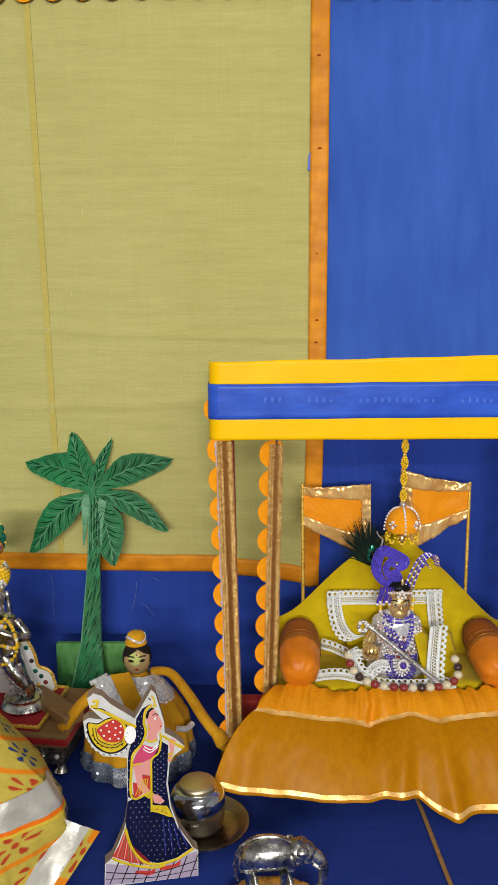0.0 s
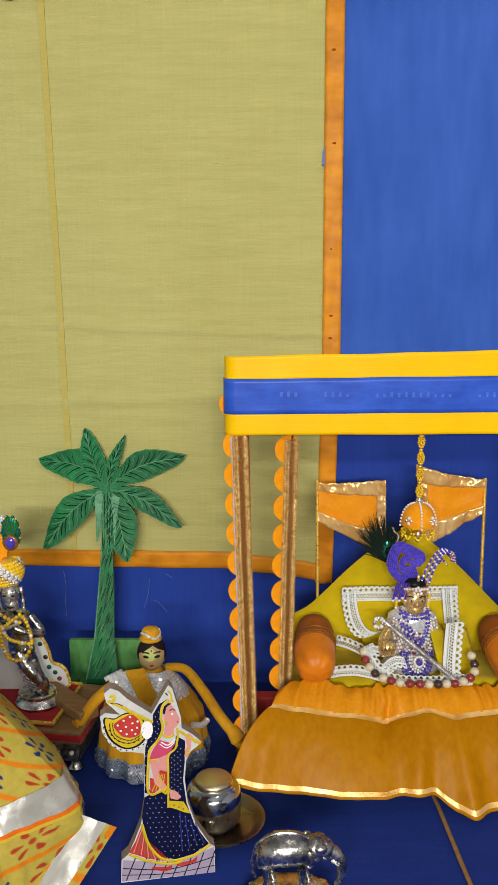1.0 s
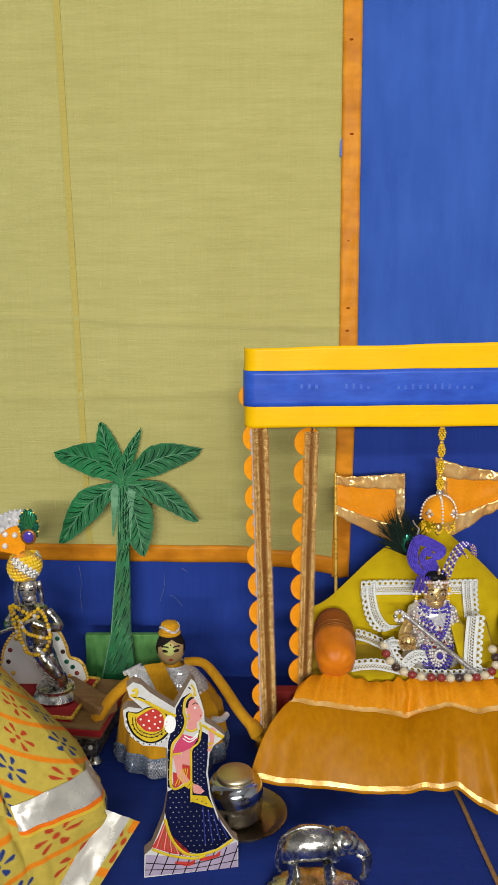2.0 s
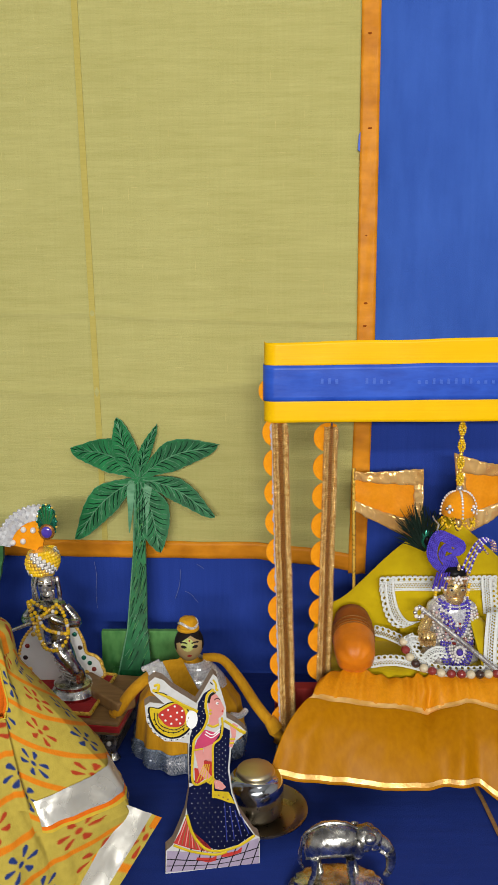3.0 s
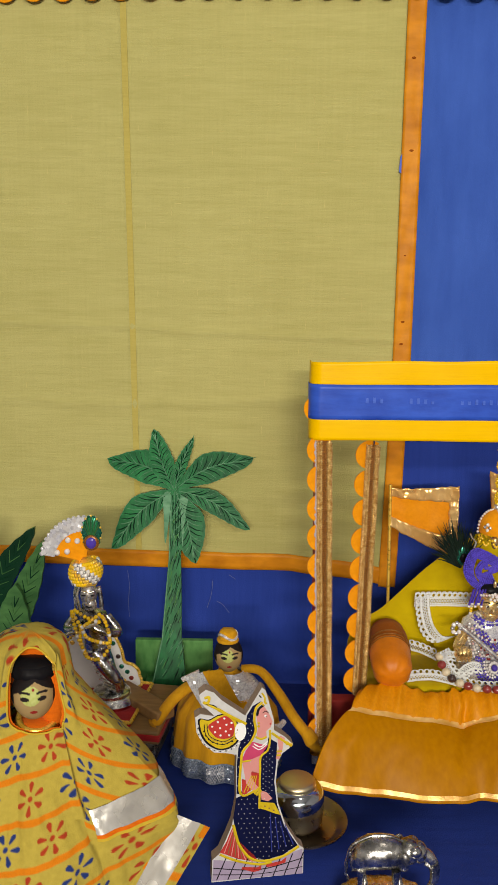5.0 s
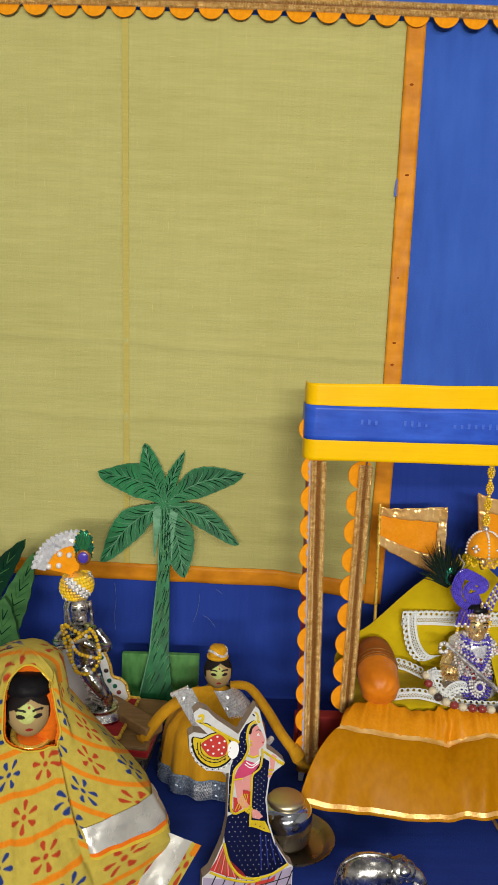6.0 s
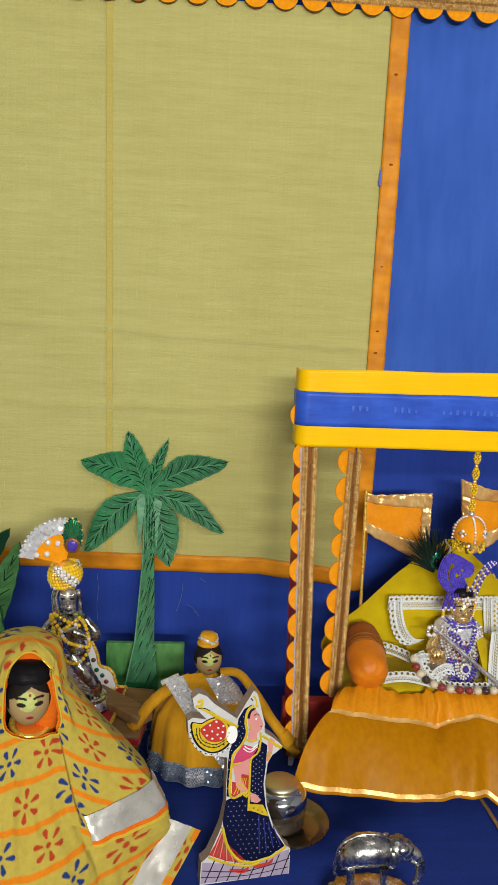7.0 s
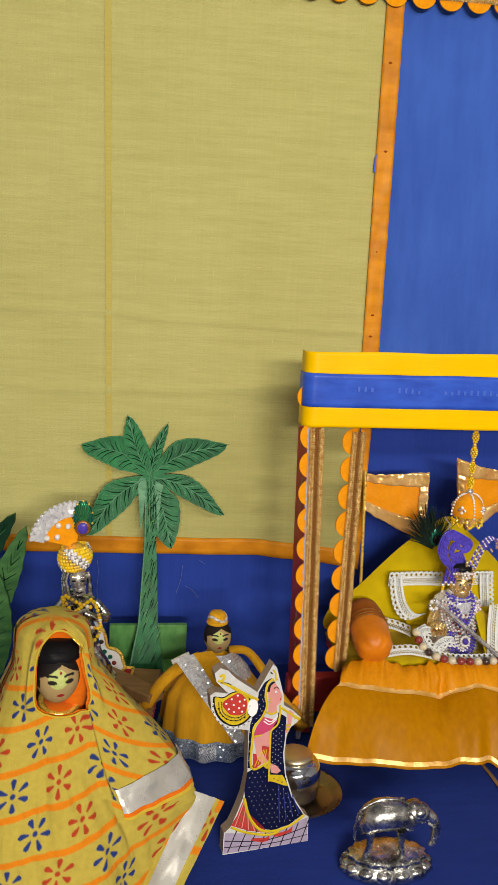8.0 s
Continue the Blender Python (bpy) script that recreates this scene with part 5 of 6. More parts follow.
def elephant():
    s = Shape(CAST)
    x, y = 0.013, 0.657
    # lotus base
    s.rings([ellipse_ring((x, y), 0.0455 * k, 0.026 * k, z, 72, wv, 14) for k, z, wv in ((0.98, 0.0, 0.02), (1.0, 0.002, 0.03), (0.97, 0.006, 0.035), (0.86, 0.010, 0.03), (0.80, 0.012, 0.02), (0.84, 0.014, 0.03), (0.83, 0.017, 0.03), (0.74, 0.0185, 0.01), (0.3, 0.019, 0))], CAST)
    for k in range(14):
        a = k * 2 * math.pi / 14
        s.ball((x + 0.0375 * math.cos(a), y + 0.0215 * math.sin(a), 0.0058), (0.0088, 0.0062, 0.0056), CAST, 12, 8)
    z = 0.019
    # body from back to head
    def ring(cx, cz, ry, rz, n=24):
        return [(x + cx, y + ry * math.cos(a), z + cz + rz * math.sin(a)) for a in [2 * math.pi * k / n for k in range(n)]]
    s.rings([ring(-0.0305, 0.031, 0.003, 0.005), ring(-0.029, 0.033, 0.009, 0.012), ring(-0.024, 0.037, 0.0125, 0.0145), ring(-0.014, 0.0405, 0.015, 0.0162), ring(-0.002, 0.0415, 0.0155, 0.0162), ring(0.008, 0.041, 0.0145, 0.0155), ring(0.014, 0.040, 0.012, 0.0138), ring(0.0175, 0.039, 0.0085, 0.011)], CAST)
    s.ball((x + 0.022, y, z + 0.0425), (0.0110, 0.0115, 0.0125), CAST, 20, 14)
    s.tube(smooth_line([(x - 0.0335, y, z + 0.018), (x - 0.031, y, z + 0.043), (x - 0.022, y, z + 0.0525), (x - 0.010, y, z + 0.0578), (x + 0.004, y, z + 0.0578), (x + 0.014, y, z + 0.0535), (x + 0.017, y, z + 0.0525)], 5), 0.0013, CAST, 8)
    s.ball((x + 0.031, y, z + 0.0415), (0.0082, 0.0095, 0.0105), CAST, 18, 12)
    for e in (-1, 1):
        s.ball((x + 0.026, y + e * 0.007, z + 0.0465), (0.0065, 0.0055, 0.0060), CAST, 14, 10)
        s.ball((x + 0.015, y + e * 0.0135, z + 0.0405), (0.0062, 0.0026, 0.0095), CAST, 14, 10, Matrix.Rotation(radians(18 * e), 3, "Z"))
        s.ball((x + 0.0345, y + e * 0.0085, z + 0.042), 0.0014, BLACK, 8, 6)
        s.tube([(x + 0.036, y + e * 0.005, z + 0.033), (x + 0.042, y + e * 0.0065, z + 0.029), (x + 0.046, y + e * 0.006, z + 0.03)], [0.0016, 0.0013, 0.0006], CAST, 8)
    s.tube(smooth_line([(x + 0.033, y, z + 0.041), (x + 0.0405, y - 0.001, z + 0.036), (x + 0.0455, y - 0.002, z + 0.026), (x + 0.0455, y - 0.003, z + 0.014), (x + 0.0415, y - 0.004, z + 0.006)], 5), [0.0072 - 0.00022 * k for k in range(21)], CAST, 14)
    for lx, ly, a in ((-0.021, -0.009, -0.003), (-0.017, 0.009, 0.002), (0.010, -0.009, 0.002), (0.014, 0.009, 0.003)):
        s.tube([(x + lx + a, y + ly, z - 0.001), (x + lx + a, y + ly, z + 0.003), (x + lx, y + ly, z + 0.013), (x + lx, y + ly * 0.95, z + 0.028)], [0.0038, 0.0026, 0.0027, 0.0042], CAST, 14)
    s.tube(smooth_line([(x - 0.029, y, z + 0.04), (x - 0.0335, y, z + 0.03), (x - 0.034, y, z + 0.018), (x - 0.031, y, z + 0.011)], 5), 0.0014, CAST, 8)
    s.v = [(0.0215 + (a - x) * 1.02, 0.679 + (b - y) * 1.02, -0.0152 + c * 0.95) for a, b, c in s.v]
    tagged(part("elephant", s), "small cast silver elephant figurine on a lotus base", "figurine")


elephant()


def cutout_figure():
    """A painted wooden cutout of a veiled figure with a fan, as plain flat shapes."""
    ku, kv = 0.000543, 0.000542
    turn, base = radians(9), Vector((-0.0935, 0.7110, -0.0135))

    def L(pts):
        return [((a - 297) * ku, (1558 - b + 0.045 * (297 - a)) * kv) for a, b in pts]

    def put(x, y, z):
        return (base.x + x * math.cos(turn) - y * math.sin(turn), base.y + x * math.sin(turn) + y * math.cos(turn) + 0.116 * z, base.z + z)
    s = Shape(OFF_WHITE)
    outline = [(215, 1562), (380, 1555), (380, 1506), (371, 1500), (346, 1462), (332, 1422), (327, 1380), (330, 1346), (338, 1331), (350, 1322), (357, 1315), (340, 1300), (322, 1289), (321, 1270), (313, 1242), (306, 1218), (299, 1212), (285, 1236), (270, 1262), (228, 1234), (214, 1220), (200, 1215), (189, 1224),
               (193, 1240), (216, 1262), (191, 1258), (182, 1264), (185, 1291), (197, 1312), (216, 1327), (240, 1329), (256, 1332), (256, 1380), (257, 1420), (250, 1458), (240, 1484), (228, 1511), (216, 1521)]
    s.slab(L(outline), 0.0, 0.0125, OFF_WHITE, RAW_WOOD, put)

    def flat(pts, mat, k=1, rounded=False):
        o = curve2(pts, 4) if rounded else pts
        s.slab(L(o), -0.00015 * k, 0.0004, mat, None, put)

    def line(pts, r, mat, k=2):
        ps = smooth_line([(a, b, 0) for a, b in pts], 5)
        s.tube([put(q[0], -0.00015 * k, q[1]) for q in L([(p.x, p.y) for p in ps])], r, mat, 6, 0.35, (0, 1, 0))

    def dots(pts, r, mat, k=3):
        for q in L(pts):
            s.ball(put(q[0], -0.00015 * k, q[1]), (r, 0.0003, r), mat, 8, 4)
    flat([(216, 1560), (379, 1553), (378, 1507), (300, 1531), (218, 1521)], LAVENDER)
    for a in range(232, 376, 20):
        line([(a + 8, 1519 - max(0, a - 320) * 0.12), (a - 8, 1558)], 0.0005, BLACK)
    line([(218, 1536), (300, 1542), (379, 1524)], 0.0005, BLACK)
    line([(217, 1548), (300, 1550), (379, 1540)], 0.0004, BLACK)
    # skirt and veil
    flat([(253, 1458), (240, 1490), (229, 1508), (262, 1521), (300, 1529), (290, 1515), (264, 1490)], RED_PAINT)
    for k in range(9):
        line([(252 + 2 * k, 1466 + 5 * k), (237 + 6.4 * k, 1509 + 2.4 * k)], 0.00045, BROWN_WOOD if k % 2 else SKIN_PAINT)
    flat([(312, 1302), (328, 1312), (327, 1350), (324, 1382), (330, 1424), (344, 1464), (369, 1500), (342, 1517), (310, 1525), (284, 1518), (264, 1494), (254, 1460), (252, 1446), (257, 1410), (270, 1404), (290, 1398), (298, 1398), (298, 1332), (310, 1318)], NAVY)
    flat([(297, 1237), (283, 1245), (273, 1262), (271, 1280), (266, 1300), (259, 1320), (257, 1345), (257, 1402), (270, 1406), (263, 1392), (264, 1345), (267, 1325), (281, 1308), (288, 1290), (286, 1270), (289, 1250)], NAVY)
    flat([(265, 1343), (272, 1325), (284, 1309), (300, 1314), (311, 1316), (300, 1333), (281, 1341)], PINK, 2)
    flat([(282, 1341), (298, 1334), (297, 1366), (281, 1364)], SKIN_PAINT, 2)
    flat([(267, 1402), (266, 1376), (276, 1378), (284, 1362), (297, 1366), (297, 1396), (285, 1395), (272, 1404)], RED_PAINT, 2)
    for k in range(4):
        line([(283 + 3 * k, 1370), (270 + 6 * k, 1400 - 2 * k)], 0.0004, YELLOW_PAINT, 3)
    flat([(291, 1250), (303, 1246), (311, 1256), (319, 1273), (316, 1283), (308, 1290), (309, 1302), (291, 1302), (293, 1282), (290, 1264)], SKIN_PAINT, 2)
    line([(303, 1243), (294, 1250), (291, 1262)], 0.0012, BLACK, 3)
    line([(301, 1257), (306, 1254), (311, 1257)], 0.0004, BLACK, 4)
    dots([(306, 1263)], 0.0014, WHITE, 4)
    dots([(307, 1263)], 0.0007, BLACK, 5)
    dots([(315, 1277)], 0.0009, RED_PAINT, 4)
    dots([(294, 1275), (294, 1281), (301, 1243), (306, 1240)], 0.0013, YELLOW_PAINT, 4)
    line([(289, 1300), (299, 1304), (309, 1300)], 0.0011, YELLOW_PAINT, 4)
    line([(286, 1312), (298, 1318), (311, 1308)], 0.0006, WHITE, 4)
    line([(284, 1316), (296, 1323), (309, 1314)], 0.0005, WHITE, 4)
    flat([(266, 1344), (281, 1344), (283, 1374), (297, 1394), (290, 1402), (274, 1385)], SKIN_PAINT, 3)
    line([(266, 1344), (281, 1342)], 0.0009, YELLOW_PAINT, 5)
    line([(288, 1402), (297, 1392)], 0.0013, YELLOW_PAINT, 5)
    line([(292, 1405), (301, 1396)], 0.0013, YELLOW_PAINT, 5)
    flat([(299, 1397), (311, 1401), (321, 1412), (314, 1417), (302, 1414)], SKIN_PAINT, 4)
    flat([(328, 1303), (334, 1299), (342, 1304), (339, 1311), (338, 1322), (332, 1342), (326, 1340), (331, 1322)], SKIN_PAINT, 3)
    line([(327, 1327), (337, 1327)], 0.0010, YELLOW_PAINT, 5)
    line([(327, 1334), (335, 1334)], 0.0010, YELLOW_PAINT, 5)
    flat([(299, 1418), (325, 1421), (337, 1443), (326, 1440), (312, 1434), (300, 1430)], YELLOW_PAINT, 3)
    dots([(308, 1426), (316, 1430), (324, 1434)], 0.0009, BROWN_WOOD, 4)
    # yellow edging
    line([(300, 1238), (289, 1248), (286, 1268), (289, 1288), (281, 1308), (267, 1325), (264, 1345), (262, 1392), (268, 1405), (280, 1402), (290, 1396)], 0.0012, YELLOW_PAINT, 5)
    line([(252, 1458), (263, 1494), (284, 1520), (310, 1526), (344, 1518), (371, 1501)], 0.0014, YELLOW_PAINT, 5)
    line([(229, 1511), (260, 1524), (300, 1532), (322, 1528)], 0.0013, YELLOW_PAINT, 5)
    line([(314, 1288), (315, 1304), (311, 1324), (299, 1336), (298, 1360), (298, 1400), (298, 1430)], 0.0010, YELLOW_PAINT, 5)
    flat([(270, 1536), (296, 1538), (304, 1534), (303, 1543), (290, 1546), (268, 1540)], RED_PAINT, 3)
    flat([(312, 1533), (340, 1528), (349, 1521), (347, 1531), (326, 1537), (312, 1538)], RED_PAINT, 3)
    for k in range(4):
        line([(318 + 9 * k, 1440 + 7 * k), (322 + 13 * k, 1510 - 4 * k)], 0.0005, paint("blue_fold_paint", (0.03, 0.045, 0.25), (0.02, 0.03, 0.18), 0.4) if k == 0 else s.mats[-1], 3)
    pts = []
    for r in range(13):
        for c in range(11):
            a, b = 256 + c * 10.2 + (r % 2) * 5.1, 1412 + r * 8.8
            left, right = 256 + max(0, b - 1465) * 0.55, 329 + 0.42 * (b - 1420)
            if left + 3 < a < min(right, 366) - 3 and b < 1520 - 0.25 * abs(a - 312) and not (298 < a < 338 and 1412 < b < 1444):
                pts.append((a, b))
    for r in range(17):
        b = 1250 + r * 8.6
        mid = lerp_list(b, [(1248, 281), (1290, 276), (1325, 262), (1400, 260)])
        pts += [(mid - 2 + (r % 2) * 4, b)] + ([(mid + 5, b + 4)] if b < 1310 else [])
        pts += [(304 + (r % 2) * 5, 1332 + r * 4.4), (315 + (r % 2) * 5, 1320 + r * 5.2)]
    dots(pts, 0.00050, OFF_WHITE, 4)
    # fan with its stick
    flat([(188, 1267), (206, 1268), (222, 1260), (238, 1259), (256, 1272), (262, 1300), (248, 1318), (226, 1323), (204, 1312), (191, 1292)], BLACK, 1, True)
    flat([(191, 1268), (206, 1270), (222, 1262), (238, 1261), (254, 1273), (259, 1299), (246, 1315), (226, 1320), (206, 1309), (194, 1290)], YELLOW_PAINT, 2, True)
    flat([(205, 1279), (220, 1268), (236, 1262), (250, 1275), (250, 1295), (240, 1302), (222, 1301), (211, 1291)], RED_PAINT, 3, True)
    for off in (0, 5):
        line([(198 + off, 1276), (201 + off, 1294), (214 + off * 0.6, 1308 - off), (234, 1312 - off), (250, 1304 - off)], 0.0004, BLACK, 4)
    for k in range(26):
        a = 3.25 - 0.125 * k
        dots([(229 + 41.5 * math.cos(a), 1283 + 42 * math.sin(a))], 0.0007, BLACK if k % 2 else WHITE, 3)
        dots([(230 + 27 * math.cos(a), 1281 + 26 * math.sin(a) + 1.5 * (k % 2))], 0.0005, BROWN_WOOD, 5)
    for k in range(9):
        a = 2.9 - 0.27 * k
        dots([(230 + 33 * math.cos(a), 1281 + 31 * math.sin(a))], 0.0009, BLACK, 4)
    dots([(212, 1280), (222, 1272), (233, 1266), (217, 1290), (226, 1283), (237, 1277), (246, 1274), (227, 1296), (236, 1289), (245, 1285), (242, 1296)], 0.0011, WHITE, 5)
    flat([(262, 1274), (270, 1279), (272, 1291), (268, 1302), (261, 1306), (254, 1300), (252, 1288), (255, 1278)], WHITE, 6, True)
    line([(222, 1250), (246, 1264), (272, 1277)], 0.0017, YELLOW_PAINT, 3)
    line([(198, 1230), (206, 1228), (204, 1238), (196, 1237), (208, 1243), (222, 1250)], 0.0013, YELLOW_PAINT, 3)
    line([(200, 1241), (212, 1242), (220, 1246)], 0.0005, BLACK, 5)
    line([(318, 1294), (338, 1308), (352, 1316)], 0.0013, YELLOW_PAINT, 2)
    dots([(346, 1313), (352, 1316)], 0.0020, YELLOW_PAINT, 3)
    line([(299, 1222), (304, 1230), (304, 1240)], 0.0009, YELLOW_PAINT, 2)
    line([(294, 1226), (298, 1230)], 0.0006, BLACK, 2)
    tagged(part("cutout_figurine", s), "painted wooden cutout of a veiled figure with a fan", "figurine")


cutout_figure()


def head_egg(s, c, r, yaw, patch):
    """A painted egg-shaped doll's head; the paint goes by direction on the egg."""
    n, m = 150, 110
    verts, cols = [], []
    cy, sy = math.cos(yaw), math.sin(yaw)
    for j in range(m + 1):
        b = math.pi * (0.01 + 0.98 * j / m)
        for i in range(n):
            a = 2 * math.pi * i / n
            lx, ly, lz = math.sin(a) * math.sin(b), -math.cos(a) * math.sin(b), math.cos(b)
            w = 1 - 0.10 * max(0, -lz)
            px, py, pz = r * 0.88 * lx * w, r * 0.9 * ly * w, r * lz * 1.08
            verts.append((c[0] + px * cy - py * sy, c[1] + px * sy + py * cy, c[2] + pz))
            col = (0.40, 0.28, 0.125)
            if ly < 0:
                if patch and math.hypot((lx + 0.12) / 0.42, (lz - 0.22) / 0.36) < 1:
                    k = 0.5 + 0.5 * wob(lx * 9, lz * 9, r * 900)
                    col = (0.40 + 0.16 * k, 0.46 + 0.14 * k, 0.10 + 0.14 * k)
                for e in (-1, 1):
                    ex = lx - e * 0.38
                    brow = lz - 0.36 + 0.6 * (abs(ex) ** 2) * 1.2
                    if abs(ex) < 0.24 and abs(brow) < 0.045:
                        col = (0.02, 0.015, 0.015)
                    if math.hypot(ex / 0.20, (lz - 0.12) / 0.085) < 1:
                        col = (0.02, 0.015, 0.015)
                if math.hypot(lx / 0.18, (lz + 0.42) / 0.07) < 1:
                    col = (0.32, 0.02, 0.02)
                if math.hypot(lx / 0.05, (lz - 0.46) / 0.06) < 1:
                    col = (0.3, 0.02, 0.02)
            hairline = 0.70 - 0.52 * abs(lx - 0.08)
            if lz > hairline or ly > 0.15 or (abs(lx) > 0.86 and lz > -0.2):
                col = (0.015, 0.012, 0.012)
            cols.append(col)
    faces = [(j * n + i, (j + 1) * n + i, (j + 1) * n + (i + 1) % n, j * n + (i + 1) % n) for j in range(m) for i in range(n)]
    s.add(verts, faces, FACE, cols)


def spangles(s, fn, nu, nv, r, mat, seed=1):
    """Small tilted discs sewn in rows over a surface given by two parameters."""
    rnd = random.Random(seed)
    for j in range(nv):
        for i in range(nu):
            u, v = (i + 0.5 + 0.5 * (j % 2)) / (nu + 0.5), (j + 0.5) / nv
            p, pu, pv = Vector(fn(u, v)), Vector(fn(u + 0.004, v)), Vector(fn(u, v + 0.004))
            a = (pu - p).normalized()
            n = a.cross(pv - p).normalized()
            if n.y > 0:
                n = -n
            n = (n + Vector((rnd.gauss(0, 0.30), rnd.gauss(0, 0.1), rnd.gauss(0, 0.30)))).normalized()
            b = n.cross(a).normalized()
            a = b.cross(n)
            c = p + n * 0.0009
            s.add([c + a * (r * math.cos(q)) + b * (r * math.sin(q)) for q in (0, 1.047, 2.094, 3.142, 4.189, 5.236)], [(0, 1, 2, 3, 4, 5)], mat)


def dancing_doll():
    s = Shape(MUSTARD)
    x, y = -0.130, 0.905

    def folds(rx, ry, z, k, wave, lobes=13):
        return ellipse_ring((x, y), rx, ry, z, 96, wave, lobes, k)
    s.rings([folds(0.062, 0.058, -0.001, 0, 0.05), folds(0.063, 0.059, 0.012, 0.1, 0.05), folds(0.062, 0.058, 0.022, 0.2, 0.045), folds(0.0600, 0.055, 0.04, 0.4, 0.045), folds(0.057, 0.05, 0.06, 0.6, 0.035), folds(0.045, 0.04, 0.078, 0.8, 0.02), folds(0.033, 0.026, 0.09, 1, 0.01), folds(0.022, 0.018, 0.10, 1, 0), folds(0.012, 0.011, 0.106, 1, 0), folds(0.009, 0.009, 0.113, 1, 0)], MUSTARD)
    s.rings([folds(0.0635, 0.0595, -0.002, 0, 0.05), folds(0.065, 0.061, 0.012, 0.1, 0.05), folds(0.0635, 0.0595, 0.022, 0.2, 0.045)], SEQUIN_BLUE, caps=False)
    def hem(u, v):
        a = math.pi + math.pi * u
        k = 1 + 0.05 * math.sin(13 * a + 0.1)
        return (x + 0.0652 * k * math.cos(a), y + 0.0612 * k * math.sin(a), 0.001 + 0.020 * v)
    spangles(s, hem, 78, 8, 0.0013, SPANGLE_BLUE, 3)
    spangles(s, lambda u, v: hem(0.40 + 0.10 * u, v), 9, 8, 0.0014, SPANGLE, 4)
    head_egg(s, (x + 0.001, y - 0.004, 0.1285), 0.0190, radians(6), True)
    s.rings([ellipse_ring((x, y - 0.002), r, r * 0.95, z, 32, 0.06, 5, 300 * z) for r, z in ((0.0090, 0.1435), (0.0112, 0.147), (0.0104, 0.1505), (0.0108, 0.153), (0.0095, 0.1565), (0.0085, 0.158), (0.003, 0.1595))], MUSTARD)
    s.tube([(x + 0.0105 * math.cos(a), y - 0.003 + 0.0100 * math.sin(a), 0.1520 + 0.003 * math.sin(a * 2)) for a in np.linspace(0, 6.283, 30)], 0.0016, SEQUIN, 6)
    s.tube([(x + 0.0105 * math.cos(a), y - 0.003 + 0.0100 * math.sin(a), 0.1465) for a in np.linspace(0, 6.283, 30)], 0.0024, MUSTARD, 8)
    # sequinned bodice and collar
    s.rings([ellipse_ring((x + 0.004, y - 0.002), rx, ry, z, 40, 0.02, 9) for rx, ry, z in ((0.039, 0.030, 0.078), (0.036, 0.028, 0.088), (0.027, 0.022, 0.099), (0.014, 0.014, 0.109))], SEQUIN, caps=False)
    def collar(u, v):
        a, h = math.pi + math.pi * u, 0.079 + 0.028 * v
        rx, ry = lerp_list(h, [(0.078, 0.0395), (0.088, 0.0365), (0.099, 0.0275), (0.109, 0.0145)]), lerp_list(h, [(0.078, 0.0305), (0.088, 0.0285), (0.099, 0.0225), (0.109, 0.0145)])
        return (x + 0.004 + rx * math.cos(a), y - 0.002 + ry * math.sin(a), h)
    spangles(s, collar, 34, 11, 0.0014, SPANGLE, 5)
    # arms
    s.tube(smooth_line([(x - 0.018, y, 0.100), (x - 0.045, y - 0.006, 0.088), (x - 0.064, y - 0.014, 0.074), (x - 0.078, y - 0.022, 0.056), (x - 0.085, y - 0.027, 0.045)], 6), [0.0095 - 0.0001 * k for k in range(25)], MUSTARD, 14, 0.7)
    s.tube([(x - 0.083, y - 0.026, 0.052), (x - 0.088, y - 0.028, 0.042), (x - 0.091, y - 0.029, 0.033)], [0.010, 0.0115, 0.008], MUSTARD, 12, 0.7)
    s.tube(smooth_line([(x + 0.016, y + 0.002, 0.108), (x + 0.038, y + 0.002, 0.106), (x + 0.058, y - 0.003, 0.084), (x + 0.078, y - 0.010, 0.055), (x + 0.096, y - 0.014, 0.033)], 6), [0.0062 + 0.0001 * k for k in range(25)], MUSTARD, 14, 0.7)
    s.tube([(x + 0.092, y - 0.013, 0.040), (x + 0.100, y - 0.016, 0.028), (x + 0.106, y - 0.018, 0.016), (x + 0.104, y - 0.018, 0.010)], [0.009, 0.0115, 0.009, 0.003], MUSTARD, 14, 0.7)
    s.tube([(x + 0.104, y - 0.018, 0.012), (x + 0.103, y - 0.020, 0.002)], [0.004, 0.003], SEQUIN, 8)
    # mustard sash with sequinned edge from shoulder to hip
    top = [Vector((x - 0.050, y - 0.010, 0.104)), Vector((x - 0.028, y - 0.018, 0.113)), Vector((x - 0.006, y - 0.022, 0.118))]
    low = [Vector((x + 0.020, y - 0.060, 0.022)), Vector((x + 0.034, y - 0.056, 0.024)), Vector((x + 0.040, y - 0.050, 0.052))]

    def sash(a, b, c, d, mat, lift):
        def fn(u, v):
            p, q = a.lerp(b, u), c.lerp(d, u)
            r = p.lerp(q, v)
            bulge = -0.020 * math.sin(math.pi * v)
            return (r.x, r.y + bulge - lift, r.z + 0.008 * math.sin(math.pi * v))
        s.sheet(10, 22, fn, mat)
        s.sheet(10, 22, lambda u, v: (fn(u, v)[0], fn(u, v)[1] + 0.0012, fn(u, v)[2]), mat)
        if mat is SEQUIN:
            spangles(s, fn, 8, 44, 0.0014, SPANGLE, 6)
    sash(top[0], top[1], low[0], low[1], SEQUIN, 0.002)
    sash(top[1], top[2], low[1], low[2], MUSTARD, 0.0)
    s.tube([(x - 0.052 + 0.004 * k, y - 0.012, 0.100 + 0.002 * k) for k in range(6)], 0.003, SEQUIN, 6)
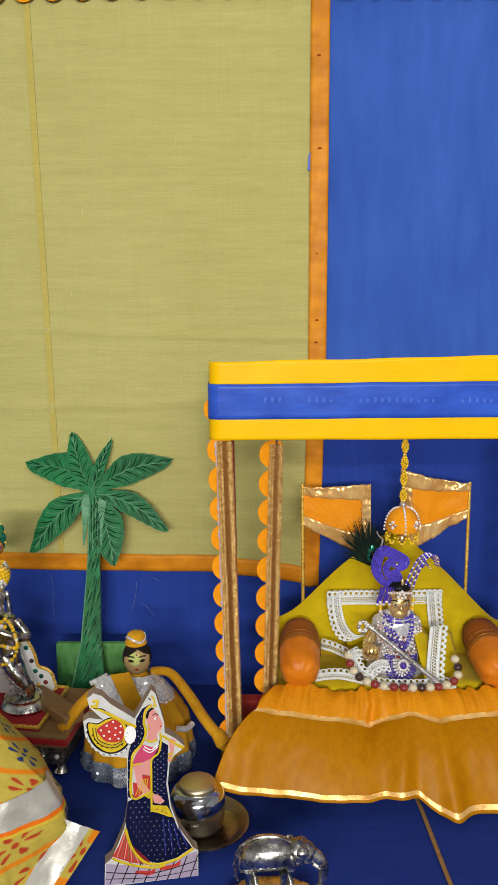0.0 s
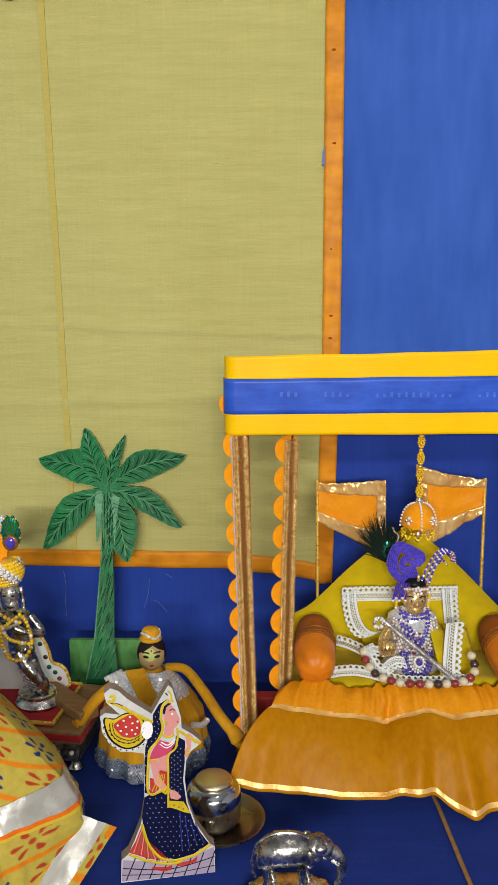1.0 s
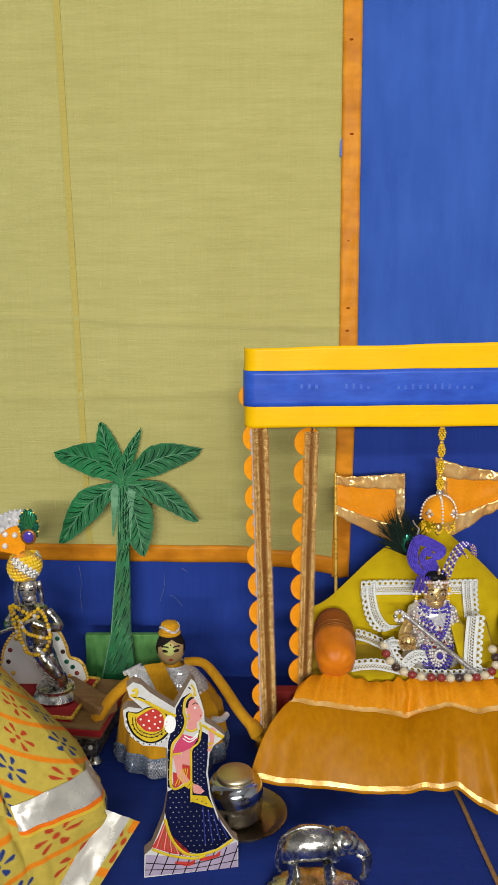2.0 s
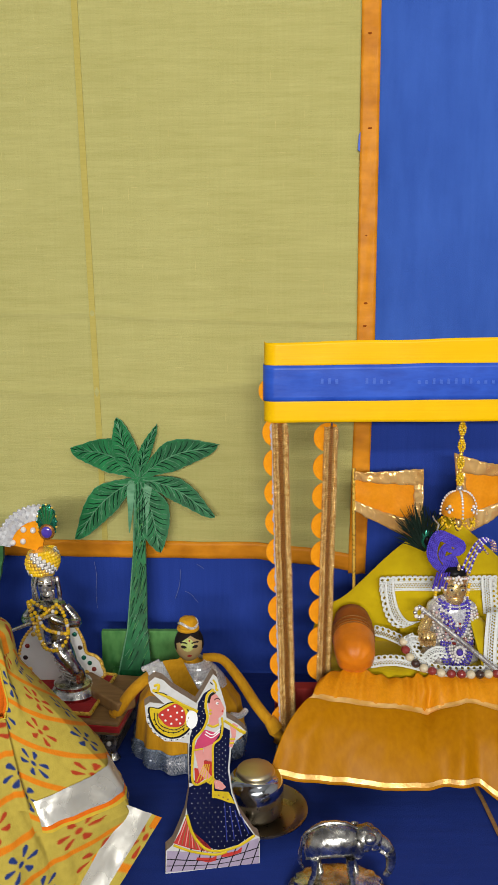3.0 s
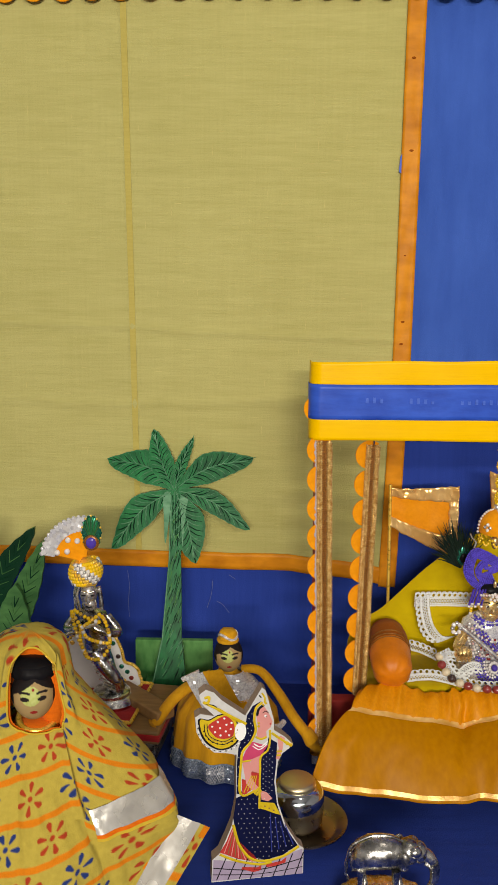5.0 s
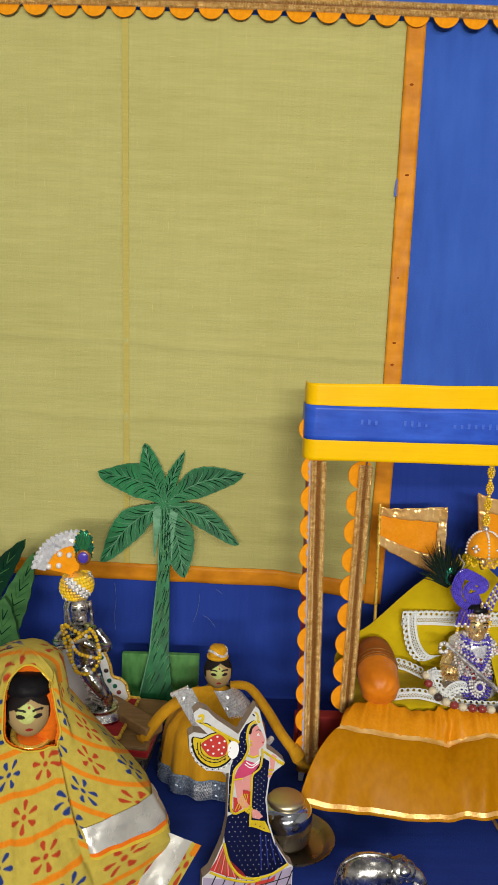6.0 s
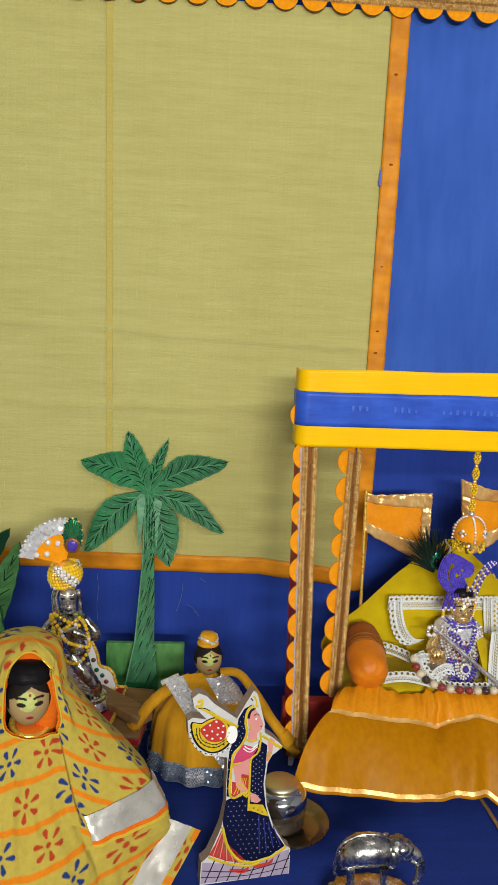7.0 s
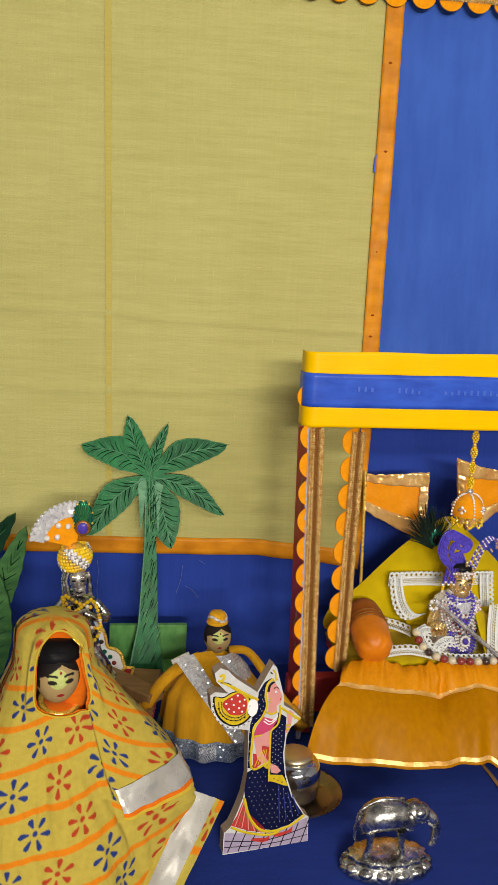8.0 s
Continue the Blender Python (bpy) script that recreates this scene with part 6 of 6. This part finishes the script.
    s.tube(smooth_line([(x + 0.050, y - 0.045, 0.062), (x + 0.060, y - 0.038, 0.058), (x + 0.066, y - 0.03, 0.060)], 4), 0.0035, SEQUIN, 8)
    tagged(part("dancing_doll", s), "mustard-dressed doll with silver sequin sash and sleeves", "doll")


dancing_doll()


def saree_print(px, pz, cell=0.046, rows=0.041):
    """The print on the cotton: rows of six-petalled flowers, alternately blue and red, between orange stripes."""
    ground = (0.495, 0.382, 0.066)
    row = math.floor(pz / rows)
    sx = px / cell + (0.5 if row % 2 else 0.0)
    col = math.floor(sx)
    fx, fz = (sx - col - 0.5) * cell, (pz / rows - row - 0.5) * rows
    near = abs(pz / rows - round(pz / rows)) * rows - 0.0030 - 0.0007 * wob(px * 60, pz * 10)
    r, a = math.hypot(fx, fz), math.atan2(fz, fx) + 0.5 * row + 0.9 * col
    n = math.floor(a / (2 * math.pi) * 6)
    k = ((a / (2 * math.pi) * 6) % 1.0 - 0.5) * 2 * math.pi / 6 * r
    far = 0.0150 + 0.0012 * wob(n * 1.7, row * 2.3, col * 3.1)
    t = (r - 0.0056) / (far - 0.0056)
    width = (0.0006 + 0.0026 * t ** 0.8 * min(1.0, 4.5 * (1 - t)) ** 0.5) if 0 < t < 1 else -0.001
    petal = min(r - 0.0026, abs(k) - width)

    def cover(d):
        return min(1.0, max(0.0, 0.5 - d / 0.0011))
    ink = (0.02, 0.042, 0.17) if (col + row) % 2 else (0.42, 0.05, 0.018)
    c1, c2 = cover(near), cover(petal)
    out = [g * (1 - c1) + o * c1 for g, o in zip(ground, (0.72, 0.215, 0.012))]
    return tuple(g * (1 - c2) + o * c2 for g, o in zip(out, ink))


def veiled_doll():
    s = Shape(SAREE)
    ax, ay = -0.303, 0.700
    table = ((-180, (0.030, 0.033, 0.047, 0.085, 0.105, 0.125)), (-130, (0.032, 0.036, 0.043, 0.072, 0.092, 0.115)), (-90, (0.033, 0.034, 0.030, 0.058, 0.082, 0.104)), (-60, (0.033, 0.034, 0.035, 0.062, 0.085, 0.108)), (-38, (0.031, 0.034, 0.044, 0.064, 0.088, 0.110)),
             (-4, (0.030, 0.036, 0.061, 0.110, 0.132, 0.116)), (40, (0.03, 0.036, 0.058, 0.10, 0.115, 0.110)), (90, (0.033, 0.04, 0.05, 0.075, 0.09, 0.105)), (180, (0.030, 0.033, 0.047, 0.085, 0.105, 0.125)))
    heights = (0.226, 0.196, 0.163, 0.105, 0.06, -0.018)
    angles = [p[0] for p in table]

    def radius(deg, z):
        row = [float(np.interp(deg, angles, [p[1][k] for p in table])) for k in range(6)]
        if z >= 0.226:
            return row[0] * math.sqrt(max(0.0, 1 - ((z - 0.226) / 0.0155) ** 2))
        return float(np.interp(-z, [-h for h in heights], row))

    def point(deg, z, out=0.0):
        a = math.radians(deg)
        r = radius(deg, z) + out
        low = max(0.0, min(1.0, (0.17 - z) / 0.1))
        calm = min(1.0, r / 0.012)
        r += low * (0.004 * math.sin(5 * a + 1.0) + 0.005 * wob(a * 2.2, z * 12, 7) + 0.0022 * wob(a * 9 + z * 25, z * 16, 4)) + calm * 0.0020 * wob(math.cos(a) * 2.4, z * 26, math.sin(a) * 2.4) + low * 0.0010 * wob(a * 11, z * 60, 9)
        if deg > -41:
            r += calm * 0.0035 * min(1, (deg + 41) / 4.0) * (1 if z > 0.066 else 0)
        if -50 < deg < -36:
            r += calm * 0.006 * math.exp(-((deg + 43) / 3.0) ** 2) * (1 if z > 0.09 else 0)
        m = (abs(deg + 73) / 36) ** 2.4 + ((z - 0.193) / 0.0425 if z > 0.193 else 0.0) ** 2.4
        if z > 0.15:
            r += calm * 0.0045 * math.exp(-((m - 1.45) / 0.38) ** 2) * min(1.0, (z - 0.15) / 0.03)
        return Vector((ax + r * math.cos(a), ay + r * math.sin(a), z + 0.0012))

    def inside(deg, z):
        return (abs(deg + 73) / 36) ** 2.4 + ((z - 0.193) / 0.0425 if z > 0.193 else (0.193 - z) / 0.034) ** (2.4 if z > 0.193 else 6.0) < 1

    def tint(deg, z):
        slant = (0.241 - z) * 1.22
        if z > 0.214:
            q = point(deg, z)
            return saree_print(q.x - ax + 0.021, q.y - ay + 0.052)
        if deg > -41 and z > 0.07:
            along = math.radians(deg + 41) * 0.128
            return saree_print(along + 0.252, slant - 0.55 * along + 0.012)
        along = math.radians(deg + 90) * (0.055 + 0.05 * min(1, max(0, (0.17 - z) / 0.15)))
        return saree_print(along + 0.008, slant + 0.24 * along + 0.022)

    def drape(d0, d1, nu, nv, z0=-0.0172, z1=0.2415):
        degs = [d0 + (d1 - d0) * i / nu for i in range(nu + 1)]
        zs = [z1 + (z0 - z1) * j / nv for j in range(nv + 1)]
        verts = [point(d, z) for z in zs for d in degs]
        cols = [tint(d, z) for z in zs for d in degs]
        w = nu + 1
        faces = [(j * w + i, j * w + i + 1, (j + 1) * w + i + 1, (j + 1) * w + i) for j in range(nv) for i in range(nu)
                 if not inside(0.5 * (degs[i] + degs[i + 1]), 0.5 * (zs[j] + zs[j + 1]))]
        s.add(verts, faces, SAREE, cols)
    drape(-175, 45, 430, 330)
    drape(45, 186, 70, 330)
    # orange lining and gold edge of the hood
    degs, zs = [-180 + 0.75 * i for i in range(481)], [0.241 - 0.0006 * j for j in range(169)]
    lining = [point(d, z, -0.0035) for z in zs for d in degs]
    s.add(lining, [(j * 481 + i, j * 481 + i + 1, (j + 1) * 481 + i + 1, (j + 1) * 481 + i) for j in range(168) for i in range(480) if not inside(degs[i] + 0.375, zs[j] - 0.0003)], ORANGE_CLOTH)
    rim = []
    for k in range(121):
        a = 2 * math.pi * k / 120
        c, n = math.cos(a), math.sin(a)
        h = math.copysign(abs(n) ** 0.833, n) if n > 0 else -abs(n) ** 0.333
        rim.append(point(-73 + 36.3 * math.copysign(abs(c) ** 0.833, c), 0.193 + (0.0428 if n > 0 else 0.0343) * h, 0.0004))
    k = len(s.v)
    s.tube(rim, 0.0009, SAREE, 8)
    s.c[k:] = [(0.64, 0.44, 0.045)] * (len(s.v) - k)
    s.tube([p + (Vector((ax, ay, p.z)) - p).normalized() * 0.003 for p in rim[8:52]], 0.0011, GOLD, 6)
    # head, hair and scarf
    head_egg(s, (-0.2965, 0.684, 0.1900), 0.0222, radians(14), True)
    s.ball((-0.299, 0.702, 0.205), (0.026, 0.014, 0.030), ORANGE_CLOTH, 28, 18)
    s.ball((-0.2815, 0.693, 0.182), (0.0125, 0.012, 0.034), ORANGE_CLOTH, 24, 16)
    s.rings([ellipse_ring((-0.2975, 0.688), r, r * 0.85, z, 40, 0.035, 9, 2 * z * 100) for r, z in ((0.0165, 0.203), (0.0198, 0.2075), (0.0202, 0.2125), (0.0184, 0.2155), (0.0190, 0.218), (0.015, 0.2215), (0.004, 0.223))], BLACK)
    s.lathe([(0.030, 0.140), (0.027, 0.150), (0.021, 0.157), (0.014, 0.163)], ORANGE_CLOTH, (-0.297, 0.690, 0), 32)
    s.tube([(-0.2955 + 0.0160 * math.cos(a), 0.689 + 0.0160 * math.sin(a), 0.1630 - 0.005 * math.cos(a + 1.2)) for a in np.linspace(0, 6.283, 30)], 0.003, GOLD, 8)
    # silver foil border along the end of the veil

    def one(u, v, out=0.003):
        d = -38 + 41 * u
        top, low = 0.094 + 0.013 * u, 0.0745 + 0.006 * u
        return point(d, top + (low - top) * v, out + 0.0012 * wob(u * 7, v * 2, 5) + 0.0005 * wob(u * 23, v * 6, 8))
    s.sheet(40, 10, lambda u, v: one(u, v), SILVER_TAPE)
    s.sheet(40, 3, lambda u, v: one(u, 1.0 + 0.16 * v, 0.0025), ORANGE_CLOTH)
    s.sheet(40, 2, lambda u, v: one(u, 1.16 + 0.12 * v, 0.002), SAREE, lambda u, v: (0.64, 0.44, 0.045))
    # the loose corner with its own border
    tl, tr, bl, br = Vector((-0.172, 0.694, 0.066)), Vector((-0.139, 0.699, 0.049)), Vector((-0.2135, 0.640, 0.006)), Vector((-0.182, 0.640, 0.003))

    def two(u, v):
        p = tl.lerp(tr, u).lerp(bl.lerp(br, u), v)
        return Vector((p.x, p.y - 0.003 * math.sin(u * 3.0) + 0.001 * wob(u * 5, v * 4, 2), p.z + 0.002 * math.sin(u * 3.14)))
    s.sheet(14, 30, lambda u, v: two(u * 0.74, v), SILVER_TAPE)
    s.sheet(24, 70, lambda u, v: two(0.74 + 0.26 * u, v), SAREE, lambda u, v: saree_print(u * 0.012 + 0.015, v * 0.06 + 0.006) if v > 0.13 or u < 0.4 else (0.72, 0.215, 0.012))
    s.sheet(70, 70, lambda u, v: two(-1.3 * (1 - u), v) + Vector((-0.004 * (1 - u), 0.012 * (1 - u), 0.004 * (1 - u))), SAREE, lambda u, v: saree_print(u * 0.055 + 0.02, v * 0.08 + 0.012 - 0.3 * u * 0.05))
    tagged(part("veiled_doll", s), "doll draped in a yellow flower-printed cotton veil with silver edges", "doll")


veiled_doll()


def idol_seat():
    t = thing("idol_pedestal", "low red and brown lacquered pedestal with gold edge on silver feet", "pedestal")
    turn = Matrix.Translation((-0.272, 0.925, 0)) @ Matrix.Rotation(radians(-8), 4, "Z")
    part("top_board", Shape().box((-0.07, -0.055, 0.035), (0.075, 0.06, 0.052), BROWN_WOOD, turn), t, bevel=0.003)
    part("cover", Shape().box((-0.062, -0.05, 0.052), (0.04, 0.05, 0.056), RED_CARPET, turn), t, "red velvet cover", bevel=0.001)
    e = Shape()
    for ya in (-0.0485, 0.0485):
        e.tube([turn @ Vector((xx, ya, 0.0565)) for xx in np.linspace(-0.06, 0.04, 6)], 0.0022, GOLD, 8)
    e.tube([turn @ Vector((0.04, yy, 0.0565)) for yy in np.linspace(-0.048, 0.048, 6)], 0.0022, GOLD, 8)
    part("gold_edge", e, t, "gold braid edge")
    part("red_band", Shape().box((-0.0708, -0.0558, 0.0395), (0.0758, 0.0608, 0.0475), RED_CARPET, turn), t, "red velvet band", bevel=0.001)
    part("side_block", Shape().box((-0.048, -0.012, 0.0525), (0.048, 0.014, 0.066), BROWN_WOOD, Matrix.Translation((-0.234, 0.918, 0)) @ Matrix.Rotation(radians(-45), 4, "Z")), t, "worn gold-brown block", bevel=0.002)
    part("drawer", Shape().box((-0.066, -0.05, 0.012), (0.07, 0.055, 0.035), TARNISH, turn), t, "dark mirror-tiled side", bevel=0.002)
    for fx, fy in ((-0.06, -0.045), (0.064, -0.045), (-0.06, 0.05), (0.064, 0.05)):
        c = turn @ Vector((fx, fy, 0))
        part("foot", Shape().lathe([(0.001, 0), (0.008, 0), (0.009, 0.004), (0.006, 0.008), (0.005, 0.012)], OLD_SILVER, c, 16), t, "silver foot")
    for k in range(8):
        part("stud", Shape().ball(turn @ Vector((-0.05 + 0.016 * k, -0.052, 0.024)), 0.003, PEARL if k % 2 else SILVER, 8, 6), t, "small round stud")


idol_seat()


def backplate():
    t = thing("backplate", "white scalloped backplate edged with gold beads behind the idol", "backplate")
    o = curve2([(-0.335, 0.057), (-0.34, 0.09), (-0.33, 0.115), (-0.31, 0.132), (-0.29, 0.136), (-0.272, 0.127), (-0.262, 0.108), (-0.258, 0.092), (-0.247, 0.087), (-0.240, 0.076), (-0.246, 0.057)], 6)
    part("plate", Shape().slab(o, 0.955, 0.959, WHITE), t, bevel=0.0008)
    b = Shape()
    for k, (x, z) in enumerate(o):
        b.ball((x, 0.9545, z), 0.0022, GOLD, 8, 6)
    part("bead_edge", b, t, "gold bead edge")
    for x, z, m in ((-0.25, 0.07, BEAD_RED), (-0.262, 0.085, TEAL), (-0.272, 0.115, TEAL), (-0.33, 0.1, BEAD_RED), (-0.322, 0.115, GOLD), (-0.255, 0.078, TEAL), (-0.266, 0.098, BEAD_DARK), (-0.259, 0.066, GOLD), (-0.272, 0.075, BEAD_DARK), (-0.280, 0.120, GOLD), (-0.300, 0.124, BEAD_RED), (-0.333, 0.085, BEAD_DARK), (-0.328, 0.070, GOLD)):
        part("stone", Shape().ball((x, 0.9548, z), (0.0030, 0.0014, 0.0030), m, 10, 6), t, "set coloured stone")


backplate()


def standing_idol():
    s = Shape(OLD_SILVER)
    x, y, z = -0.294, 0.922, 0.056
    s.lathe([(0.001, 0), (0.026, 0), (0.028, 0.004), (0.024, 0.008), (0.021, 0.010), (0.022, 0.014), (0.019, 0.016), (0.001, 0.016)], OLD_SILVER, (x + 0.004, y, z), 32)
    # crossed legs with draped cloth
    s.tube(smooth_line([(x + 0.006, y, z + 0.014), (x + 0.005, y, z + 0.03), (x + 0.001, y, z + 0.05), (x - 0.003, y, z + 0.066)], 5), [0.0085, 0.0085, 0.009, 0.0095, 0.010, 0.0105, 0.011, 0.0115, 0.012, 0.0125, 0.013, 0.0135, 0.014, 0.0145, 0.015, 0.0155], OLD_SILVER, 16)
    s.tube(smooth_line([(x - 0.004, y - 0.006, z + 0.062), (x + 0.008, y - 0.012, z + 0.044), (x + 0.016, y - 0.010, z + 0.028), (x + 0.012, y - 0.008, z + 0.016)], 5), [0.011 - 0.0003 * k for k in range(16)], OLD_SILVER, 14)
    for k in range(9):
        s.tube([(x - 0.010 + 0.001 * k, y - 0.0135, z + 0.058 - 0.004 * k), (x + 0.004 + 0.001 * k, y - 0.017, z + 0.054 - 0.004 * k), (x + 0.014, y - 0.010, z + 0.056 - 0.0045 * k)], 0.0014, SILVER, 6)
    s.lathe([(0.0145, 0.060), (0.0155, 0.068), (0.0125, 0.080), (0.0155, 0.094), (0.0205, 0.103), (0.019, 0.108), (0.009, 0.112), (0.0075, 0.118)], OLD_SILVER, (x - 0.002, y, z), 24, 1.0, 0.7)
    s.tube(smooth_line([(x - 0.019, y, z + 0.104), (x - 0.032, y - 0.004, z + 0.090), (x - 0.022, y - 0.016, z + 0.092), (x - 0.010, y - 0.02, z + 0.098)], 5), 0.0052, OLD_SILVER, 12)
    s.tube(smooth_line([(x + 0.017, y, z + 0.104), (x + 0.028, y - 0.006, z + 0.088), (x + 0.016, y - 0.018, z + 0.092), (x + 0.004, y - 0.021, z + 0.098)], 5), 0.0052, OLD_SILVER, 12)
    s.tube([(x - 0.055, y - 0.018, z + 0.079), (x + 0.010, y - 0.024, z + 0.104)], 0.0018, SILVER, 8)
    s.ball((x + 0.001, y - 0.004, z + 0.131), (0.0100, 0.012, 0.0145), SILVER, 20, 14)
    s.ball((x + 0.002, y - 0.0075, z + 0.1215), (0.0082, 0.0085, 0.0085), SILVER, 16, 12)
    s.tube([(x - 0.005, y - 0.0150, z + 0.1375), (x + 0.0025, y - 0.0168, z + 0.1365), (x + 0.009, y - 0.0145, z + 0.1375)], 0.0013, OLD_SILVER, 8)
    s.tube([(x - 0.001, y - 0.0158, z + 0.1205), (x + 0.0025, y - 0.0168, z + 0.1195), (x + 0.006, y - 0.0155, z + 0.1205)], 0.0009, BLACK, 6)
    for k in range(5):
        s.tube([(x - 0.009 - 0.0012 * k, y - 0.006 + 0.002 * k, z + 0.144), (x - 0.0125 - 0.0012 * k, y - 0.006 + 0.002 * k, z + 0.130), (x - 0.0105 - 0.002 * k, y - 0.008 + 0.002 * k, z + 0.112)], 0.0014, OLD_SILVER if k % 2 else SILVER, 6)
    s.ball((x + 0.003, y - 0.0175, z + 0.128), (0.002, 0.003, 0.004), SILVER, 8, 6)
    for e in (-1, 1):
        s.ball((x + 0.002 + e * 0.005, y - 0.0155, z + 0.133), (0.0028, 0.0014, 0.001), BLACK, 8, 6)
        s.tube([(x + e * 0.0115, y, z + 0.138), (x + e * 0.0145, y - 0.002, z + 0.125), (x + e * 0.0135, y - 0.004, z + 0.112)], 0.0028, OLD_SILVER, 8)
    # turban of gold and silver beads
    for j in range(7):
        zz = z + 0.145 + 0.0037 * j
        r = 0.0128 + 0.0055 * math.sin(math.pi * (j + 0.8) / 7.6)
        n = 30
        for k in range(n):
            a = 2 * math.pi * k / n + j * 0.16
            s.ball((x - 0.003 + r * math.cos(a), y + r * 0.9 * math.sin(a), zz + 0.002 * math.cos(a)), 0.0026, BEAD_YELLOW if (k + 2 * j) % 10 < 4 else (GOLD if (k + 2 * j) % 10 < 6 else (PEARL if k % 2 else SILVER)), 8, 5)
    s.lathe([(0.001, 0.14), (0.013, 0.141), (0.0175, 0.155), (0.013, 0.168), (0.001, 0.173)], GOLD, (x - 0.003, y, z), 24, 1, 0.9)
    # fan-shaped plume: silver rim, orange field, peacock eye
    c = (x - 0.002, z + 0.168)

    def wedge(r0, r1, a0, a1, y0, y1, mat, sx=1.0):
        out = [(c[0] + sx * r1 * math.cos(a), c[1] + r1 * math.sin(a)) for a in np.linspace(a0, a1, 16)]
        inn = [(c[0] + sx * r0 * math.cos(a), c[1] + r0 * math.sin(a)) for a in np.linspace(a1, a0, 16)]
        s.slab(out + inn, y0, y1, mat)
    wedge(0.006, 0.043, radians(80), radians(168), y - 0.004, y + 0.001, FELT)
    wedge(0.036, 0.052, radians(78), radians(171), y - 0.006, y - 0.001, SEQUIN)
    def plume_face(u, v):
        a, rr = radians(79 + 91 * u), 0.0362 + 0.0150 * v
        return (c[0] + rr * math.cos(a), y - 0.0062, c[1] + rr * math.sin(a))
    spangles(s, plume_face, 14, 4, 0.0025, SPANGLE, 9)
    for k in range(15):
        a = radians(78 + 6.6 * k)
        s.ball((c[0] + 0.0515 * math.cos(a), y - 0.004, c[1] + 0.0515 * math.sin(a)), 0.0026, SEQUIN, 8, 6)
    s.ball((x + 0.006, y - 0.007, z + 0.203), (0.0110, 0.003, 0.0190), TEAL, 20, 14)
    for k in range(9):
        a = radians(30 + 15 * k)
        s.tube([(x + 0.006, y - 0.0098, z + 0.194), (x + 0.006 + 0.0100 * math.cos(a), y - 0.0092, z + 0.203 + 0.0175 * math.sin(a))], [0.0004, 0.0010], GREEN if k % 2 else GREEN_LEAF2, 5)
    for k in range(20):
        a = 2 * math.pi * k / 20
        s.ball((x + 0.006 + 0.0110 * math.cos(a), y - 0.008, z + 0.203 + 0.0190 * math.sin(a)), 0.0014, GOLD if k % 2 else TEAL, 8, 5)
    s.ball((x + 0.006, y - 0.010, z + 0.192), (0.009, 0.002, 0.009), BROWN_TRIM, 16, 8)
    s.ball((x + 0.006, y - 0.0115, z + 0.192), (0.006, 0.002, 0.0065), VIOLET, 16, 8)
    for a, r in ((110, 0.026), (150, 0.024), (162, 0.034), (128, 0.032)):
        s.ball((c[0] + r * math.cos(radians(a)), y - 0.0055, c[1] + r * math.sin(radians(a))), 0.0034, PEARL, 10, 8)
    s.v = [(a + 0.024 * max(0.0, 1 - (c - z) / 0.125), b, z + (c - z) * 1.045) for a, b, c in s.v]
    # yellow bead garlands, crossed and looped
    gx, gz = x + 0.001, z + 0.137
    for path in (((-0.016, -0.014), (-0.006, -0.030), (0.002, -0.043), (0.014, -0.049), (0.025, -0.052)), ((0.016, -0.016), (0.004, -0.025), (-0.006, -0.036), (-0.004, -0.054), (0.002, -0.067), (0.016, -0.070), (0.027, -0.054), (0.024, -0.030), (0.018, -0.017)),
                 ((-0.016, -0.016), (-0.012, -0.034), (-0.006, -0.052), (0.002, -0.066)), ((-0.012, -0.012), (0.004, -0.020), (0.018, -0.026))):
        line = smooth_line([(gx + a, y - 0.030 + 0.25 * abs(a - 0.004), gz + b) for a, b in path], 8)
        d, last, k = 1.0, line[0], 0
        for c in line:
            d += (c - last).length
            last = c
            if d > 0.0030:
                d, k = 0.0, k + 1
                s.ball(c, 0.0024, PEARL if k % 7 == 0 else (GOLD if k % 3 == 0 else BEAD_YELLOW), 8, 6)
    tagged(part("standing_idol", s), "silver standing idol with beaded turban, plume and yellow garlands", "statue")


standing_idol()
